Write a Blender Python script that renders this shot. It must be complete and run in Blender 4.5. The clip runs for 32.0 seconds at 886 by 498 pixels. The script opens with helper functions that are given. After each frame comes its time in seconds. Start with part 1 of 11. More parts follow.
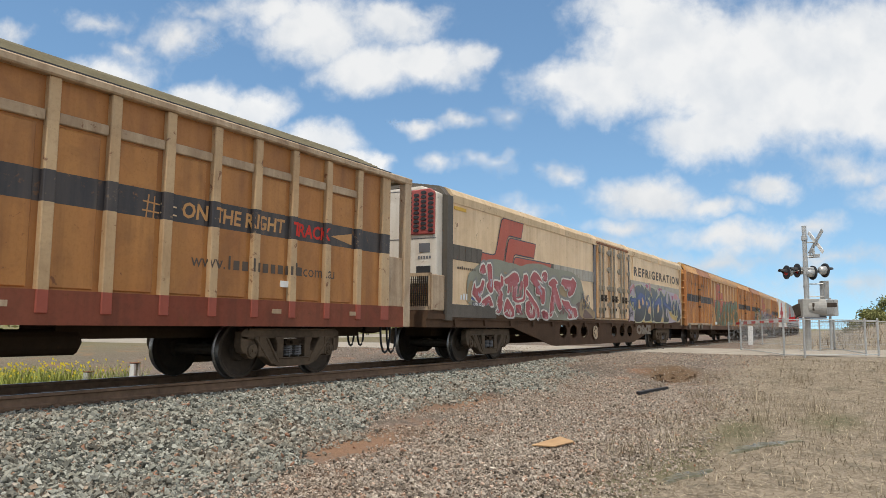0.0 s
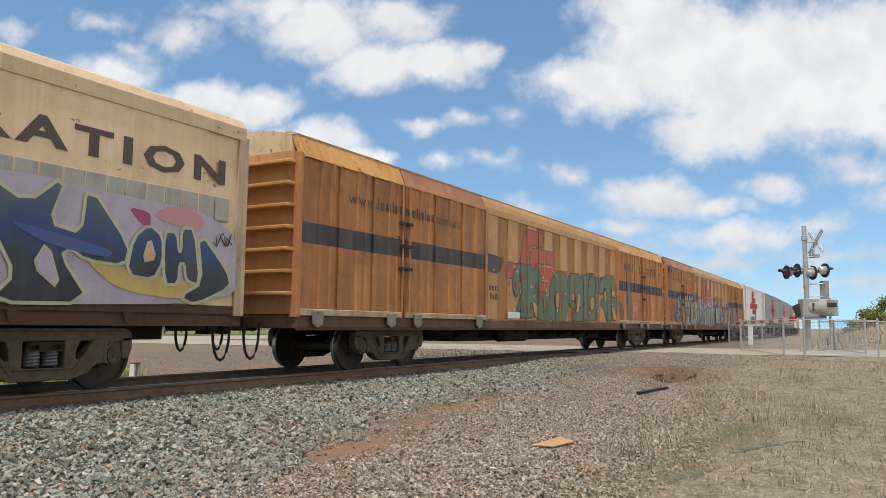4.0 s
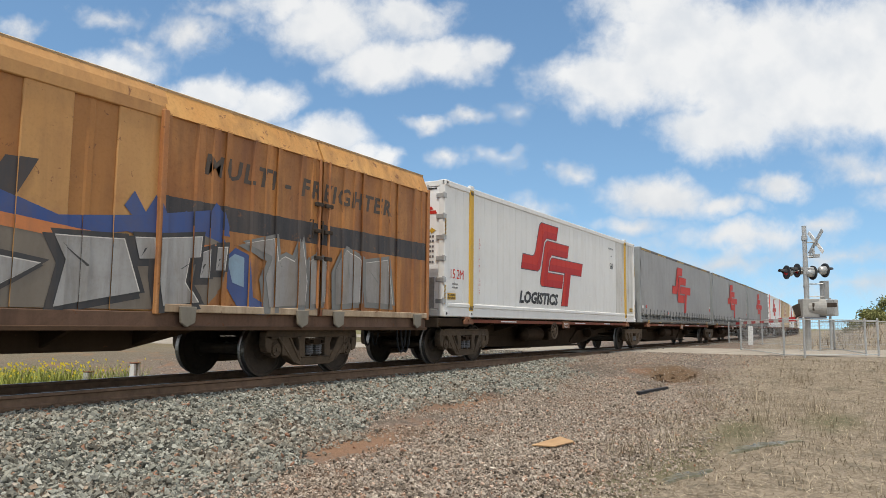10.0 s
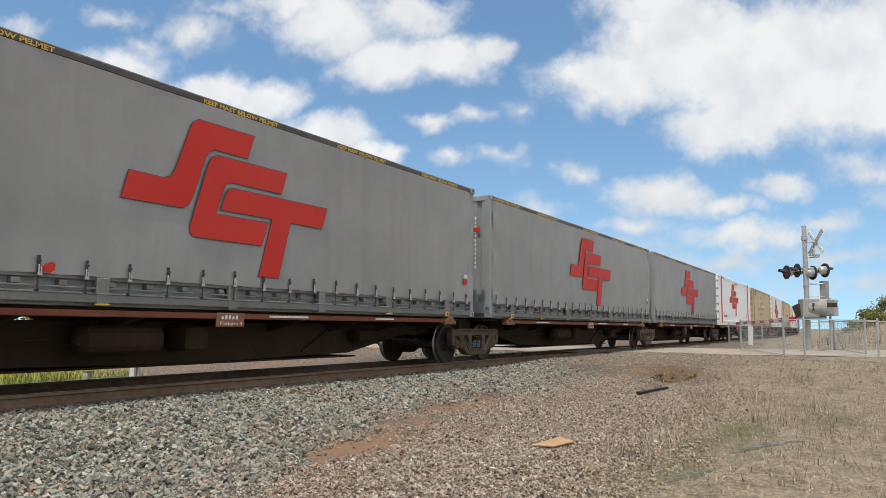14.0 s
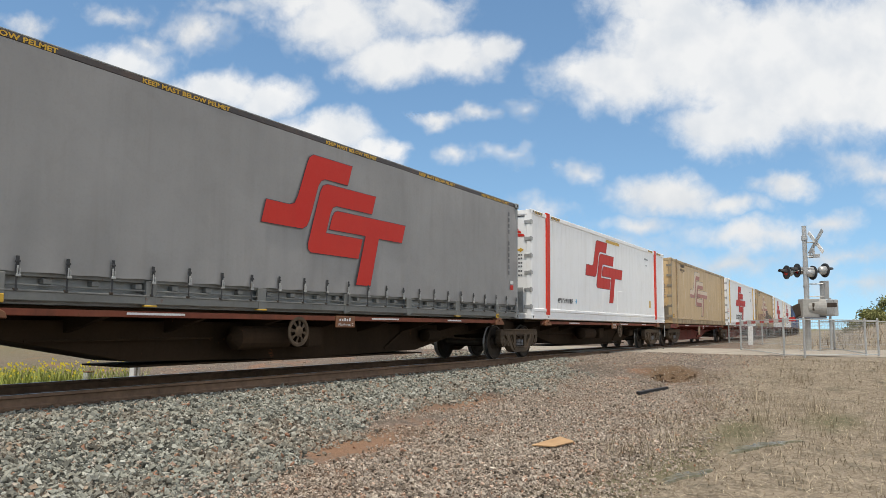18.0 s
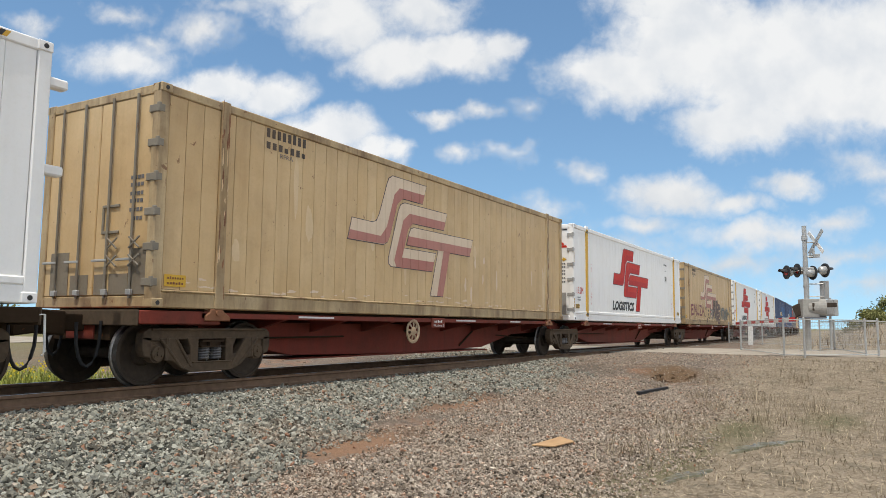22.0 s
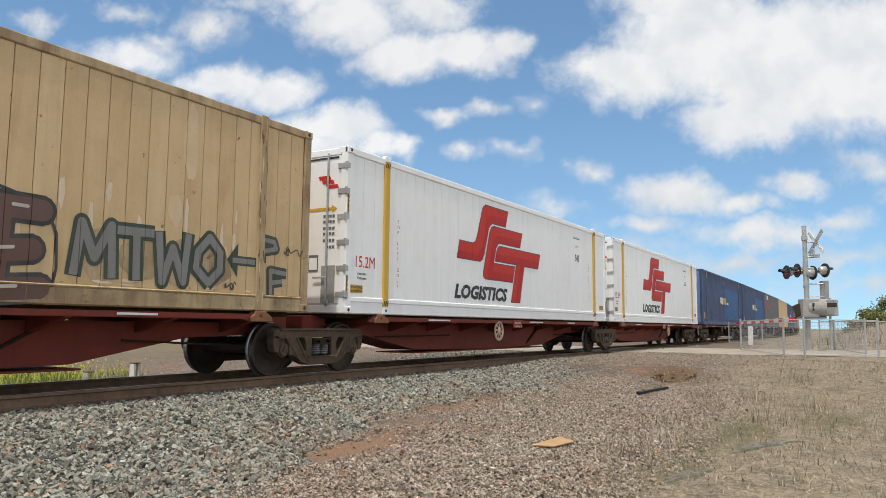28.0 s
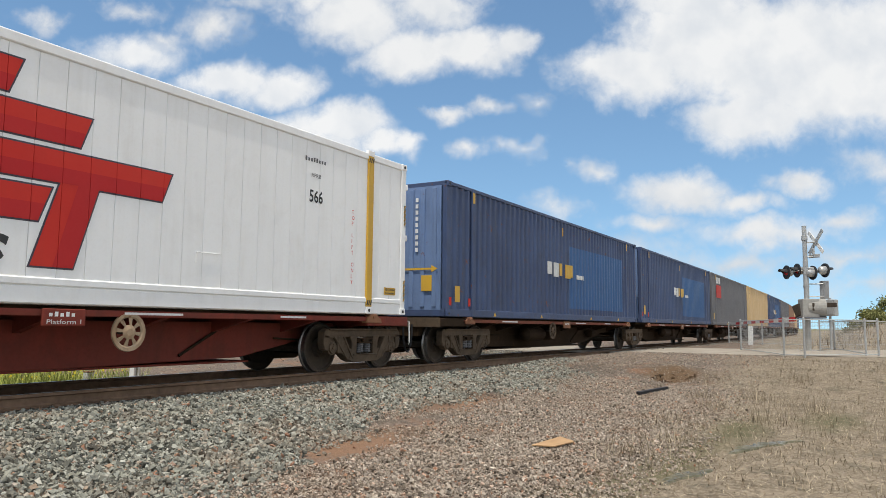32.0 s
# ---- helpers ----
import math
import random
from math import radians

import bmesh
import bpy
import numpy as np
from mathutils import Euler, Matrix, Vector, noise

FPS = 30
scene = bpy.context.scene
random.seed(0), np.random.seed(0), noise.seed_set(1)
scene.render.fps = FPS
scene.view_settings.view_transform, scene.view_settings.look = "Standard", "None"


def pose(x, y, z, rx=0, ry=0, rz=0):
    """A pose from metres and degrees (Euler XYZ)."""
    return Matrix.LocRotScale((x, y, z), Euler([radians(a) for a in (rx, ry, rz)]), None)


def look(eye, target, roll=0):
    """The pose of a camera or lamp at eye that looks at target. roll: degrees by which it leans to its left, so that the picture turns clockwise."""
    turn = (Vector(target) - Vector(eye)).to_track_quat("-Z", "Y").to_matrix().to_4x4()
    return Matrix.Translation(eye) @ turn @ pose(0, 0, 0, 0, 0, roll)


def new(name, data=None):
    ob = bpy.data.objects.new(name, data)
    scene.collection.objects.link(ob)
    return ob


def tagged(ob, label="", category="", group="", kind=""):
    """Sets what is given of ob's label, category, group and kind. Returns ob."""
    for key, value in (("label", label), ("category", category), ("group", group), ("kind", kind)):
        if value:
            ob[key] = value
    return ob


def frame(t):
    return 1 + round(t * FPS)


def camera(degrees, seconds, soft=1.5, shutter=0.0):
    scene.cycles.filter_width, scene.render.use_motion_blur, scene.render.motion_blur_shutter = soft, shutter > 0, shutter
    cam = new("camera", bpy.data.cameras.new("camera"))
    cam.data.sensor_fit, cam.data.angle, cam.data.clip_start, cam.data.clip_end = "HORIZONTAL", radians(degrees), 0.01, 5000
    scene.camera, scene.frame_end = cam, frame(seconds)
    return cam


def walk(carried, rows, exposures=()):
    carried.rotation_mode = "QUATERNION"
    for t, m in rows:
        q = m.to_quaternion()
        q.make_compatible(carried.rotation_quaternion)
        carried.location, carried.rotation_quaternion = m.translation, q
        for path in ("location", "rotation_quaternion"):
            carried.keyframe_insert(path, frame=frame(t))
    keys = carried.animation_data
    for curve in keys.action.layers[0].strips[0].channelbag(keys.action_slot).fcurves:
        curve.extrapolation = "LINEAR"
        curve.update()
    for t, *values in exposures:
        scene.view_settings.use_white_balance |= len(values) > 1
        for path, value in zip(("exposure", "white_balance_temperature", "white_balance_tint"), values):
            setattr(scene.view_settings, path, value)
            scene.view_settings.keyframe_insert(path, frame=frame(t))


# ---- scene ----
# The camera stands still beside the line, 0.84 m above the rail heads.
cam = camera(61.829, 32.0, soft=0.4)
EYE = Vector((0, 0, 0.8431))
_yaw, _tilt = radians(30.523), radians(5.8916)
AIM = EYE + 50 * Vector((math.cos(_yaw) * math.cos(_tilt), math.sin(_yaw) * math.cos(_tilt), math.sin(_tilt)))
CAM_POSE = look(EYE, AIM, 0.571)
walk(cam, [(0, CAM_POSE), (32, CAM_POSE)], [(0, 0.0), (32, 0.0)])

# ---- daylight ----
SUN_AZ, SUN_EL = radians(191), radians(69)      # high, far down the line to the left
sun_way = Vector((math.cos(SUN_AZ) * math.cos(SUN_EL), math.sin(SUN_AZ) * math.cos(SUN_EL), math.sin(SUN_EL)))
world = bpy.data.worlds.new("sky")
scene.world = world
world.use_nodes = True
_nt = world.node_tree
_sky = _nt.nodes.new("ShaderNodeTexSky")
_sky.sky_type, _sky.sun_disc = "NISHITA", False
_sky.sun_elevation, _sky.sun_rotation = SUN_EL, math.pi / 2 - SUN_AZ
_sky.air_density, _sky.dust_density, _sky.ozone_density = 1.0, 0.3, 1.0
# clear air down to the horizon: the sky is read a little higher up
_way = _nt.nodes.new("ShaderNodeTexCoord")
_lift = _nt.nodes.new("ShaderNodeMapping")
_lift.inputs[1].default_value, _lift.inputs[3].default_value = (0, 0, 0.11), (1, 1, 0.89)
_nt.links.new(_way.outputs["Generated"], _lift.inputs[0])
_nt.links.new(_lift.outputs[0], _sky.inputs[0])
_tint = _nt.nodes.new("ShaderNodeMixRGB")
_tint.blend_type = "MULTIPLY"
_tint.inputs[0].default_value, _tint.inputs[2].default_value = 1.0, (0.90, 1.06, 1.07, 1)
_nt.links.new(_sky.outputs[0], _tint.inputs[1])
_clear = _tint.outputs[0]
_nt.links.new(_clear, _nt.nodes["Background"].inputs[0])
_nt.nodes["Background"].inputs[1].default_value = 0.15
sun = new("sun", bpy.data.lights.new("sun", "SUN"))
sun.data.energy, sun.data.angle, sun.data.color = 3.2, radians(0.6), (1.0, 0.94, 0.84)
sun.matrix_basis = look(sun_way * 100, (0, 0, 0))
# ---- clouds ----
def sky_clouds():
    """Fair-weather cloud over the rest of the sky; the part before the camera is left to the drifting clouds below."""
    t = world.node_tree
    def node(kind, **ins):
        n = t.nodes.new("ShaderNode" + kind)
        for k, v in ins.items():
            s = n.inputs[int(k[1:])]
            if isinstance(v, bpy.types.NodeSocket):
                t.links.new(v, s)
            else:
                s.default_value = v
        return n
    tc = t.nodes.new("ShaderNodeTexCoord")
    way = tc.outputs["Generated"]
    nz = node("TexNoise", i0=way, i2=3.2, i3=7.0, i4=0.58, i8=0.3)
    ramp = node("ValToRGB", i0=nz.outputs[0])
    ramp.color_ramp.elements[0].position, ramp.color_ramp.elements[1].position = 0.40, 0.58
    dot = t.nodes.new("ShaderNodeVectorMath")
    dot.operation = "DOT_PRODUCT"
    t.links.new(way, dot.inputs[0])
    dot.inputs[1].default_value = (AIM - EYE).normalized()
    keep = node("MapRange", i0=dot.outputs["Value"], i1=0.66, i2=0.80, i3=1.0, i4=0.0)
    sep = node("SeparateXYZ", i0=way)
    up = node("MapRange", i0=sep.outputs[2], i1=-0.02, i2=0.06, i3=0.0, i4=1.0)
    m1 = node("Math", i0=ramp.outputs[0], i1=keep.outputs[0])
    m1.operation = "MULTIPLY"
    m2 = node("Math", i0=m1.outputs[0], i1=up.outputs[0])
    m2.operation = "MULTIPLY"
    mix = node("MixRGB", i0=m2.outputs[0], i1=_clear, i2=(CLOUD_W, CLOUD_W * 0.97, CLOUD_W * 0.91, 1))
    t.links.new(mix.outputs[0], t.nodes["Background"].inputs[0])


CLOUD_W = 8.0
sky_clouds()
FAR = 3200.0


def cloud_material(puffs, seed, bright):
    """White cloud on clear sky: soft ellipses (x, y, rx, ry, weight) broken up by noise."""
    m = bpy.data.materials.new("cloud")
    m.use_nodes = True
    t = m.node_tree
    t.nodes.clear()
    def node(kind, op=None, **ins):
        n = t.nodes.new("ShaderNode" + kind)
        if op:
            n.operation = op
        for k, v in ins.items():
            s = n.inputs[int(k[1:])]
            if isinstance(v, bpy.types.NodeSocket):
                t.links.new(v, s)
            else:
                s.default_value = v
        return n.outputs[0]
    tc = t.nodes.new("ShaderNodeTexCoord").outputs["Object"]
    shifted = node("Mapping", i0=tc, i1=(seed * 977.0, seed * 613.0, 0))
    warp = node("TexNoise", i0=shifted, i2=0.0042, i3=5.0, i4=0.55)
    push = t.nodes.new("ShaderNodeVectorMath")
    push.operation = "MULTIPLY_ADD"
    t.links.new(warp.node.outputs[1], push.inputs[0])
    push.inputs[1].default_value, push.inputs[2].default_value = (330, 210, 0), (-165, -105, 0)
    add = t.nodes.new("ShaderNodeVectorMath")
    t.links.new(tc, add.inputs[0])
    t.links.new(push.outputs[0], add.inputs[1])
    bent = add.outputs[0]
    best = None
    for x, y, rx, ry, w in puffs:
        mp = node("Mapping", i0=bent, i1=(-x / rx, -y / ry, 0), i3=(1 / rx, 1 / ry, 0))
        ln = t.nodes.new("ShaderNodeVectorMath")
        ln.operation = "LENGTH"
        t.links.new(mp, ln.inputs[0])
        e = node("Math", "MULTIPLY_ADD", i0=ln.outputs["Value"], i1=-1.35 * w, i2=1.35 * w)
        best = e if best is None else node("Math", "MAXIMUM", i0=best, i1=e)
    big = node("TexNoise", i0=tc, i2=0.0058, i3=6.0, i4=0.55, i8=0.4)
    wisp = node("TexNoise", i0=tc, i2=0.019, i3=7.0, i4=0.62, i8=0.5)
    mixn = node("Math", "ADD", i0=node("Math", "MULTIPLY", i0=big, i1=0.68), i1=node("Math", "MULTIPLY", i0=wisp, i1=0.32))
    dens = node("Math", "ADD", i0=best, i1=node("Math", "MULTIPLY_ADD", i0=mixn, i1=1.7, i2=-0.93))
    alpha = t.nodes.new("ShaderNodeMapRange")
    alpha.interpolation_type = "SMOOTHSTEP"
    t.links.new(dens, alpha.inputs[0])
    alpha.inputs[1].default_value, alpha.inputs[2].default_value, alpha.inputs[4].default_value = -0.28, 0.92, 0.97
    sh = node("TexNoise", i0=tc, i2=0.0045, i3=4.0, i4=0.5)
    ramp = t.nodes.new("ShaderNodeValToRGB")
    t.links.new(sh, ramp.inputs[0])
    a, b = ramp.color_ramp.elements
    a.position, b.position = 0.36, 0.60
    a.color, b.color = (0.76, 0.79, 0.825, 1), (0.90, 0.905, 0.905, 1)
    em = t.nodes.new("ShaderNodeEmission")
    t.links.new(ramp.outputs[0], em.inputs[0])
    em.inputs[1].default_value = bright
    tr = t.nodes.new("ShaderNodeBsdfTransparent")
    mx = t.nodes.new("ShaderNodeMixShader")
    t.links.new(alpha.outputs[0], mx.inputs[0])
    t.links.new(tr.outputs[0], mx.inputs[1])
    t.links.new(em.outputs[0], mx.inputs[2])
    out = t.nodes.new("ShaderNodeOutputMaterial")
    t.links.new(mx.outputs[0], out.inputs[0])
    return m


CLOUD_ROWS = []


def cloud(puffs, drift, seed, bright=1.0, near=0.0):
    """A cloud far off; puffs in thousandths of the distance across the view, drift in the same unit over the clip."""
    far = FAR - near
    k = far / 1308
    ps = [((x - 784) * k, (441 - y) * k, rx * k, ry * k, w) for x, y, rx, ry, w in puffs]
    x0, x1 = min(p[0] - 1.7 * p[2] for p in ps), max(p[0] + 1.7 * p[2] for p in ps)
    y0, y1 = min(p[1] - 1.7 * p[3] for p in ps), max(p[1] + 1.7 * p[3] for p in ps)
    cx, cy = (x0 + x1) / 2, (y0 + y1) / 2
    me = bpy.data.meshes.new("cloud")
    me.from_pydata([(a - cx, b - cy, 0) for a, b in ((x0, y0), (x1, y0), (x1, y1), (x0, y1))], [], [(0, 1, 2, 3)])
    me.materials.append(cloud_material([(a - cx, b - cy, c, d, w) for a, b, c, d, w in ps], seed, bright))
    ob = tagged(new("cloud", me), "white fair-weather cloud drifting in a blue sky", "cloud", "clouds in the sky", "structure")
    base = CAM_POSE @ Matrix.Translation((cx, cy, -far))
    step = CAM_POSE.to_3x3() @ Vector((drift[0] * k / 32, -drift[1] * k / 32, 0))
    ob.matrix_basis = base
    CLOUD_ROWS.append((ob, base, step))


# positions at the clip's start
cloud([(1200, 95, 200, 120, 1.5), (1350, 140, 230, 150, 1.7), (1060, 150, 150, 70, 1.3), (1500, 130, 230, 150, 1.7), (1680, 150, 200, 130, 1.4), (1270, 235, 160, 65, 1.3), (1130, 20, 130, 70, 1.2), (1000, 150, 80, 40, 1.0), (1580, 220, 170, 55, 1.0)], (66, -26), 1, 1.0, 0)
cloud([(560, 55, 120, 70, 1.2), (640, 115, 105, 65, 1.3), (740, 110, 130, 50, 1.2), (830, 110, 60, 28, 1.0), (700, 40, 110, 50, 1.1), (470, 20, 90, 50, 0.9)], (74, -26), 2, 0.98, 20)
cloud([(350, 185, 105, 45, 1.1), (440, 190, 90, 45, 1.2), (560, 255, 95, 50, 1.2), (640, 290, 55, 34, 1.1), (480, 300, 160, 80, 1.2), (190, 130, 120, 40, 0.8)], (52, -38), 3, 1.02, 40)
cloud([(190, 35, 60, 22, 0.5), (310, 65, 75, 40, 0.55), (10, 60, 45, 26, 0.55), (225, 90, 40, 22, 0.45), (350, 20, 60, 22, 0.4)], (62, -20), 4, 0.92, 60)
cloud([(735, 222, 48, 18, 0.7), (810, 218, 50, 17, 0.65), (770, 285, 55, 20, 0.6), (875, 285, 32, 16, 0.35), (885, 205, 40, 18, 0.35)], (52, -24), 5, 0.95, 80)
cloud([(1150, 350, 120, 42, 1.0), (1250, 365, 90, 26, 0.8), (1360, 335, 85, 24, 0.8), (1000, 308, 50, 26, 0.6), (1110, 400, 100, 26, 0.7), (1300, 418, 170, 28, 0.7), (1440, 400, 60, 26, 0.6), (930, 380, 60, 22, 0.5), (1510, 305, 90, 36, 0.5), (1560, 345, 70, 26, 0.5)], (56, -8), 6, 0.94, 100)
cloud([(1280, 470, 210, 24, 0.42), (1050, 440, 120, 22, 0.4), (1460, 455, 160, 24, 0.38), (1500, 510, 170, 20, 0.32)], (40, 0), 7, 0.84, 120)
# ---- tools ----
TRACK_Y, CURVE, BEND_AT = 9.352, 0.00057, 21.1     # centre line of the track; it bends away beyond BEND_AT


def on_track(s, off=TRACK_Y):
    """Place and heading on the line, s metres along it; off is the offset to its far side."""
    if s <= BEND_AT:
        return s, off, 0.0
    u = (s - BEND_AT) * CURVE
    return (BEND_AT + math.sin(u) / CURVE - off * math.sin(u), (1 - math.cos(u)) / CURVE + off * math.cos(u), u)


# metres run at each whole second: the train slackens a little
RUN = [0.5, 7.5, 14.45, 21.5, 28.7, 36.0, 43.33, 50.51, 57.72, 64.96, 72.18, 79.3, 86.6, 93.72, 100.88, 107.87, 114.87, 121.92, 129.05, 136.15, 143.1, 150.2, 157.11, 164.2, 171.11, 178.1, 185.05, 192.05, 199.24, 206.06, 213.12, 219.98, 227.03]


def run(t):
    """Metres that the train has run at t seconds."""
    i = min(31, max(0, int(t)))
    return RUN[i] + (RUN[i + 1] - RUN[i]) * (t - i)


SPRAY = {"graffiti_ground", "graffiti_patch", "graffiti_spot", "graffiti_star", "scuff"}     # too many bits to count


def part(name, bm, material, parent=None, label="", smooth=False):
    """One mesh object out of a bmesh (or a ready mesh), under a thing or a part."""
    if isinstance(bm, bmesh.types.BMesh):
        me = bpy.data.meshes.new(name)
        bm.to_mesh(me)
        bm.free()
        me.materials.append(material)
        if smooth:
            me.shade_smooth()
    else:
        me = bm
        if not me.materials:
            me.materials.append(material)
    ob = new(name, me)
    ob.parent = parent
    if name in SPRAY:
        tagged(ob, label or "patches of sprayed paint on the side", kind="stuff")
    elif label:
        tagged(ob, label)
    return ob


def thing(name, label, category, group="", m=None, kind=""):
    ob = new(name)
    ob.empty_display_size = 0.2
    tagged(ob, label, category, group, kind)
    if m is not None:
        ob.matrix_basis = m
    return ob


def box(bm, x0, x1, y0, y1, z0, z1):
    vs = [bm.verts.new(p) for p in ((x0, y0, z0), (x1, y0, z0), (x1, y1, z0), (x0, y1, z0), (x0, y0, z1), (x1, y0, z1), (x1, y1, z1), (x0, y1, z1))]
    for f in ((3, 2, 1, 0), (4, 5, 6, 7), (0, 1, 5, 4), (1, 2, 6, 5), (2, 3, 7, 6), (3, 0, 4, 7)):
        bm.faces.new([vs[i] for i in f])
    return vs


def boxes(*rows):
    bm = bmesh.new()
    for r in rows:
        box(bm, *r)
    return bm


def bevel(bm, w, seg=1):
    bmesh.ops.bevel(bm, geom=bm.edges[:], offset=w, segments=seg, affect="EDGES", profile=0.7)
    return bm


def prism(bm, outline, y0, y1, axis="y"):
    """An outline of (a, b) points swept along an axis. axis y: (x, z); x: (y, z); z: (x, y)."""
    def at(a, b, c):
        return {"y": (a, c, b), "x": (c, a, b), "z": (a, b, c)}[axis]
    lo = [bm.verts.new(at(a, b, y0)) for a, b in outline]
    hi = [bm.verts.new(at(a, b, y1)) for a, b in outline]
    n = len(outline)
    bm.faces.new(lo)
    bm.faces.new(hi[::-1])
    for i in range(n):
        bm.faces.new((lo[i], hi[i], hi[(i + 1) % n], lo[(i + 1) % n]))
    return bm


def mended(bm):
    bmesh.ops.recalc_face_normals(bm, faces=bm.faces)
    return bm


def ring(bm, profile, seg=24, axis="y", centre=(0, 0, 0), closed=True):
    """A turned body: profile of (radius, along) points round an axis."""
    rows = []
    for r, a in profile:
        row = []
        for i in range(seg):
            u = 2 * math.pi * i / seg
            c, s = r * math.cos(u), r * math.sin(u)
            p = {"y": (c, a, s), "z": (c, s, a), "x": (a, c, s)}[axis]
            row.append(bm.verts.new([p[k] + centre[k] for k in range(3)]))
        rows.append(row)
    for a, b in zip(rows, rows[1:]):
        for i in range(seg):
            bm.faces.new((a[i], a[(i + 1) % seg], b[(i + 1) % seg], b[i]))
    if closed:
        bm.faces.new(rows[0])
        bm.faces.new(rows[-1])
    return mended(bm)


def tube(bm, points, r, seg=8):
    """A bent round bar through points."""
    pts = [Vector(p) for p in points]
    rows = []
    for i, p in enumerate(pts):
        d = (pts[min(i + 1, len(pts) - 1)] - pts[max(i - 1, 0)]).normalized()
        side = d.cross(Vector((0, 0, 1)) if abs(d.z) < 0.9 else Vector((1, 0, 0))).normalized()
        up = side.cross(d)
        rows.append([bm.verts.new(p + r * (side * math.cos(2 * math.pi * k / seg) + up * math.sin(2 * math.pi * k / seg))) for k in range(seg)])
    for a, b in zip(rows, rows[1:]):
        for k in range(seg):
            bm.faces.new((a[k], a[(k + 1) % seg], b[(k + 1) % seg], b[k]))
    bm.faces.new(rows[0])
    bm.faces.new(rows[-1][::-1])
    return bm


def flat(bm, outline, y, thick=0.004):
    """A thin painted shape on the near side: outline of (x, z)."""
    lo = [bm.verts.new((a, y, b)) for a, b in outline]
    hi = [bm.verts.new((a, y - thick, b)) for a, b in outline]
    n = len(outline)
    bm.faces.new(hi)
    for i in range(n):
        bm.faces.new((lo[i], lo[(i + 1) % n], hi[(i + 1) % n], hi[i]))
    return bm
# ---- materials ----
class Nodes:
    """A short way to write a node material."""

    def __init__(self, name, material=None):
        self.m = material or bpy.data.materials.new(name)
        self.m.use_nodes = True
        self.t = self.m.node_tree
        self.bsdf = self.t.nodes["Principled BSDF"]
        self.out = self.t.nodes["Material Output"]

    def put(self, socket, v):
        if isinstance(v, bpy.types.NodeSocket):
            self.t.links.new(v, socket)
        elif isinstance(v, tuple) and len(v) == 3 and socket.type == "RGBA":
            socket.default_value = (*v, 1)
        else:
            socket.default_value = v

    def node(self, kind, out=0, props=None, **ins):
        n = self.t.nodes.new("ShaderNode" + kind)
        for k, v in (props or {}).items():
            setattr(n, k, v)
        for k, v in ins.items():
            self.put(n.inputs[int(k[1:]) if k[0] == "i" and k[1:].isdigit() else k.replace("_", " ")], v)
        return n.outputs[out]

    def coord(self, scale=(1, 1, 1), kind="Object"):
        tc = self.t.nodes.new("ShaderNodeTexCoord")
        chance = self.t.nodes.new("ShaderNodeObjectInfo").outputs["Random"]
        moved = self.t.nodes.new("ShaderNodeVectorMath")
        moved.operation = "MULTIPLY_ADD"
        self.t.links.new(chance, moved.inputs[0])
        moved.inputs[1].default_value = (53.0, 17.0, 31.0)
        self.t.links.new(tc.outputs[kind], moved.inputs[2])
        return self.node("Mapping", i0=moved.outputs[0], i3=scale)

    def world_pos(self, scale=(1, 1, 1)):
        g = self.t.nodes.new("ShaderNodeNewGeometry")
        return self.node("Mapping", i0=g.outputs["Position"], i3=scale)

    def noise(self, vec, scale, detail=4.0, rough=0.55, distort=0.0):
        return self.node("TexNoise", Vector=vec, Scale=scale, Detail=detail, Roughness=rough, Distortion=distort)

    def ramp(self, fac, *stops):
        n = self.t.nodes.new("ShaderNodeValToRGB")
        self.t.links.new(fac, n.inputs[0])
        el = n.color_ramp.elements
        while len(el) < len(stops):
            el.new(0.5)
        for e, (p, c) in zip(el, stops):
            e.position = p
            e.color = (c, c, c, 1) if not isinstance(c, tuple) else (*c, 1)
        return n.outputs[0]

    def mix(self, fac, a, b, how="MIX"):
        return self.node("MixRGB", props={"blend_type": how}, i0=fac, i1=a, i2=b)

    def math(self, op, a, b=0.0, clamp=False):
        return self.node("Math", props={"operation": op, "use_clamp": clamp}, i0=a, i1=b)

    def bump(self, height, strength, dist=0.01):
        return self.node("Bump", Strength=strength, Distance=dist, Height=height)

    def done(self, color, rough=0.6, metal=0.0, normal=None, spec=0.4):
        self.put(self.bsdf.inputs["Base Color"], color)
        self.put(self.bsdf.inputs["Roughness"], rough)
        self.put(self.bsdf.inputs["Metallic"], metal)
        self.put(self.bsdf.inputs["Specular IOR Level"], spec)
        if normal is not None:
            self.put(self.bsdf.inputs["Normal"], normal)
        return self.m


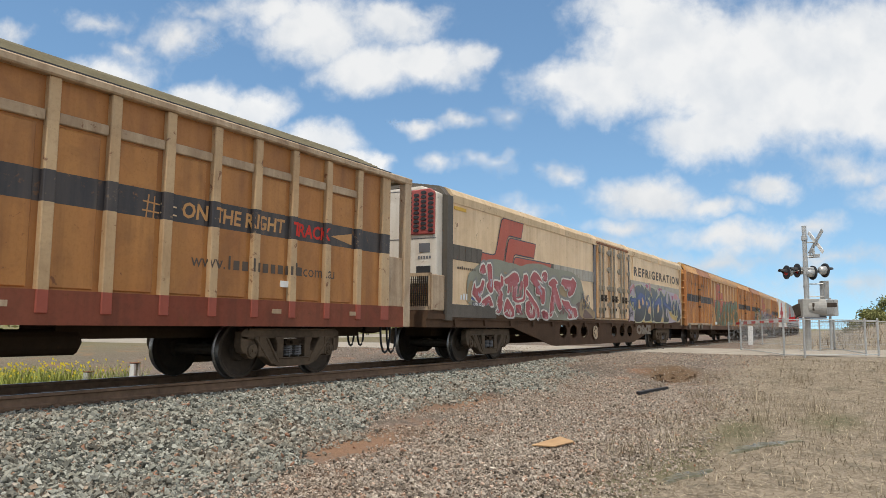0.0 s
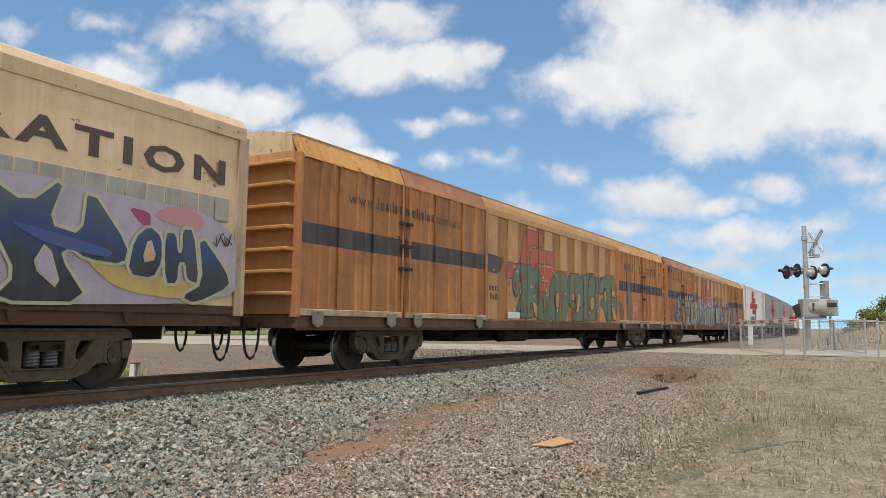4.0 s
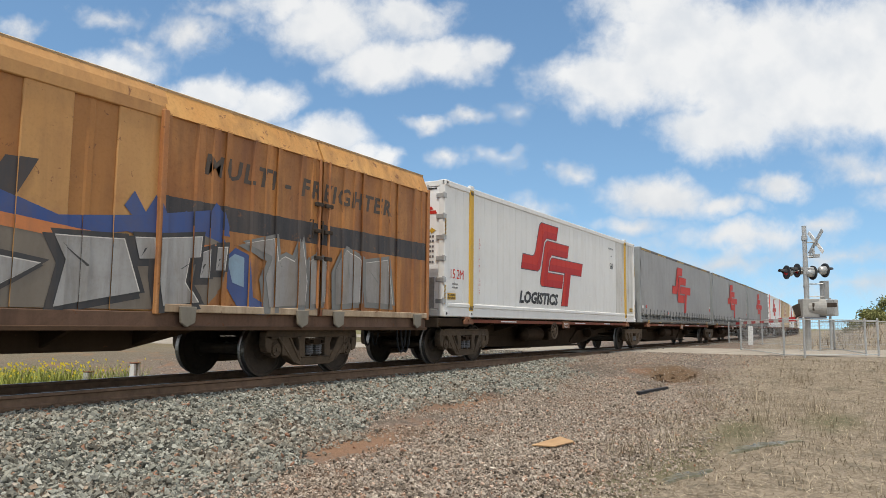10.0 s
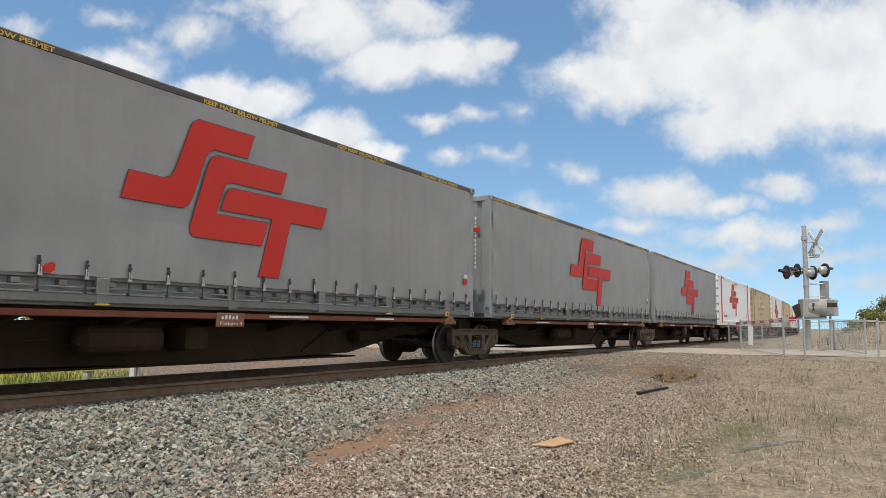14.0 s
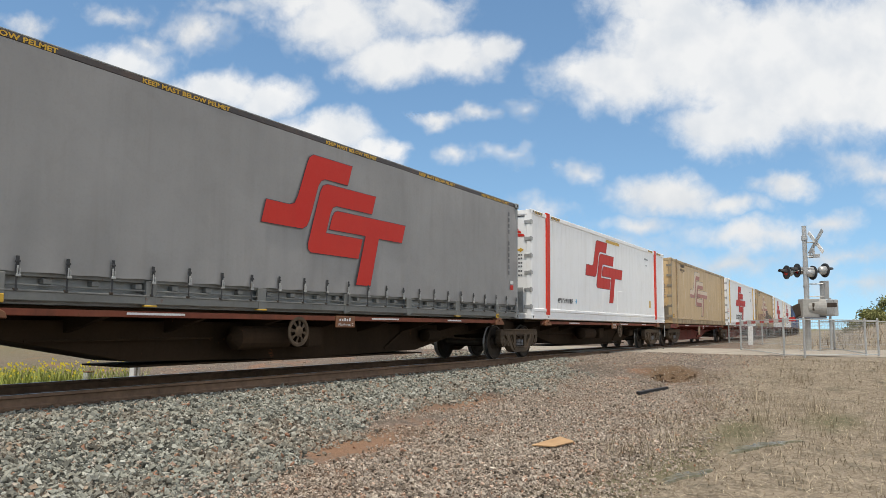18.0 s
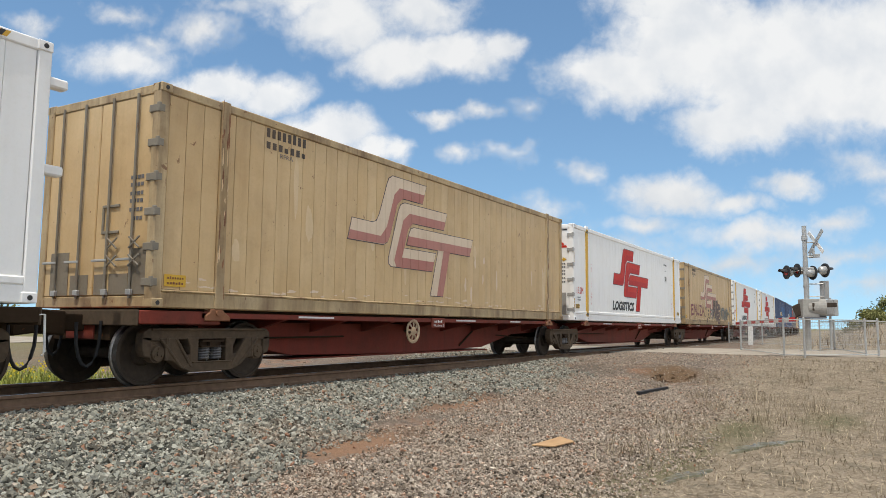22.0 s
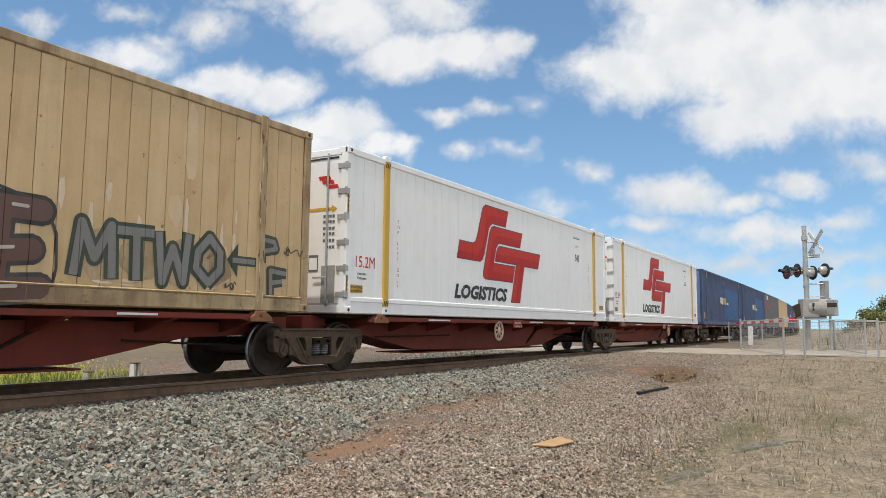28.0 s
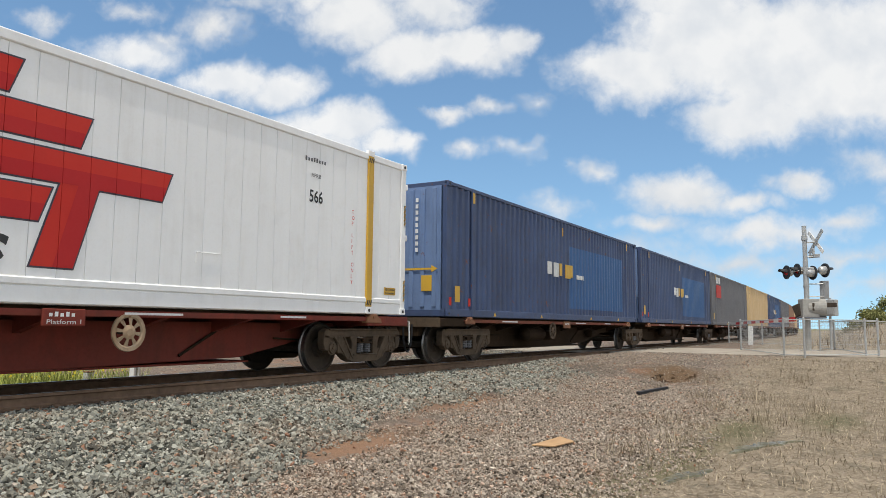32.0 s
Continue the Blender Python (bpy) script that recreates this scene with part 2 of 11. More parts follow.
def painted(name, base, worn, dirt, amount=0.5, streak=0.5, rough=0.5, rust=0.0, rust_c=(0.16, 0.06, 0.025), scale=1.0, spec=0.4):
    """Weathered paint: two tones, streaks of dirt that run down, spots of rust."""
    n = Nodes(name)
    v = n.coord()
    tone = n.ramp(n.noise(v, 0.55 * scale, 5, 0.6, 0.4), (0.35, 0.0), (0.7, 1.0))
    c = n.mix(n.math("MULTIPLY", tone, amount), base, worn)
    runs = n.ramp(n.noise(n.coord((4.5 * scale, 4.5 * scale, 0.28)), 1.0, 7, 0.6, 0.3), (0.46, 0.0), (0.78, 1.0))
    patch = n.ramp(n.noise(v, 0.9 * scale, 4, 0.6), (0.35, 0.15), (0.65, 1.0))
    c = n.mix(n.math("MULTIPLY", n.math("MULTIPLY", runs, patch), streak), c, dirt)
    grime = n.ramp(n.noise(v, 1.9 * scale, 7, 0.68, 0.6), (0.50, 0.0), (0.68, 1.0))
    c = n.mix(n.math("MULTIPLY", grime, 0.42 * streak), c, dirt)
    fine = n.noise(v, 26 * scale, 5, 0.65)
    c = n.mix(n.math("MULTIPLY", n.ramp(fine, (0.5, 0.0), (0.72, 1.0)), 0.25 * max(streak, 0.3)), c, dirt)
    if rust:
        spots = n.ramp(n.noise(v, 5.5 * scale, 7, 0.7, 0.5), (0.66 - 0.12 * rust, 0.0), (0.70 - 0.1 * rust, 1.0))
        c = n.mix(n.math("MULTIPLY", spots, 0.85), c, rust_c)
    r = n.node("MapRange", i0=fine, i1=0.3, i2=0.7, i3=rough - 0.08, i4=rough + 0.12)
    return n.done(c, r, 0.0, n.bump(n.noise(v, 3.0, 6, 0.6), 0.12, 0.02), spec)


def plain(name, base, rough=0.6, metal=0.0, vary=0.25, scale=12.0, bump=0.1):
    n = Nodes(name)
    v = n.coord()
    f = n.noise(v, scale, 6, 0.65)
    g = n.noise(v, scale * 0.13, 3, 0.5)
    dark = tuple(c * (1 - vary) for c in base)
    light = tuple(min(1, c * (1 + vary)) for c in base)
    c = n.mix(n.ramp(n.math("ADD", n.math("MULTIPLY", f, 0.55), n.math("MULTIPLY", g, 0.45)), (0.35, 0.0), (0.65, 1.0)), dark, light)
    return n.done(c, rough, metal, n.bump(f, bump, 0.01))


M = {}
M["orange"] = painted("orange_paint", (0.54, 0.24, 0.055), (0.62, 0.34, 0.11), (0.17, 0.08, 0.03), 0.9, 0.9, 0.55, 0.5)
M["orange_door"] = painted("orange_door_paint", (0.42, 0.165, 0.052), (0.50, 0.24, 0.09), (0.16, 0.07, 0.045), 0.9, 1.0, 0.6, 0.2)
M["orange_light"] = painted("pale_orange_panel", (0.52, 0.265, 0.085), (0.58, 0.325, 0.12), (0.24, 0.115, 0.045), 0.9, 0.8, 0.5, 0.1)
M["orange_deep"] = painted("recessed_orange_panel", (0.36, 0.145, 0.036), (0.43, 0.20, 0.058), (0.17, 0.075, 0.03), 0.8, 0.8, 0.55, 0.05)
M["cream"] = painted("cream_paint", (0.75, 0.545, 0.325), (0.81, 0.625, 0.405), (0.42, 0.26, 0.12), 0.9, 0.5, 0.5, 0.2)
M["cream_door"] = painted("stained_cream_door_paint", (0.70, 0.50, 0.30), (0.78, 0.61, 0.42), (0.34, 0.165, 0.06), 0.9, 1.3, 0.55, 0.1)
M["slat_grey"] = painted("pale_grey_slat_paint", (0.34, 0.32, 0.27), (0.42, 0.39, 0.33), (0.15, 0.12, 0.09), 0.9, 0.8, 0.6, 0.2)
M["cream_roof"] = painted("cream_roof_paint", (0.60, 0.44, 0.26), (0.68, 0.53, 0.34), (0.28, 0.155, 0.07), 0.8, 0.7, 0.6, 0.4)
M["hinge_grey"] = painted("weathered_grey_fittings", (0.21, 0.185, 0.145), (0.28, 0.25, 0.20), (0.10, 0.075, 0.05), 0.8, 0.6, 0.6, 0.2)
M["cream_rib"] = painted("weathered_cream_rib", (0.46, 0.335, 0.21), (0.54, 0.42, 0.29), (0.20, 0.12, 0.07), 0.9, 1.0, 0.65, 0.25)
M["band"] = painted("dark_band", (0.045, 0.042, 0.045), (0.075, 0.065, 0.06), (0.16, 0.09, 0.05), 0.8, 0.5, 0.5, 0.1)
M["sill_dusty"] = painted("dusty_sill", (0.135, 0.072, 0.045), (0.20, 0.125, 0.085), (0.06, 0.038, 0.026), 0.9, 0.9, 0.75, 0.3, spec=0.2)
M["sill_red"] = painted("oxide_red_sill", (0.20, 0.052, 0.03), (0.24, 0.08, 0.045), (0.085, 0.04, 0.026), 0.9, 0.9, 0.7, 0.4, spec=0.2)
M["rust_brown"] = painted("rust_brown_door_foot", (0.21, 0.085, 0.04), (0.30, 0.14, 0.065), (0.08, 0.04, 0.024), 0.9, 0.9, 0.7, 0.6)
M["rust_hood"] = painted("rusty_hood_paint", (0.30, 0.125, 0.06), (0.44, 0.20, 0.09), (0.16, 0.075, 0.05), 1.0, 0.9, 0.65, 0.2)
M["roof_grey"] = painted("grey_roof_sheet", (0.165, 0.142, 0.088), (0.21, 0.183, 0.118), (0.09, 0.07, 0.042), 0.9, 0.7, 0.8, 0.15, spec=0.12)
M["under_brown"] = painted("brown_underframe", (0.085, 0.05, 0.030), (0.115, 0.066, 0.04), (0.04, 0.027, 0.018), 0.9, 0.7, 0.8, 0.2, (0.12, 0.05, 0.03), spec=0.15)
M["under_grime"] = painted("grimy_underframe", (0.034, 0.022, 0.013), (0.055, 0.034, 0.02), (0.018, 0.013, 0.009), 0.9, 0.6, 0.85, 0.1, spec=0.1)
M["under_red"] = painted("red_underframe", (0.225, 0.04, 0.026), (0.17, 0.04, 0.027), (0.075, 0.032, 0.022), 0.9, 0.8, 0.65, 0.15, spec=0.2)
M["white"] = painted("white_container_paint", (0.87, 0.865, 0.85), (0.90, 0.895, 0.88), (0.55, 0.51, 0.45), 0.6, 0.28, 0.42)
M["white_old"] = painted("soiled_white_container_paint", (0.75, 0.735, 0.70), (0.81, 0.795, 0.755), (0.50, 0.45, 0.37), 0.7, 0.32, 0.5, 0.0)
M["white_soiled"] = painted("streaked_white_paint", (0.63, 0.61, 0.565), (0.70, 0.68, 0.63), (0.38, 0.335, 0.27), 0.9, 0.6, 0.55)
M["curtain"] = painted("grey_curtain_sheet", (0.262, 0.254, 0.246), (0.318, 0.308, 0.298), (0.175, 0.164, 0.148), 0.9, 0.4, 0.5, 0.0)
M["curtain_frame"] = painted("grey_container_frame", (0.26, 0.27, 0.265), (0.32, 0.33, 0.32), (0.13, 0.125, 0.115), 0.8, 0.5, 0.5, 0.1)
M["tan"] = painted("tan_container_paint", (0.60, 0.415, 0.205), (0.68, 0.51, 0.295), (0.30, 0.19, 0.095), 0.7, 0.4, 0.5, 0.1)
# darker copy of the frame paint: grime, with the hem's shade in its colour
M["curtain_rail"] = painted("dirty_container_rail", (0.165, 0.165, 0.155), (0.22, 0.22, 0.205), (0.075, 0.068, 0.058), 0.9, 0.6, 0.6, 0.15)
M["kick_grey"] = painted("scuffed_grey_plate", (0.20, 0.165, 0.12), (0.27, 0.23, 0.175), (0.11, 0.08, 0.055), 0.8, 0.5, 0.55)
M["tan_pale"] = painted("bleached_tan_paint", (0.69, 0.55, 0.40), (0.73, 0.60, 0.46), (0.42, 0.28, 0.17), 0.8, 0.4, 0.5)
M["tan_faded"] = painted("faded_tan_paint", (0.64, 0.475, 0.27), (0.70, 0.55, 0.35), (0.36, 0.24, 0.13), 0.8, 0.4, 0.5)
M["tan_rail"] = painted("tan_rail_paint", (0.45, 0.32, 0.16), (0.55, 0.43, 0.26), (0.20, 0.13, 0.07), 0.9, 0.7, 0.55, 0.3)
M["blue"] = painted("blue_container_paint", (0.05, 0.072, 0.145), (0.065, 0.10, 0.20), (0.05, 0.055, 0.07), 1.0, 0.7, 0.5, 0.3, spec=0.25)
M["blue_fresh"] = painted("fresh_blue_container_paint", (0.035, 0.10, 0.24), (0.045, 0.12, 0.28), (0.05, 0.07, 0.11), 0.8, 0.4, 0.45, 0.05, spec=0.3)
M["blue_end"] = painted("pale_blue_container_end", (0.13, 0.20, 0.36), (0.17, 0.25, 0.42), (0.09, 0.11, 0.15), 0.8, 0.5, 0.5, 0.1)
M["reefer_white"] = painted("cooling_unit_paint", (0.66, 0.60, 0.51), (0.74, 0.69, 0.61), (0.34, 0.26, 0.17), 0.8, 0.7, 0.5, 0.15)
M["end_grey"] = painted("grimy_grey_end_paint", (0.085, 0.074, 0.06), (0.12, 0.10, 0.08), (0.05, 0.04, 0.03), 0.8, 0.7, 0.6, 0.3)
M["slate"] = painted("slate_container_paint", (0.13, 0.13, 0.14), (0.17, 0.165, 0.17), (0.09, 0.08, 0.075), 0.8, 0.5, 0.55, 0.1)
M["brown_box"] = painted("brown_container_paint", (0.28, 0.15, 0.09), (0.33, 0.2, 0.13), (0.14, 0.09, 0.06), 0.8, 0.5, 0.55, 0.1)
M["logo_red"] = painted("faded_red_paint", (0.55, 0.034, 0.025), (0.59, 0.054, 0.036), (0.42, 0.042, 0.032), 0.6, 0.3, 0.55, spec=0.15)
M["stripe_red"] = painted("bright_red_stripe_paint", (0.66, 0.035, 0.012), (0.70, 0.06, 0.02), (0.45, 0.05, 0.03), 0.5, 0.3, 0.5, spec=0.2)
M["logo_deep"] = painted("deep_red_paint", (0.46, 0.024, 0.026), (0.50, 0.036, 0.034), (0.33, 0.028, 0.03), 0.6, 0.3, 0.55, spec=0.15)
M["logo_dull"] = painted("dull_red_paint", (0.43, 0.085, 0.05), (0.47, 0.12, 0.075), (0.22, 0.06, 0.045), 0.8, 0.6, 0.55)
M["logo_pink"] = painted("sun_faded_red_paint", (0.42, 0.16, 0.13), (0.50, 0.24, 0.20), (0.30, 0.15, 0.11), 0.8, 0.6, 0.55)
M["logo_line"] = plain("dark_outline_paint", (0.06, 0.05, 0.07), 0.5)
M["sky_mark"] = plain("pale_blue_mark_paint", (0.15, 0.42, 0.60), 0.5)
M["yellow"] = painted("yellow_stripe_paint", (0.62, 0.36, 0.03), (0.66, 0.42, 0.06), (0.35, 0.21, 0.06), 0.5, 0.4, 0.5)
M["black"] = plain("black_paint", (0.03, 0.03, 0.032), 0.55)
M["text_dark"] = painted("dark_lettering_paint", (0.07, 0.055, 0.045), (0.10, 0.075, 0.055), (0.2, 0.12, 0.06), 0.6, 0.4, 0.6)
M["text_white"] = plain("white_lettering_paint", (0.68, 0.68, 0.66), 0.6)
M["steel_dark"] = plain("grimy_steel", (0.050, 0.036, 0.025), 0.8, 0.1, 0.35, 14, 0.3)
M["bogie"] = plain("dusty_cast_steel", (0.088, 0.060, 0.037), 0.85, 0.1, 0.35, 10, 0.35)
M["tread"] = plain("worn_bright_steel", (0.24, 0.23, 0.22), 0.38, 0.9, 0.45, 30, 0.05)
M["spring"] = plain("spring_steel", (0.14, 0.135, 0.135), 0.55, 0.4, 0.3, 25)
M["galv"] = plain("galvanised_steel", (0.41, 0.41, 0.40), 0.5, 0.4, 0.18, 16, 0.08)
M["wire"] = plain("dull_fence_wire", (0.42, 0.42, 0.41), 0.6, 0.1, 0.2, 16, 0.05)
M["dull_grey"] = plain("dull_grey_paint", (0.33, 0.315, 0.285), 0.7, 0.0, 0.2, 10, 0.1)
M["rail"] = plain("rusty_rail_web", (0.17, 0.105, 0.065), 0.8, 0.1, 0.4, 7, 0.4)
M["glass_red"] = plain("red_lens", (0.30, 0.02, 0.02), 0.2, 0.0, 0.2)
M["lamp_red"] = plain("lit_red_lens", (0.45, 0.02, 0.02), 0.25, 0.0, 0.1)
M["white_paint"] = plain("white_paint", (0.72, 0.71, 0.68), 0.5, 0, 0.12)
M["red_paint"] = plain("red_stripe_paint", (0.52, 0.03, 0.03), 0.5, 0, 0.15)
M["concrete"] = plain("weathered_concrete", (0.34, 0.32, 0.29), 0.9, 0, 0.25, 9, 0.4)
M["rubber"] = plain("black_rubber", (0.02, 0.02, 0.022), 0.7)
M["card"] = plain("wet_cardboard", (0.42, 0.26, 0.13), 0.85, 0, 0.18, 5)
M["reefer_red"] = plain("dark_red_grille", (0.34, 0.075, 0.065), 0.55, 0, 0.2)
def banded(name, base, worn, dirt, z0, z1, foot=0.0, foot_c=(0.1, 0.05, 0.03), streak=0.8, rust=0.4, smear=0.0):
    """Weathered paint with a painted dark band between two heights, and an oxide-coloured foot."""
    m = painted(name, base, worn, dirt, 0.9, streak, 0.55, rust)
    n = Nodes(name, m)
    old = n.bsdf.inputs["Base Color"].links[0].from_socket
    if smear:      # broad brown smears that run down the sheet
        wide = n.ramp(n.noise(n.coord((1.5, 1.5, 0.22)), 1.0, 5, 0.6, 0.5), (0.40, 0.0), (0.66, 1.0))
        old = n.mix(n.math("MULTIPLY", wide, smear), old, (0.19, 0.068, 0.028))
    tc = n.t.nodes.new("ShaderNodeTexCoord")
    z = n.node("SeparateXYZ", 2, i0=tc.outputs["Object"])
    inside = n.math("MULTIPLY", n.math("GREATER_THAN", z, z0), n.math("LESS_THAN", z, z1))
    wear = n.ramp(n.noise(n.coord(), 7.0, 6, 0.7), (0.60, 1.0), (0.74, 0.35))
    tone = n.mix(n.ramp(n.noise(n.coord((5, 5, 0.5)), 1.0, 4), (0.4, 0.0), (0.7, 1.0)), (0.04, 0.038, 0.042), (0.085, 0.07, 0.062))
    c = n.mix(n.math("MULTIPLY", inside, wear), old, tone)
    if foot:
        low = n.math("LESS_THAN", z, foot)
        c = n.mix(low, c, n.mix(n.noise(n.coord(), 3.0, 5), foot_c, tuple(v * 1.7 for v in foot_c)))
    n.put(n.bsdf.inputs["Base Color"], c)
    return m


def stained(m, colour, amount, wide=2.4, tall=0.16, lo=0.42, hi=0.64):
    """Rust stains that run down a sheet of paint."""
    n = Nodes("", m)
    old = n.bsdf.inputs["Base Color"].links[0].from_socket
    run_ = n.ramp(n.noise(n.coord((wide, wide, tall)), 1.0, 6, 0.62, 0.6), (lo, 0.0), (hi, 1.0))
    blot = n.ramp(n.noise(n.coord(), 1.3, 5, 0.6, 0.5), (0.36, 0.25), (0.62, 1.0))
    n.put(n.bsdf.inputs["Base Color"], n.mix(n.math("MULTIPLY", n.math("MULTIPLY", run_, blot), amount), old, colour))


stained(M["cream_door"], (0.40, 0.19, 0.065), 0.95)
stained(M["cream_rib"], (0.20, 0.115, 0.06), 0.7, 3.5, 0.4)
stained(M["orange_light"], (0.36, 0.155, 0.055), 0.5, 1.6, 0.2)
stained(M["cream"], (0.48, 0.30, 0.15), 0.5, 2.0, 0.12)
stained(M["white_soiled"], (0.32, 0.28, 0.225), 0.65, 2.6, 0.14)
stained(M["tan"], (0.36, 0.22, 0.095), 0.4, 1.2, 0.16)
stained(M["tan_rail"], (0.13, 0.07, 0.035), 0.8, 3.0, 0.5)
M["louvre_side"] = banded("orange_side_with_dark_band", (0.41, 0.17, 0.042), (0.50, 0.235, 0.068), (0.15, 0.062, 0.024), 2.20, 2.57, 1.2, (0.15, 0.035, 0.022), 0.8, 0.1, 0.45)
M["louvre_rib"] = banded("cream_rib_with_dark_band", (0.47, 0.30, 0.15), (0.56, 0.40, 0.23), (0.20, 0.11, 0.05), 2.20, 2.57, 1.2, (0.22, 0.05, 0.03), 0.8, 0.4)
M["door_side"] = banded("orange_door_with_dark_band", (0.44, 0.175, 0.043), (0.54, 0.25, 0.075), (0.14, 0.06, 0.027), 2.17, 2.52, 1.08, (0.20, 0.075, 0.04), 1.0, 0.25, 0.75)
# ---- ground and line ----
def line_y(x):
    """The track's centre line."""
    return TRACK_Y + (CURVE / 2 * (x - BEND_AT) ** 2 if x > BEND_AT else 0.0)


def smooth(a, b, v):
    t = min(1.0, max(0.0, (v - a) / (b - a)))
    return t * t * (3 - 2 * t)


def ground_z(x, y):
    d = y - line_y(min(x, 400))
    far = max(0.0, math.hypot(x, y) - 150)
    if abs(d) < 1.3:
        z = -0.205
    elif d < 0:
        z = -0.205 - 0.08 * smooth(1.3, 2.1, -d) - 0.26 * smooth(2.1, 4.6, -d)
    else:
        z = -0.205 - 0.30 * smooth(1.6, 3.4, d) + 0.22 * smooth(6.5, 12.0, d)
    rise = smooth(15.5, 23.5, x + 0.25 * y)
    flat_z = -0.06 if abs(d) > 1.35 else -0.20
    z = z * (1 - rise) + flat_z * rise
    if far <= 0:
        z += (0.05 * (noise.noise((x * 0.7, y * 0.7, 0)) * (0.35 + 0.65 * smooth(2.2, 4.5, -d)) if d < -1.6 else 0.0)) * (1 - 0.5 * rise)
        # a shallow wet hollow and a scoured lip beside the bank
        z -= 0.06 * math.exp(-(((x - 8.2) / 2.2) ** 2 + ((y - 1.75 + 0.25 * (x - 8.2)) / 0.36) ** 2))
        z -= 0.26 * math.exp(-(((x - 18.0) / 0.42) ** 2 + ((y - 4.32) / 0.40) ** 2))
        z += 0.16 * math.exp(-(((x - 18.9) / 0.6) ** 2 + ((y - 4.5) / 1.3) ** 2))
        # a grassy bank beyond the road
        z += 1.9 * math.exp(-(((x - 66) / 17) ** 2 + ((y + 3.5) / 5.5) ** 2))
        if d < -1.4 and x < 22:
            z += 0.012 * noise.noise((x * 4, y * 4, 3))
    return z


def graded(lo, hi, near_lo, near_hi, step, grow):
    v = list(np.arange(near_lo, near_hi + 1e-6, step))
    s, a = step, v[-1]
    while a < hi:
        s *= grow
        a += s
        v.append(min(a, hi))
    s, a = step, v[0]
    while a > lo:
        s *= grow
        a -= s
        v.insert(0, max(a, lo))
    return v


def ground_sheet(material):
    xs = graded(-400, 4000, 0, 34, 0.16, 1.12)
    ys = graded(-2500, 2500, -2.5, 12, 0.16, 1.12)
    verts = [(x, y, ground_z(x, y)) for x in xs for y in ys]
    n = len(ys)
    faces = [(i * n + j, (i + 1) * n + j, (i + 1) * n + j + 1, i * n + j + 1) for i in range(len(xs) - 1) for j in range(n - 1)]
    me = bpy.data.meshes.new("ground")
    me.from_pydata(verts, [], faces)
    me.shade_smooth()
    me.materials.append(material)
    return tagged(new("ground", me), "dry gravelly ground with dead grass and a damp hollow", "ground", kind="structure")


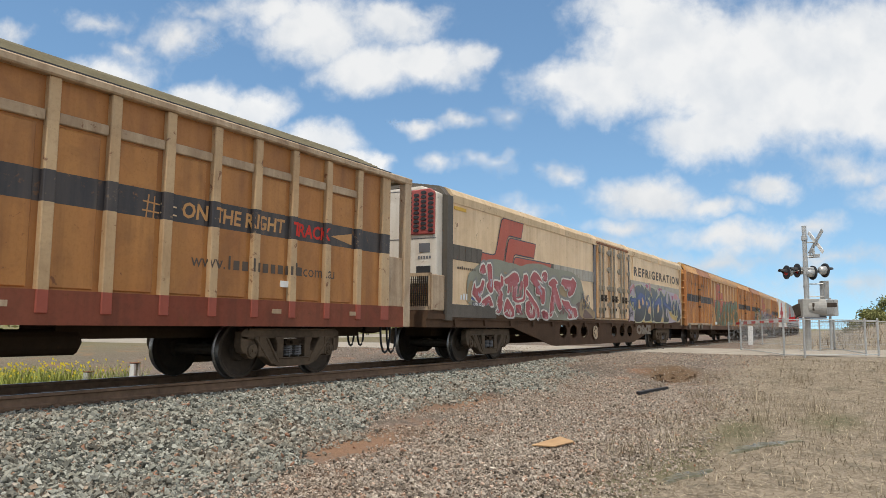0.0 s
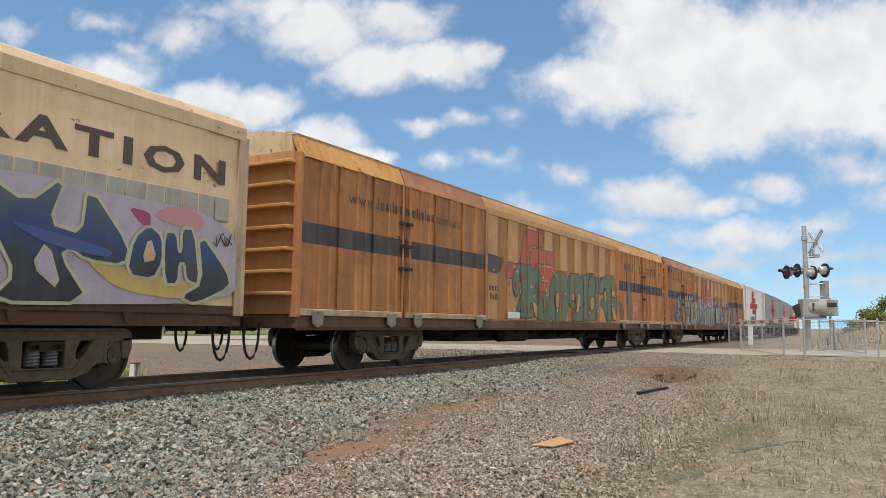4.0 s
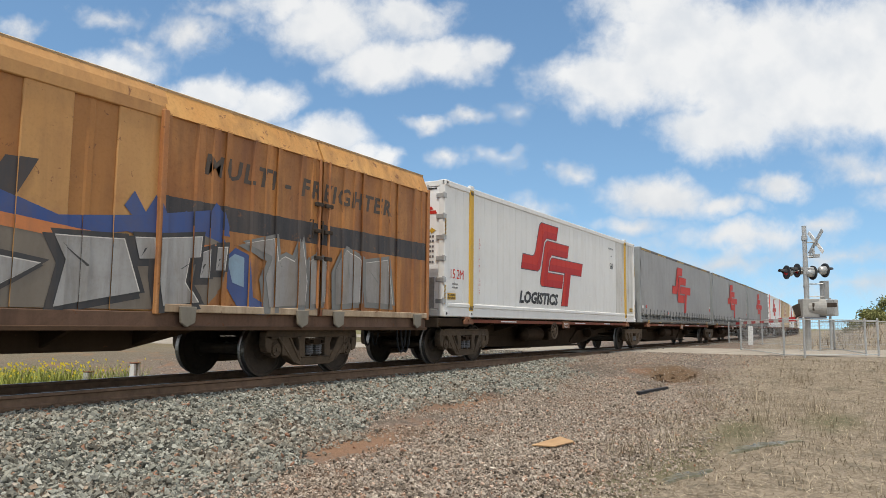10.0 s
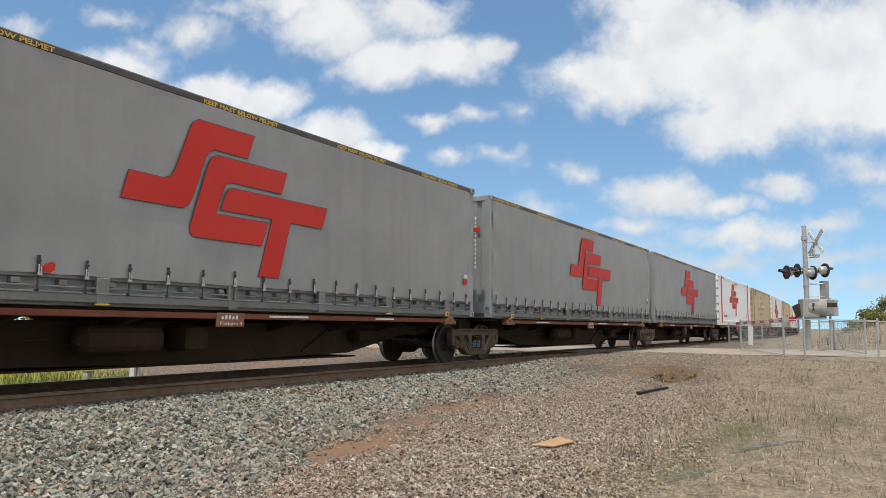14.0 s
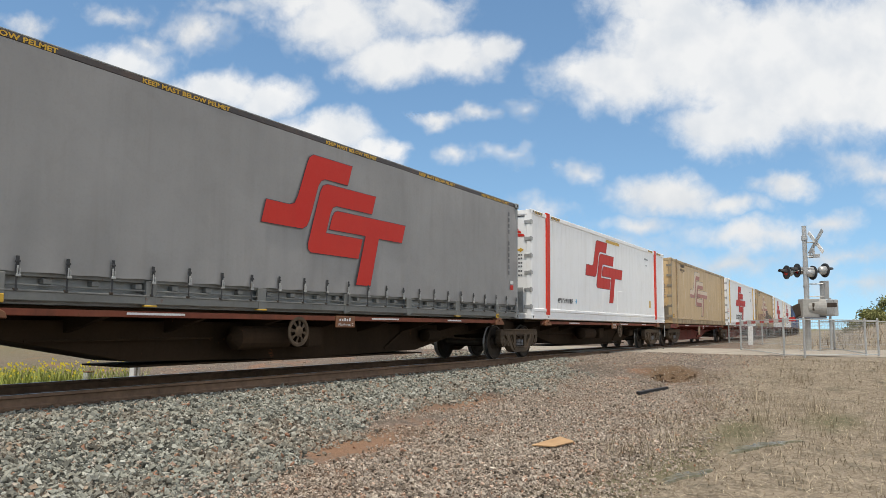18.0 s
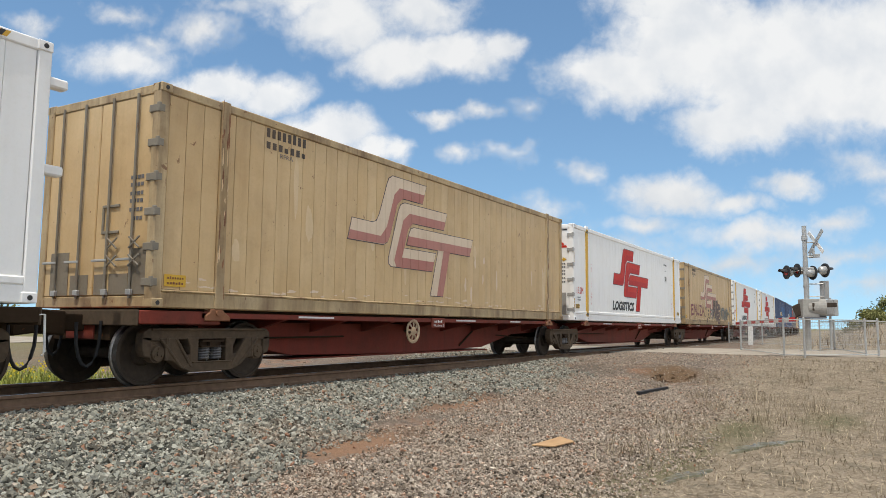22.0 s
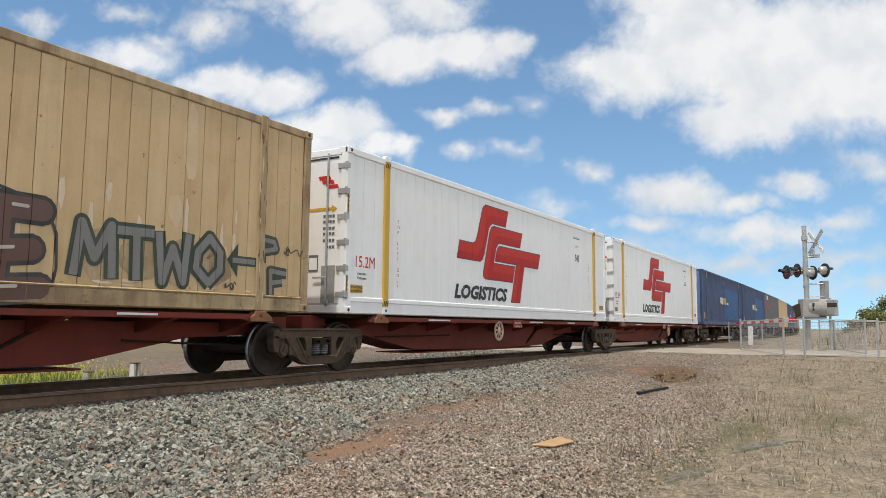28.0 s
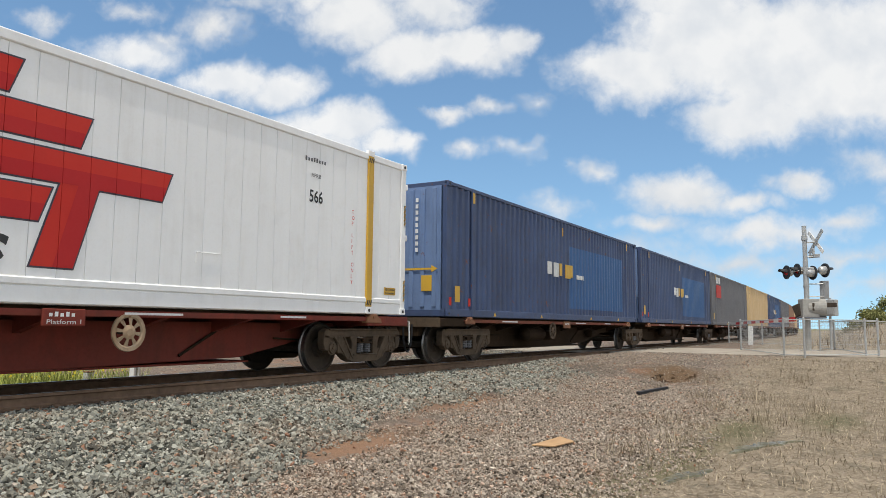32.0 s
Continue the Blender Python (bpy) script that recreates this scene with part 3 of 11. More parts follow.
def ground_material():
    n = Nodes("dry_gravel_ground")
    p = n.world_pos()
    big = n.noise(p, 0.55, 5, 0.6, 0.6)
    mid = n.noise(p, 3.2, 6, 0.65)
    fine = n.noise(p, 38, 4, 0.7)
    grit = n.node("TexVoronoi", Vector=p, Scale=34.0, Randomness=1.0)
    gritc = n.node("TexVoronoi", 1, Vector=p, Scale=34.0, Randomness=1.0)
    # the gravel's base is darkened to give shaded gaps between its stones
    gravel = n.mix(n.ramp(big, (0.38, 0.0), (0.62, 1.0)), (0.12, 0.092, 0.07), (0.18, 0.13, 0.095))
    gravel = n.mix(0.4, gravel, n.mix(n.node("SeparateColor", 0, i0=gritc), (0.05, 0.04, 0.032), (0.36, 0.30, 0.25)))
    red = n.ramp(n.noise(p, 0.9, 4, 0.6, 0.8), (0.54, 0.0), (0.66, 1.0))
    gravel = n.mix(n.math("MULTIPLY", red, 0.65), gravel, (0.31, 0.155, 0.085))
    grass = n.mix(n.ramp(mid, (0.35, 0.0), (0.68, 1.0)), (0.125, 0.098, 0.068), (0.285, 0.228, 0.162))
    grass = n.mix(n.math("MULTIPLY", n.ramp(n.noise(p, 15, 6, 0.7), (0.42, 0.0), (0.62, 1.0)), 0.6), grass, (0.46, 0.38, 0.275))
    grass = n.mix(n.math("MULTIPLY", n.ramp(n.noise(p, 1.7, 5, 0.6, 0.5), (0.55, 0.0), (0.68, 1.0)), 0.5), grass, (0.12, 0.105, 0.075))
    sx = n.node("SeparateXYZ", 0, i0=p)
    sy = n.node("SeparateXYZ", 1, i0=p)
    # dead grass takes over away from the bank
    side = n.math("ADD", n.math("MULTIPLY", sx, 0.06), n.math("MULTIPLY", sy, -0.62))
    side = n.math("ADD", side, n.math("MULTIPLY", n.math("ADD", big, n.math("MULTIPLY", mid, 0.6)), 0.9))
    dry = n.ramp(n.node("MapRange", i0=side, i1=-0.75, i2=0.25), (0.25, 0.0), (0.75, 1.0))
    c = n.mix(dry, gravel, grass)
    c = n.mix(n.math("MULTIPLY", n.ramp(fine, (0.45, 0.0), (0.75, 1.0)), 0.45), c, (0.07, 0.055, 0.04))
    # patches of bare red soil; the one at the scoured hole is darker brown
    for cx, cy, rx, ry in ((7.1, 5.15, 0.9, 0.45), (10.8, 6.05, 1.3, 0.35), (18.3, 4.38, 0.55, 0.6)):
        off = n.t.nodes.new("ShaderNodeVectorMath")
        off.operation = "LENGTH"
        n.t.links.new(n.node("Mapping", i0=p, i1=(-cx / rx, -cy / ry, 0), i3=(1 / rx, 1 / ry, 0)), off.inputs[0])
        spot = n.node("MapRange", props={"clamp": True}, i0=n.math("ADD", off.outputs["Value"], n.math("MULTIPLY", mid, 1.4)), i1=2.2, i2=1.4)
        c = n.mix(n.math("MULTIPLY", spot, 0.85), c, n.mix(fine, (0.13, 0.07, 0.038), (0.36, 0.215, 0.135)) if cx < 15 else n.mix(fine, (0.05, 0.032, 0.02), (0.24, 0.15, 0.08)))
    # damp green ground along the hollow
    for cx, cy, rx, ry in ((6.1, 2.2, 1.3, 0.42), (8.3, 2.0, 1.7, 0.30), (10.9, 1.75, 1.7, 0.36), (12.9, 0.7, 1.3, 0.45)):
        off = n.t.nodes.new("ShaderNodeVectorMath")
        off.operation = "LENGTH"
        n.t.links.new(n.node("Mapping", i0=p, i1=(-cx / rx, -cy / ry, 0), i3=(1 / rx, 1 / ry, 0)), off.inputs[0])
        spot = n.node("MapRange", props={"clamp": True}, i0=n.math("ADD", off.outputs["Value"], n.math("MULTIPLY", mid, 1.5)), i1=2.1, i2=1.1)
        c = n.mix(n.math("MULTIPLY", spot, 0.8), c, n.mix(fine, (0.055, 0.055, 0.026), (0.17, 0.155, 0.075)))
    # grit under the ballast, its colour darkened for shade of stones and train
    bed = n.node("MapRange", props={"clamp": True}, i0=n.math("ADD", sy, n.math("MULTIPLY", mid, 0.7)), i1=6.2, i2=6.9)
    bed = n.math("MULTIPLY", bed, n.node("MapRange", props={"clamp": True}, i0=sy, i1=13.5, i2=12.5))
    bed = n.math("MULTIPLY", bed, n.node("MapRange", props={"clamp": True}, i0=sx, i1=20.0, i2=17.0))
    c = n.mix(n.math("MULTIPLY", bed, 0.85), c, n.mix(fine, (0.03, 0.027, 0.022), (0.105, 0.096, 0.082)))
    # the land beyond the line
    away = n.node("MapRange", props={"clamp": True}, i0=sy, i1=16.0, i2=34.0)
    c = n.mix(away, c, n.mix(mid, (0.22, 0.18, 0.09), (0.13, 0.13, 0.05)))
    h = n.math("ADD", n.math("MULTIPLY", fine, 0.5), n.math("MULTIPLY", grit, 0.8))
    return n.done(c, 0.95, 0.0, n.bump(h, 0.7, 0.03), 0.2)


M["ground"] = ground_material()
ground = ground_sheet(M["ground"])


def rail_profile():
    return [(-0.075, -0.17), (0.075, -0.17), (0.075, -0.155), (0.022, -0.142), (0.009, -0.125), (0.009, -0.05), (0.036, -0.036), (0.036, -0.006), (0.026, 0.0), (-0.026, 0.0), (-0.036, -0.006), (-0.036, -0.036), (-0.009, -0.05), (-0.009, -0.125), (-0.022, -0.142), (-0.075, -0.155)]


def rails():
    stops = list(np.arange(-30, 22, 4.0)) + list(np.arange(22, 420, 6.0))
    prof = rail_profile()
    for side in (-1, 1):
        verts, faces = [], []
        for s in stops:
            x, y, u = on_track(s)
            for a, b in prof:
                o = side * 0.7535 + a
                verts.append((x - o * math.sin(u), y + o * math.cos(u), b))
        k = len(prof)
        for i in range(len(stops) - 1):
            for j in range(k):
                faces.append((i * k + j, (i + 1) * k + j, (i + 1) * k + (j + 1) % k, i * k + (j + 1) % k))
        me = bpy.data.meshes.new("rail")
        me.from_pydata(verts, [], faces)
        me.materials.append(M["rail"])
        me.materials.append(M["tread"])
        for p in me.polygons:
            if (p.index % k) == 8:
                p.material_index = 1
        ob = part("rail", me, M["rail"])
        tagged(ob, "rusty brown steel rail with a polished head", "rail", "running rails", "structure")


rails()


def sleepers():
    bm = bmesh.new()
    outline = [(-0.13, -0.42), (0.13, -0.42), (0.11, -0.185), (-0.11, -0.185)]
    prism(bm, outline, -1.25, 1.25)
    mended(bm)
    me = bpy.data.meshes.new("sleeper")
    bm.to_mesh(me)
    bm.free()
    me.materials.append(M["concrete"])
    clip_bm = bevel(boxes((-0.05, 0.05, -0.05, 0.05, -0.185, -0.135)), 0.015)
    clip = bpy.data.meshes.new("rail_clip")
    clip_bm.to_mesh(clip)
    clip_bm.free()
    clip.materials.append(M["rail"])
    s = -6.0
    while s < 60:
        x, y, u = on_track(s)
        ob = tagged(new("sleeper", me), "grey concrete sleeper half buried in ballast", "sleeper", "sleepers under the rails")
        ob.matrix_basis = pose(x, y, 0, 0, 0, math.degrees(u))
        for off in (-0.85, -0.66, 0.66, 0.85) if s < 24 else ():
            c = new("rail_clip", clip)
            c.parent = ob
            c.matrix_basis = Matrix.Translation((0, off, 0))
        s += 0.67


sleepers()


# ---- crossing road ----
def road_strip(name, x0, x1, y0, y1, lift, material, label):
    verts, faces = [], []
    nx, ny = 10, 60
    for i in range(nx + 1):
        for j in range(ny + 1):
            y = y0 + (y1 - y0) * j / ny
            x = x0 + (x1 - x0) * i / nx - 0.25 * (y - 4)
            verts.append((x, y, max(ground_z(x, y), -0.07) + lift))
    for i in range(nx):
        for j in range(ny):
            a = i * (ny + 1) + j
            faces.append((a, a + ny + 1, a + ny + 2, a + 1))
    me = bpy.data.meshes.new(name)
    me.from_pydata(verts, [], faces)
    me.materials.append(material)
    return tagged(new(name, me), label, "road", kind="structure")


def road_material():
    n = Nodes("dusty_road")
    p = n.world_pos()
    c = n.mix(n.ramp(n.noise(p, 1.2, 6, 0.6), (0.35, 0.0), (0.65, 1.0)), (0.30, 0.26, 0.21), (0.42, 0.37, 0.30))
    c = n.mix(n.math("MULTIPLY", n.noise(p, 60, 3), 0.3), c, (0.2, 0.17, 0.14))
    return n.done(c, 0.95, 0, n.bump(n.noise(p, 45, 4), 0.4, 0.02), 0.2)


M["road"] = road_material()
road_strip("road", 27.0, 35.0, -60, 60, 0.012, M["road"], "pale dusty road that crosses the line")
# ---- rolling stock ----
TRAIN, WHEELS = [], []     # (thing, its middle along the train, base height), (wheelset, its place)
SHARED = {}


def shared(key, make, material, second=None, smooth=False):
    """A mesh that is made once and used by many parts."""
    if key not in SHARED:
        bm = make()
        me = bpy.data.meshes.new(key)
        bm.to_mesh(me)
        bm.free()
        me.materials.append(material)
        if second is not None:
            me.materials.append(second)
        if smooth:
            me.shade_smooth()
        SHARED[key] = me
    return SHARED[key]


def under(name, me, parent, place=(0, 0, 0), label=""):
    ob = new(name, me)
    ob.parent = parent
    ob.location = place
    if label:
        tagged(ob, label)
    return ob


def rolling(name, label, category, group, s0, s1, base=0.0):
    ob = thing(name, label, category, group)
    TRAIN.append((ob, (s0 + s1) / 2, base))
    x, y, u = on_track((s0 + s1) / 2)
    ob.matrix_basis = pose(x, y, base, 0, 0, math.degrees(u))
    return ob


# -- bogies --
def wheelset_mesh():
    bm = bmesh.new()
    for s in (-1, 1):
        prof = [(0.085, 0.60), (0.13, 0.62), (0.14, 0.66), (0.32, 0.685), (0.385, 0.66), (0.452, 0.665), (0.460, 0.68), (0.452, 0.695), (0.432, 0.705), (0.428, 0.79), (0.385, 0.80), (0.375, 0.775), (0.34, 0.755), (0.17, 0.735), (0.145, 0.80), (0.085, 0.80)]
        ring(bm, [(r, s * a) for r, a in prof], 40, closed=False)
    ring(bm, [(0.085, -0.98), (0.085, 0.98)], 14)
    mended(bm)
    for f in bm.faces:
        c = f.calc_center_median()
        r = math.hypot(c.x, c.z)
        if 0.424 < r and 0.664 < abs(c.y) < 0.7965:
            f.material_index = 1
    return bm


def side_frame_mesh():
    """A heavy cast frame: flat top bar with downturned ends, two columns, solid legs and a spring seat."""
    bm = bmesh.new()
    y0, y1 = -0.075, 0.075
    prism(bm, [(-1.17, 0.62), (-1.08, 0.60), (-0.80, 0.60), (-0.72, 0.615), (0.72, 0.615), (0.80, 0.60), (1.08, 0.60), (1.17, 0.62), (1.16, 0.71), (1.08, 0.765), (-1.08, 0.765), (-1.16, 0.71)], y0, y1)
    box(bm, -1.04, 1.04, y0 - 0.035, y0 + 0.01, 0.735, 0.768)
    for s in (-1, 1):
        # leg with a rounded window between it and the column
        prism(bm, [(s * 0.92, 0.64), (s * 0.62, 0.64), (s * 0.58, 0.55), (s * 0.50, 0.44), (s * 0.45, 0.40), (s * 0.38, 0.41), (s * 0.28, 0.20), (s * 0.50, 0.205), (s * 0.68, 0.33), (s * 0.80, 0.34), (s * 0.80, 0.50)], y0 - 0.01, y1 + 0.01)
        prism(bm, [(s * 0.25, 0.28), (s * 0.40, 0.28), (s * 0.40, 0.52), (s * 0.44, 0.60), (s * 0.46, 0.64), (s * 0.25, 0.64)], y0 - 0.015, y1 + 0.015)
        # raised ribs down the leg
        prism(bm, [(s * 0.66, 0.62), (s * 0.61, 0.62), (s * 0.34, 0.23), (s * 0.39, 0.23)], y0 - 0.032, y0)
        prism(bm, [(s * 0.90, 0.61), (s * 0.85, 0.61), (s * 0.50, 0.225), (s * 0.55, 0.225)], y0 - 0.026, y0)
        # jaws round the axle box
        prism(bm, [(s * 1.03, 0.38), (s * 1.13, 0.40), (s * 1.17, 0.50), (s * 1.17, 0.65), (s * 1.02, 0.65)], y0, y1)
        prism(bm, [(s * 0.76, 0.335), (s * 0.81, 0.335), (s * 0.81, 0.64), (s * 0.75, 0.64)], y0 - 0.02, y1)
    prism(bm, [(-0.50, 0.215), (-0.36, 0.165), (0.36, 0.165), (0.50, 0.215), (0.42, 0.305), (-0.42, 0.305)], y0 - 0.02, y1 + 0.02)
    box(bm, -0.36, 0.36, y0 - 0.04, y0, 0.288, 0.31)
    mended(bm)
    return bevel(bm, 0.010)


def spring_mesh():
    bm = bmesh.new()
    for cx in (-0.11, 0.11):
        pts = []
        for i in range(5 * 10 + 1):
            u = 2 * math.pi * i / 10
            pts.append((cx + 0.078 * math.cos(u), 0.078 * math.sin(u), 0.325 + 0.185 * i / 50))
        tube(bm, pts, 0.018, 5)
    return mended(bm)


def axle_box_mesh():
    bm = bmesh.new()
    ring(bm, [(0.125, -0.02), (0.125, 0.10), (0.115, 0.12)], 16)
    ring(bm, [(0.095, -0.05), (0.105, -0.02)], 16)
    ring(bm, [(0.03, -0.068), (0.03, -0.05)], 6)
    for i in range(3):
        u = radians(90 + 120 * i)
        ring(bm, [(0.014, -0.062), (0.014, -0.048)], 6, centre=(0.065 * math.cos(u), 0, 0.065 * math.sin(u)))
    box(bm, -0.15, 0.15, -0.01, 0.10, 0.07, 0.19)
    return mended(bm)


def bolster_mesh():
    bm = boxes((-0.19, 0.19, -1.05, 1.05, 0.52, 0.60), (-0.28, 0.28, -0.45, 0.45, 0.60, 0.80), (-0.24, 0.24, -1.0, -0.86, 0.30, 0.335), (-0.24, 0.24, 0.86, 1.0, 0.30, 0.335))
    for q in (-1, 1):
        a, b = sorted((q * 0.9, q * 1.11))
        box(bm, -0.22, 0.22, a, b, 0.50, 0.522)
        box(bm, -0.20, 0.20, a, b, 0.575, 0.605)
        box(bm, -0.07, 0.07, a, b - 0.0, 0.522, 0.575)
    box(bm, -0.52, -0.46, -0.72, 0.72, 0.30, 0.38)
    box(bm, 0.46, 0.52, -0.72, 0.72, 0.30, 0.38)
    return bm


def bogie(parent, x):
    b = under("bogie", shared("bolster", bolster_mesh, M["under_grime"]), parent, (x, 0, 0), "grimy three-piece bogie with coil springs")
    frame_me = shared("side_frame", side_frame_mesh, M["bogie"])
    for s in (-1, 1):
        under("side_frame", frame_me, b, (0, s * 1.0, 0))
        under("spring_nest", shared("springs", spring_mesh, M["spring"]), b, (0, s * 1.0 - 0.02, 0))
        under("brake_block", shared("brake_block", lambda: bevel(boxes((-0.035, 0.035, -0.06, 0.06, 0.30, 0.56)), 0.01), M["steel_dark"]), b, (s * 0.45, -0.74, 0))
        under("brake_block", SHARED["brake_block"], b, (s * 0.45, 0.74, 0))
        w = under("wheelset", shared("wheelset", wheelset_mesh, M["steel_dark"], M["tread"]), b, (s * 0.915, 0, 0.43), "steel wheelset with bright worn treads")
        WHEELS.append((w, (s * 0.915, 0, 0.43)))
        for q in (-1, 1):
            a = under("axle_box", shared("axle_box", axle_box_mesh, M["bogie"]), b, (s * 0.915, q * 1.03, 0.43))
            if q > 0:
                a.rotation_euler.z = math.pi
    return b


def coupling(parent, x, way):
    """Drawbar, coupler head and hanging brake hoses at a wagon's end; way is 1 towards the train's tail."""
    bm = boxes((x - 0.35, x + 0.35, -0.10, 0.10, 0.72, 0.95))
    prism(bm, [(x + way * 0.30, 0.66), (x + way * 0.62, 0.70), (x + way * 0.62, 1.0), (x + way * 0.30, 0.98)], -0.16, 0.16)
    part("coupler", bevel(mended(bm), 0.02), M["under_grime"], parent, "knuckle coupler caked in grime")
    for k, (y, dx, low) in enumerate(((-0.52, 0.34, 0.27), (0.30, 0.22, 0.40))):
        bm = bmesh.new()
        pts = [(x + way * 0.05, y, 0.86)]
        for i in range(9):
            u = math.pi * i / 8
            pts.append((x + way * (0.05 + dx * (1 - math.cos(u)) / 2), y + 0.02 * k, 0.72 - (0.72 - low) * math.sin(u)))
        pts.append((x + way * (0.05 + dx), y, 0.84))
        tube(bm, pts, 0.022, 7)
        part("brake_hose", mended(bm), M["rubber"], parent, "black looped brake hose")


def hand_wheel(parent, x, z, y=-1.22, r=0.24, mat=None):
    """A dished disc with eight windows round its hub."""
    bm = bmesh.new()
    radii = ((0.045, -0.03), (r * 0.38, -0.012), (r * 0.74, 0.006), (r * 0.82, -0.012), (r, -0.012), (r * 1.02, 0.012))
    seg = 40
    rows = [[bm.verts.new((x + q * math.cos(2 * math.pi * i / seg), y + d, z + q * math.sin(2 * math.pi * i / seg))) for i in range(seg)] for q, d in radii]
    bm.faces.new(rows[0])
    for k in range(len(radii) - 1):
        for i in range(seg):
            if k == 1 and i % 5 < 3:
                continue
            j = (i + 1) % seg
            bm.faces.new((rows[k][i], rows[k][j], rows[k + 1][j], rows[k + 1][i]))
    mended(bm)
    bmesh.ops.solidify(bm, geom=bm.faces[:], thickness=0.012)
    w = part("handbrake_wheel", bm, mat or M["cream_rib"], parent, "pale dished handbrake wheel")
    part("wheel_shaft", ring(bmesh.new(), [(0.03, y), (0.03, y + 0.2)], 10, centre=(x, 0, z)), M["steel_dark"], w)


# -- painted shapes --
def drape(bm, cuts, depth, y, gap):
    """Lay flat faces (in x and z) on a side whose depth changes at the cuts: depth(x) metres behind y."""
    lo = min(v.co.x for v in bm.verts)
    hi = max(v.co.x for v in bm.verts)
    folded = isinstance(cuts, tuple) and len(cuts) > 0      # narrow joints: the paint dips into them in one piece
    for c in cuts:
        if lo < c < hi:
            bmesh.ops.bisect_plane(bm, geom=bm.verts[:] + bm.edges[:] + bm.faces[:], plane_co=(c, 0, 0), plane_no=(1, 0, 0), dist=1e-5)
    if folded:
        for v in bm.verts:
            v.co.y += y + depth(v.co.x) - gap
    else:
        bmesh.ops.split_edges(bm, edges=[e for e in bm.edges if len(e.link_faces) > 1])
    for f in () if folded else bm.faces:
        d = y + depth(f.calc_center_median().x) - gap
        for v in f.verts:
            v.co.y += d
    bmesh.ops.recalc_face_normals(bm, faces=bm.faces)
    for f in bm.faces:
        if f.normal.y > 0:
            f.normal_flip()
    return bm


def sheet(outlines):
    """Flat faces at y = 0 out of outlines of (x, z)."""
    bm = bmesh.new()
    for k, o in enumerate(outlines):
        bm.faces.new([bm.verts.new((a, -0.00009 * (k % 50), b)) for a, b in o])
    bm.normal_update()
    bmesh.ops.triangulate(bm, faces=[f for f in bm.faces if len(f.verts) > 4])
    return bm


LOGO_S = [(4.09, 2.76), (4.70, 2.75), (4.84, 2.79), (4.93, 2.93), (5.17, 3.55), (5.23, 3.67), (5.35, 3.74), (6.60, 3.74), (6.46, 3.35), (5.72, 3.35), (5.60, 3.30), (5.52, 3.20), (5.29, 2.56), (5.21, 2.43), (5.08, 2.37), (3.98, 2.37)]
LOGO_C = [(5.80, 3.27), (7.47, 3.27), (7.34, 2.90), (6.10, 2.90), (5.99, 2.86), (5.92, 2.75), (5.79, 2.36), (7.02, 2.36), (6.88, 1.97), (5.35, 1.97), (5.27, 2.02), (5.26, 2.12), (5.58, 3.09), (5.66, 3.22)]
LOGO_T = [(6.15, 2.81), (8.67, 2.81), (8.53, 2.43), (7.61, 2.43), (7.33, 1.46), (6.82, 1.46), (7.12, 2.44), (5.89, 2.44), (5.98, 2.69), (6.05, 2.78)]
DIM_S = [(4.03, 2.54), (4.98, 2.52), (5.18, 2.72), (5.42, 3.38), (5.60, 3.54), (6.53, 3.54), (6.46, 3.35), (5.72, 3.35), (5.52, 3.2), (5.29, 2.56), (5.21, 2.43), (5.08, 2.38), (3.98, 2.37)]
DIM_C = [(5.98, 3.08), (7.40, 3.08), (7.34, 2.9), (6.10, 2.9), (5.92, 2.75), (5.79, 2.36), (5.72, 2.17), (6.95, 2.17), (6.88, 1.97), (5.52, 1.97), (5.45, 2.1), (5.75, 2.92)]
DIM_T = [(5.95, 2.62), (8.60, 2.62), (8.53, 2.43), (7.61, 2.43), (7.33, 1.46), (7.08, 1.46), (7.34, 2.44), (5.89, 2.44)]


def emblem(parent, dx, dz, y, fill, rim, cuts=(), depth=lambda x: 0.0, dim=None, parts=("S", "C", "T"), kx=1.0, kz=1.0, edge_w=0.022):
    """Three interlocked slanted strokes in red with a dark rim."""
    for key, shape, low in (("S", LOGO_S, DIM_S), ("C", LOGO_C, DIM_C), ("T", LOGO_T, DIM_T)):
        if key not in parts:
            continue
        pts = [(3.98 + (a - 3.98) * kx + dx, 3.74 - (3.74 - b) * kz + dz) for a, b in shape]
        c = (sum(p[0] for p in pts) / len(pts), sum(p[1] for p in pts) / len(pts))
        edge = offset_outline(pts, edge_w)
        part("emblem_rim", drape(sheet([edge]), cuts, depth, y, 0.004), rim, parent)
        part("emblem_stroke", drape(sheet([pts]), cuts, depth, y, 0.008), fill, parent, "slanted red emblem stroke")
        if dim is not None:
            part("emblem_shade", drape(sheet([[(a + dx, b + dz) for a, b in low]]), cuts, depth, y, 0.012), dim, parent)


def offset_outline(pts, d):
    area = sum(pts[i][0] * pts[(i + 1) % len(pts)][1] - pts[(i + 1) % len(pts)][0] * pts[i][1] for i in range(len(pts)))
    s = 1 if area > 0 else -1
    out = []
    n = len(pts)
    for i in range(n):
        p0, p1, p2 = (Vector(pts[(i + k) % n]) for k in (-1, 0, 1))
        a, b = (p1 - p0).normalized(), (p2 - p1).normalized()
        na, nb = Vector((a.y, -a.x)) * s, Vector((b.y, -b.x)) * s
        m = (na + nb)
        m = m / max(0.35, m.dot(na))
        out.append(tuple(p1 + m * d))
    return out


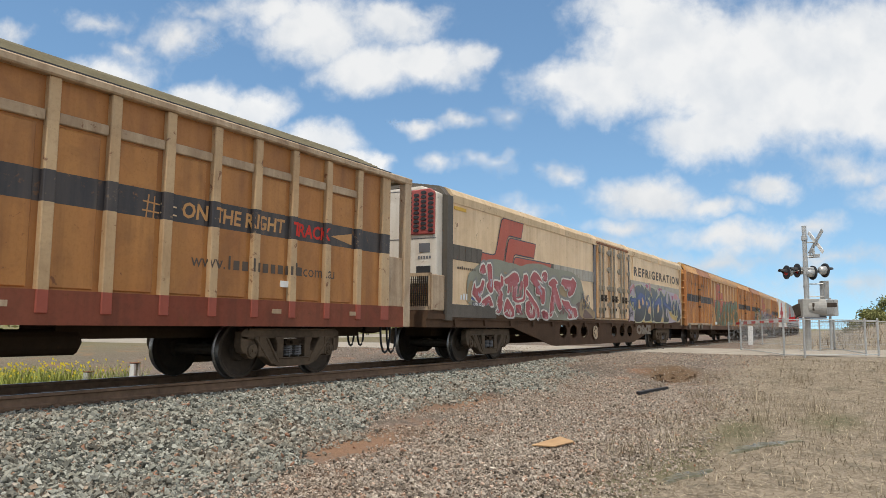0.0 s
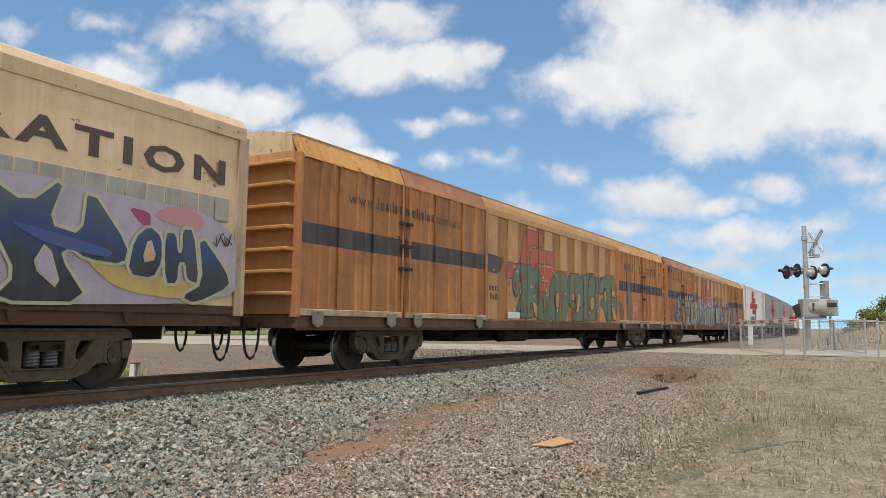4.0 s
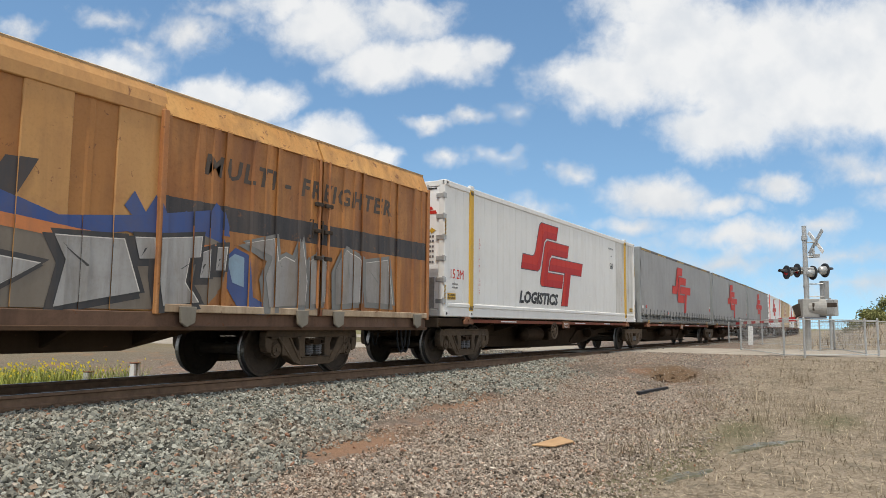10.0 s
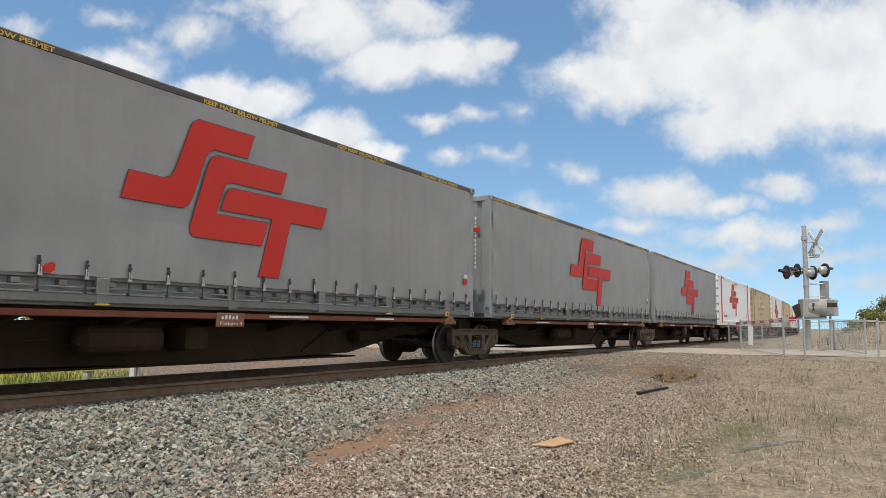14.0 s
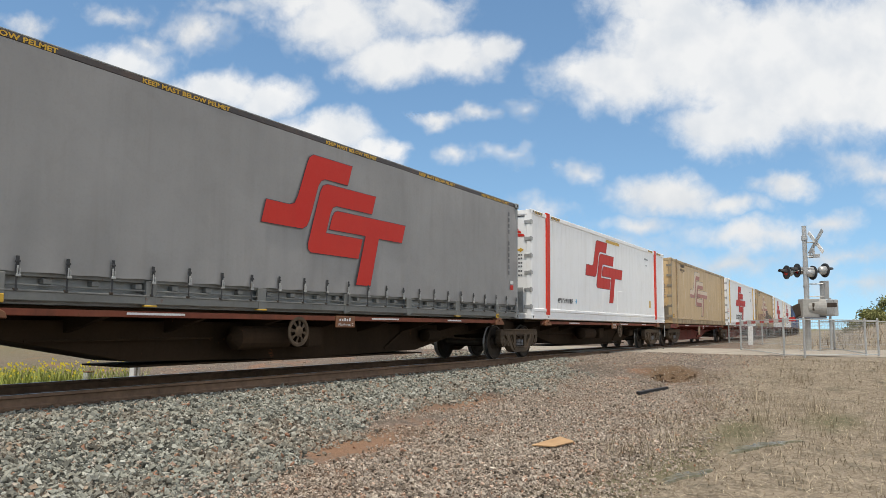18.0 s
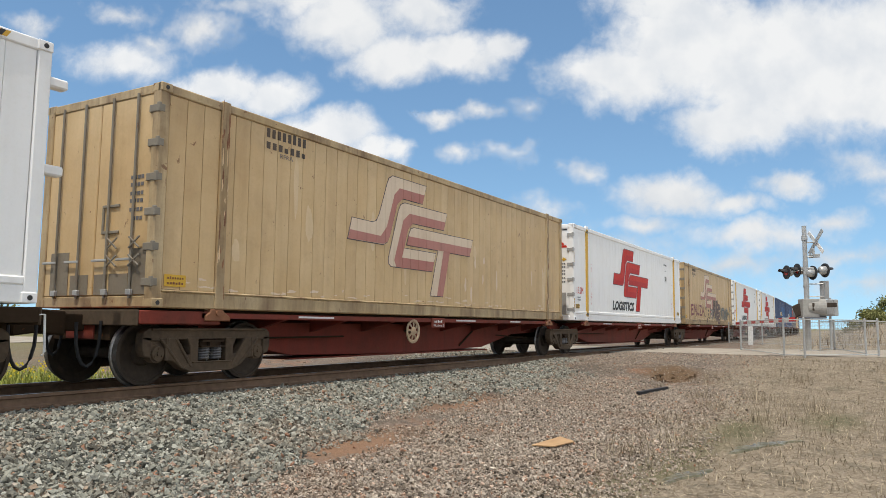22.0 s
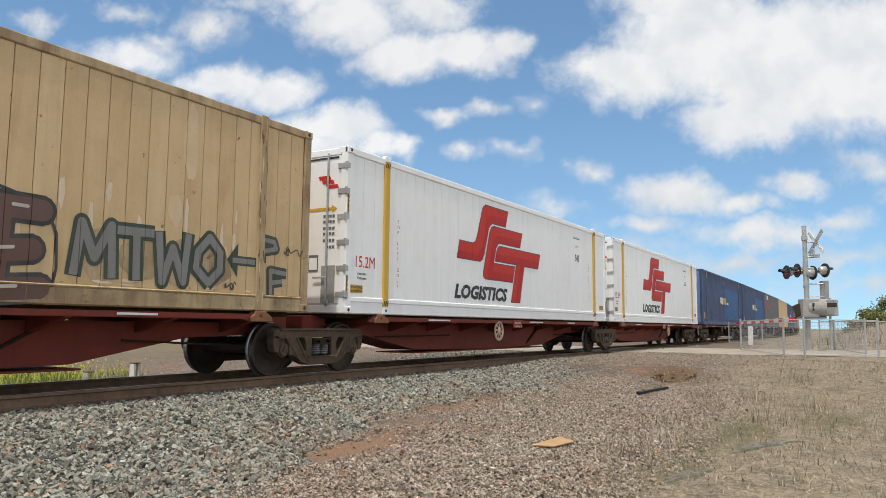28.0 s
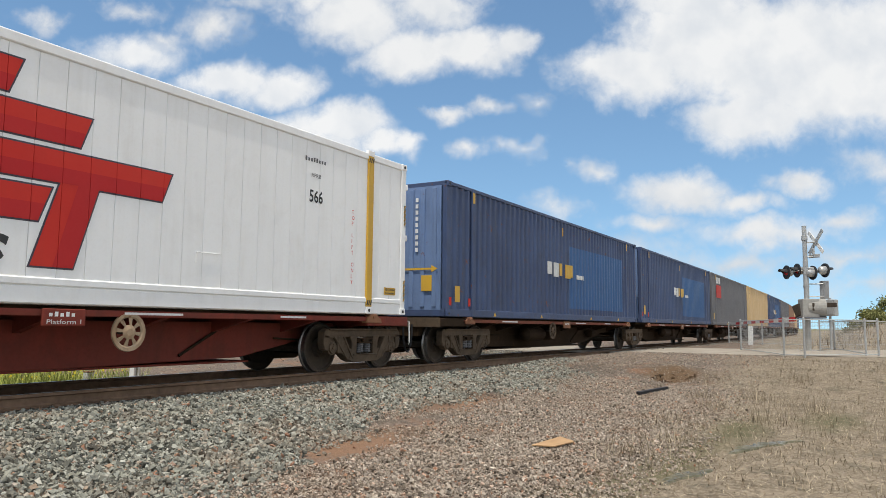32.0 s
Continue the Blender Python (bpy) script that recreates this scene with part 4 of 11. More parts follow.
STROKES = {
    "A": [[(0, 0), (.25, .6), (.45, 1), (.65, .6), (.95, 0)], [(.2, .38), (.75, .38)]],
    "C": [[(.95, .9), (.5, 1), (.1, .75), (.05, .3), (.45, 0), (.95, .12)]],
    "D": [[(.08, 0), (.05, 1), (.6, .95), (.95, .6), (.85, .15), (.08, 0)]],
    "E": [[(.95, 1), (.1, .95), (.02, .05), (1, .1)], [(.05, .5), (.75, .55)]],
    "F": [[(.1, 0), (.08, .98), (1, .92)], [(.08, .5), (.75, .55)]],
    "H": [[(.05, 0), (.1, 1)], [(.95, 0), (.9, 1)], [(.08, .5), (.92, .52)]],
    "I": [[(.5, 0), (.5, 1)]],
    "K": [[(.05, 0), (.05, 1)], [(.9, 1), (.15, .5), (1, 0)]],
    "M": [[(0, 0), (.1, 1), (.5, .35), (.9, 1), (1, 0)]],
    "N": [[(.02, 0), (.08, 1), (.9, 0), (.98, 1)]],
    "O": [[(.5, 0), (.08, .3), (.08, .7), (.5, 1), (.92, .7), (.92, .3), (.5, 0)]],
    "P": [[(.08, 0), (.08, 1), (.8, .95), (.9, .65), (.1, .48)]],
    "R": [[(.05, 0), (.08, 1), (.85, .9), (.85, .6), (.1, .5), (.95, 0)]],
    "S": [[(.95, .95), (.25, 1), (.1, .62), (.85, .42), (.85, .08), (.05, .05)]],
    "T": [[(.5, 0), (.5, .95)], [(0, .95), (1, .95)]],
    "U": [[(.05, 1), (.08, .2), (.5, 0), (.92, .2), (.95, 1)]],
    "W": [[(0, 1), (.2, 0), (.5, .7), (.8, 0), (1, 1)]],
    "Z": [[(.05, 1), (.95, .95), (.05, .05), (1, .02)]],
}


def web_line(parent, x, z, width, size, mat, y, cuts, depth):
    """A web address: its name is given as plain bars."""
    text_on(parent, "www.", size, x, z, mat, y, width * 0.20, 0, cuts, depth)
    rng = random.Random(3)
    shapes, a, end = [], x + width * 0.22, x + width * 0.70
    while a < end:
        w = rng.choice((0.04, 0.10, 0.12))
        h = size * (0.74 if w < 0.05 else 0.52)
        shapes.append([(a, z), (a + w, z), (a + w, z + h), (a, z + h)])
        a += w + 0.055
    part("lettering_bar", drape(sheet(shapes), cuts, depth, y, 0.006), mat, parent)
    text_on(parent, ".com.au", size, x + width * 0.72, z, mat, y, width * 0.28, 0, cuts, depth)


def fat_line(pts, w, caps=True):
    """Outlines that cover a thick bent line."""
    out = []
    for (a, b) in zip(pts, pts[1:]):
        d = Vector((b[0] - a[0], b[1] - a[1]))
        if d.length < 1e-6:
            continue
        d.normalize()
        nrm = Vector((-d.y, d.x)) * w / 2
        e = d * (w * 0.10)
        a2, b2 = Vector(a) - e, Vector(b) + e
        out.append([tuple(a2 + nrm), tuple(a2 - nrm), tuple(b2 - nrm), tuple(b2 + nrm)])
    if caps:
        for p in pts[1:-1] if caps == "joints" else pts:
            out.append([(p[0] + w / 2 * math.cos(2 * math.pi * k / 12), p[1] + w / 2 * math.sin(2 * math.pi * k / 12)) for k in range(12)])
    return out


def blotch(cx, cz, rx, rz, rng, n=26, rough=0.18):
    ph = [rng.uniform(0, 6.3) for _ in range(4)]
    out = []
    for i in range(n):
        u = 2 * math.pi * i / n
        k = 1 + rough * (math.sin(2 * u + ph[0]) * 0.5 + math.sin(3 * u + ph[1]) * 0.5 + math.sin(5 * u + ph[2]) * 0.4 + math.sin(7 * u + ph[3]) * 0.25)
        out.append((cx + rx * k * math.cos(u), cz + rz * k * math.sin(u)))
    return out


def graffiti(parent, letters, x0, x1, z0, z1, w, fill, rim, y, seed, halo=None, halo_w=0.0, cuts=(), depth=lambda x: 0.0, caps=True, glint=None, lean=0.0, jump=0.1, lift=0.004, name="graffiti", rim_w=0.10):
    """Sprayed letters: a dark rim under a coloured fill, each layer a hair above the one below."""
    rng = random.Random(seed)
    n = len(letters)
    cell = (x1 - x0) / n
    lines = []
    for i, ch in enumerate(letters):
        bx, bz = x0 + i * cell + rng.uniform(-0.03, 0.03) * cell, z0 + rng.uniform(0, jump) * (z1 - z0)
        cw, chh = cell * 0.86, (z1 - z0) * rng.uniform(1 - jump, 1.0)
        for st in STROKES[ch]:
            lines.append((i, [(bx + (a + rng.uniform(-.04, .04)) * cw + lean * b * chh, bz + (b + rng.uniform(-.03, .03)) * chh) for a, b in st]))
    layers = []
    if halo is not None:
        layers.append((halo, w + halo_w, True))
    layers += [(rim, w + rim_w, caps), (fill, w, caps)]
    for k, (mat, ww, cp) in enumerate(layers):
        for i in range(n):      # letter by letter
            shapes = [o for j, ln in lines for o in fat_line(ln, ww, cp) if j == i]
            part(name if k == len(layers) - 1 else name + "_rim", drape(sheet(shapes), cuts, depth, y, lift + 0.005 * k + 0.0022 * (i % 2)), mat, parent, "sprayed graffiti letter" if k == len(layers) - 1 else "")
    lines = [ln for _, ln in lines]
    if glint is not None:
        shapes = []
        for ln in lines:
            for (a, b) in zip(ln, ln[1:]):
                if rng.random() < 0.6:
                    p = tuple(a[k] * 0.75 + b[k] * 0.25 for k in (0, 1))
                    q = tuple(a[k] * 0.4 + b[k] * 0.6 for k in (0, 1))
                    shapes += fat_line([(p[0] - w * 0.25, p[1] + w * 0.1), (q[0] - w * 0.25, q[1] + w * 0.1)], w * 0.16, True)
        part(name, drape(sheet(shapes), cuts, depth, y, lift + 0.003 + 0.005 * len(layers)), glint, parent)


def scrawl(parent, x, z, size, mat, y, seed, n=9, cuts=(), depth=lambda q: 0.0, w=0.018, name="tag"):
    """A quick looping tag that cannot be read, drawn as one ribbon."""
    rng = random.Random(seed)
    knots = [Vector((x, z))]
    for i in range(n):
        knots.append(Vector((x + size * (i + 1) / n + rng.uniform(-.26, .20) * size, z + size * (0.26 if i % 2 else -0.18) * rng.uniform(0.2, 1.3))))
    pts = []
    for i in range(len(knots) - 1):      # a smooth run through the knots
        p0, p1, p2, p3 = (knots[min(len(knots) - 1, max(0, i + k))] for k in (-1, 0, 1, 2))
        for k in range(5):
            u = k / 5
            pts.append(0.5 * (2 * p1 + (p2 - p0) * u + (2 * p0 - 5 * p1 + 4 * p2 - p3) * u * u + (3 * p1 - p0 - 3 * p2 + p3) * u ** 3))
    bm = bmesh.new()
    last = None
    for k in range(1, len(pts) - 1):
        d = pts[k + 1] - pts[k - 1]
        if d.length < 1e-5:
            continue
        side = Vector((-d.y, d.x)).normalized() * w * 0.5
        y0 = -0.00002 * k      # later strokes cross over earlier ones
        pair = (bm.verts.new((pts[k].x + side.x, y0, pts[k].y + side.y)), bm.verts.new((pts[k].x - side.x, y0, pts[k].y - side.y)))
        if last:
            bm.faces.new((last[0], last[1], pair[1], pair[0]))
        last = pair
    part(name, drape(bm, cuts, depth, y, 0.022), mat, parent, "scribbled spray tag")


LETTERS = {}


def letters_mesh(body, size, shear, bold, spacing):
    key = (body, size, shear, bold, spacing)
    if key not in LETTERS:
        cu = bpy.data.curves.new("t", "FONT")
        cu.body, cu.size, cu.shear, cu.offset, cu.resolution_u, cu.space_character = body, size, shear, bold, 2, spacing
        ob = bpy.data.objects.new("t", cu)
        LETTERS[key] = bpy.data.meshes.new_from_object(ob)
        bpy.data.objects.remove(ob)
    return LETTERS[key]


def text_on(parent, body, size, x, z, mat, y, width=0.0, shear=0.0, cuts=(), depth=lambda q: 0.0, bold=0.0, name="lettering", label="", gap=0.006, turn=0.0, spacing=1.0):
    """Lettering laid on an uneven side."""
    me = letters_mesh(body, size, shear, bold, spacing)
    xs = [v.co.x for v in me.vertices]
    k = width / (max(xs) - min(xs)) if width else 1.0
    bm = bmesh.new()
    bm.from_mesh(me)
    rot = Matrix.Rotation(radians(turn), 4, "Z")
    for v in bm.verts:
        p = rot @ Vector((v.co.x * k, v.co.y, 0))
        v.co = (x + p.x, 0, z + p.y)
    return part(name, drape(bm, cuts, depth, y, gap), mat, parent, label)


def bars_on(parent, x, z, width, height, n, mat, y, lean=0.15, cuts=(), depth=lambda q: 0.0, name="lettering_bar", gap=0.006):
    """A line of writing that is given as plain bars."""
    rng = random.Random(int(x * 100) + n)
    cell = width / n
    shapes = []
    for i in range(n):
        h = height * (1.0 if rng.random() < 0.3 else 0.72)
        a, b = x + i * cell, x + i * cell + cell * 0.62
        shapes.append([(a, z), (b, z), (b + lean * h, z + h), (a + lean * h, z + h)])
    part(name, drape(sheet(shapes), cuts, depth, y, gap), mat, parent)


def profile_sheet(bm, pts, z0, z1, top=None):
    """A folded sheet: (x, y) points swept upwards; with top, its upper edge leans to that y offset and height."""
    rows = [[bm.verts.new((x, y, z0)) for x, y in pts], [bm.verts.new((x, y, z1)) for x, y in pts]]
    if top:
        rows.append([bm.verts.new((x, y + top[0], top[1])) for x, y in pts])
    for a, b in zip(rows, rows[1:]):
        for i in range(len(pts) - 1):
            bm.faces.new((a[i], a[i + 1], b[i + 1], b[i]))
    return bm


# -- colours for the graffiti --
def spray(name, c, fade=0.5):
    return painted(name, c, tuple(v * 0.8 + 0.05 for v in c), (0.14, 0.10, 0.07), 0.6, fade, 0.5)


G = {k: spray("spray_" + k, c) for k, c in {
    "maroon": (0.20, 0.03, 0.045), "green": (0.10, 0.16, 0.085), "dkgreen": (0.03, 0.05, 0.03), "red": (0.36, 0.055, 0.062), "pink": (0.52, 0.24, 0.25), "white": (0.70, 0.66, 0.59),
    "silver": (0.33, 0.31, 0.29), "black": (0.03, 0.03, 0.033), "lime": (0.30, 0.40, 0.06), "sky": (0.25, 0.37, 0.47), "blue": (0.035, 0.075, 0.24),
    "navy": (0.03, 0.045, 0.085), "yellow": (0.55, 0.38, 0.10), "grey_green": (0.24, 0.245, 0.18), "lilac": (0.42, 0.36, 0.42), "brown": (0.12, 0.055, 0.04),
    "peach": (0.6, 0.35, 0.18), "ochre": (0.30, 0.21, 0.10), "plum": (0.30, 0.05, 0.13), "rose": (0.40, 0.085, 0.10), "dull_red": (0.26, 0.06, 0.04), "faded": (0.20, 0.165, 0.125), "steel": (0.40, 0.385, 0.365), "orange": (0.62, 0.2, 0.05), "chalk": (0.50, 0.44, 0.38), "grey": (0.21, 0.205, 0.19)}.items()}
def faded_blue():
    """Sprayed fill that goes from grey-green through blue to charcoal down the letter."""
    n = Nodes("grey_to_blue_spray")
    z = n.node("SeparateXYZ", 2, i0=n.t.nodes.new("ShaderNodeTexCoord").outputs["Object"])
    blur = n.math("ADD", z, n.math("MULTIPLY", n.math("SUBTRACT", n.noise(n.coord(), 1.6, 5, 0.6), 0.5), 0.9))
    c = n.ramp(n.node("MapRange", i0=blur, i1=1.05, i2=2.55), (0.0, (0.03, 0.031, 0.036)), (0.34, (0.042, 0.05, 0.066)), (0.52, (0.036, 0.065, 0.16)), (0.72, (0.06, 0.085, 0.135)), (1.0, (0.135, 0.14, 0.115)))
    c = n.mix(n.math("MULTIPLY", n.ramp(n.noise(n.coord((4, 4, 0.4)), 1.0, 6), (0.5, 0.0), (0.75, 1.0)), 0.3), c, (0.13, 0.12, 0.10))
    return n.done(c, 0.5, 0.0, n.bump(n.noise(n.coord(), 3.0, 6, 0.6), 0.1, 0.02), 0.3)


M["blue_fade"] = faded_blue()
stained(G["steel"], (0.15, 0.12, 0.09), 0.75, 3.0, 0.35)
stained(G["silver"], (0.17, 0.13, 0.09), 0.7, 2.2, 0.3)
stained(G["faded"], (0.09, 0.065, 0.045), 0.6, 2.0, 0.4)
G["lime_pale"] = spray("spray_pale_lime", (0.46, 0.46, 0.27))
# -- bogie vans --
Y = -1.25      # the near side of every vehicle


# -- murals: letters sprayed by hand, each laid on the side it stands on --
def softened(pts, times=1):
    """Corners cut off once or twice, as a spray can rounds them."""
    for _ in range(times):
        out = []
        for (a, b), (c, d) in zip(pts, pts[1:] + pts[:1]):
            out += [(a * 0.8 + c * 0.2, b * 0.8 + d * 0.2), (a * 0.2 + c * 0.8, b * 0.2 + d * 0.8)]
        pts = out
    return pts


def sprayer(v, mid, cuts=(), depth=lambda q: 0.0):
    """A function that lays a painted shape on v: its name, outline along the train, paint, how proud it lies, growth and rounding."""
    count = iter(range(100000))
    def lay(name, pts, mat, lift, grow=0.0, times=1, label=""):
        o = softened([(a - mid, b) for a, b in pts], times)
        if grow:
            o = offset_outline(o, grow)
        return part(name, drape(sheet([o]), cuts, depth, Y, lift + 0.00005 * (next(count) % 64)), mat, v, label)
    return lay


def inner(pts, k, dx=0.0, dz=0.0):
    """The same outline drawn smaller about its middle."""
    cx, cz = sum(p[0] for p in pts) / len(pts), sum(p[1] for p in pts) / len(pts)
    return [(cx + (a - cx) * k + dx, cz + (b - cz) * k + dz) for a, b in pts]


def mural_red(v, mid):
    lay = sprayer(v, mid)
    rng = random.Random(12)
    def ground(col, pts):
        lay("graffiti_ground", pts, G[col], 0.018 if col == "grey_green" else 0.0225, 0, 2)
    def letter(kind, pts):
        lay("graffiti_shadow", [(a + 0.05, b + 0.03) for a, b in pts], G["grey"], 0.026, 0.085)
        lay("graffiti_rim", pts, G["white"], 0.030, 0.044)
        lay("graffiti_letter", pts, G["red"], 0.034, 0, 1, "sprayed red graffiti letter")
        lay("graffiti_shade", inner(pts, 0.62, rng.uniform(-0.04, 0.04), -0.05), G["rose"], 0.038, 0, 2)
        lay("graffiti_shine", inner(pts, 0.30, rng.uniform(-0.1, 0.1), -0.08), G["pink"] if rng.random() < 0.6 else G["lilac"], 0.042, 0, 2)
    ground("grey_green", [(15.28, 1.74), (15.35, 2.02), (15.60, 2.14), (15.92, 2.31), (16.45, 2.45), (16.97, 2.48), (17.42, 2.44), (17.89, 2.45), (18.25, 2.40), (18.74, 2.52), (19.58, 2.58), (20.40, 2.50), (21.33, 2.51), (22.02, 2.51), (22.77, 2.33), (23.02, 2.01), (23.11, 1.01), (18.48, 1.06), (16.85, 1.11), (16.76, 1.33), (15.32, 1.27)])
    ground("ochre", [(15.31, 1.62), (15.43, 1.85), (15.56, 1.89), (15.56, 1.58), (15.46, 1.39), (15.32, 1.38)])
    ground("ochre", [(16.92, 1.95), (17.09, 2.19), (17.43, 2.18), (17.71, 2.14), (17.35, 1.96)])
    ground("ochre", [(20.88, 1.85), (21.21, 2.18), (21.69, 1.91), (21.36, 1.59), (21.04, 1.62)])
    ground("brown", [(21.88, 1.30), (22.60, 1.65), (23.07, 1.46), (23.09, 1.06), (22.06, 1.08)])
    ground("blue", [(15.46, 1.45), (15.57, 1.57), (15.65, 1.51), (15.75, 1.47), (15.65, 1.41)])
    letter("a", [(15.50, 1.56), (15.64, 1.87), (15.69, 1.68), (15.94, 1.77), (16.01, 1.92), (16.16, 1.90), (16.02, 1.62), (15.95, 1.60), (15.87, 1.63), (15.99, 1.45), (15.86, 1.35), (15.63, 1.51)])
    letter("a", [(15.89, 2.12), (15.96, 2.26), (16.11, 2.31), (16.21, 2.16), (16.19, 2.08), (15.95, 2.10)])
    letter("a", [(16.25, 2.31), (16.50, 2.34), (16.55, 2.01), (16.59, 1.67), (16.45, 1.62), (16.31, 1.71), (16.23, 1.81), (16.36, 1.90), (16.32, 2.05)])
    letter("a", [(15.99, 1.42), (16.25, 1.52), (16.41, 1.57), (16.61, 1.33), (16.46, 1.32), (16.39, 1.48), (16.23, 1.40), (16.03, 1.31)])
    letter("a", [(16.62, 1.94), (16.92, 1.93), (17.01, 1.90), (17.01, 2.11), (17.17, 2.03), (17.15, 1.82), (16.87, 1.79), (17.13, 1.67), (17.09, 1.45), (16.81, 1.39), (16.85, 1.52), (16.96, 1.59), (16.74, 1.73), (16.65, 1.75)])
    letter("a", [(16.80, 1.38), (17.14, 1.49), (17.10, 1.32), (16.91, 1.14), (16.74, 1.18), (16.90, 1.28)])
    letter("a", [(17.19, 2.00), (17.40, 2.06), (17.79, 2.23), (18.03, 2.18), (18.14, 2.01), (17.94, 1.93), (17.88, 1.63), (17.96, 1.49), (18.43, 1.57), (18.34, 2.17), (18.64, 2.23), (18.70, 1.94), (18.48, 1.84), (18.50, 1.51), (17.95, 1.43), (17.67, 1.52), (17.72, 1.97), (17.55, 1.95), (17.52, 1.68), (17.37, 1.65), (17.45, 1.90), (17.27, 1.89)])
    letter("a", [(17.20, 1.33), (17.38, 1.56), (17.64, 1.37), (17.78, 1.28), (17.81, 1.08), (17.41, 1.07), (17.19, 1.14)])
    letter("a", [(17.85, 1.38), (18.17, 1.41), (18.26, 1.30), (18.10, 1.16), (17.96, 1.21)])
    letter("a", [(18.78, 2.10), (19.05, 2.33), (19.34, 2.28), (19.71, 2.04), (19.53, 2.09), (19.23, 2.13), (19.61, 1.92), (19.85, 1.87), (19.81, 1.47), (19.56, 1.45), (19.57, 1.70), (19.15, 1.72), (19.23, 1.96), (18.99, 2.00)])
    letter("a", [(18.55, 1.83), (18.80, 1.70), (19.38, 1.37), (19.47, 1.17), (19.28, 1.02), (19.29, 1.28), (18.90, 1.54), (18.53, 1.69)])
    letter("a", [(18.50, 1.45), (18.76, 1.54), (18.91, 1.35), (19.17, 1.28), (19.13, 1.07), (18.74, 1.04), (18.52, 1.20)])
    letter("a", [(19.60, 2.17), (19.67, 2.34), (19.91, 2.38), (20.05, 2.27), (19.95, 2.09), (19.75, 2.10), (19.83, 2.23), (19.72, 2.27)])
    letter("a", [(20.03, 2.05), (20.50, 2.24), (20.84, 2.10), (20.63, 2.05), (20.88, 1.75), (21.15, 1.38), (20.90, 1.29), (20.62, 1.56), (20.45, 1.52), (20.40, 1.16), (20.15, 1.10), (20.22, 1.52), (20.40, 1.93)])
    letter("a", [(21.06, 2.08), (21.15, 2.25), (21.61, 2.24), (21.92, 2.24), (22.06, 2.34), (22.39, 2.16), (22.11, 1.84), (21.73, 1.73), (21.59, 1.82), (21.85, 2.07), (21.58, 2.09), (21.45, 1.92), (21.28, 2.06)])
    letter("a", [(21.04, 1.65), (21.36, 1.59), (21.70, 1.60), (21.88, 1.41), (22.34, 1.41), (22.46, 1.13), (21.58, 1.07), (21.71, 1.26), (21.34, 1.38)])
    letter("a", [(19.61, 1.30), (20.09, 1.22), (20.05, 1.04), (19.65, 1.07)])
    for i in range(7):
        scrawl(v, 17.2 - mid + i * 0.75, 1.18 + 0.05 * (i % 3), 0.5, G["maroon" if i % 2 else "white"], Y - 0.030, 200 + i, 8, w=0.022)
    ground("ochre", [(22.6, 1.1), (22.7, 1.75), (23.2, 1.7), (23.7, 1.45), (24.2, 1.3), (24.2, 1.1)])
    ground("brown", [(22.9, 1.1), (23.1, 1.42), (23.5, 1.3), (24.0, 1.12)])
    scrawl(v, 22.8 - mid, 1.75, 0.7, G["navy"], Y - 0.01, 260, 11, w=0.03)
    scrawl(v, 22.9 - mid, 1.5, 0.6, G["navy"], Y - 0.01, 261, 11, w=0.025)


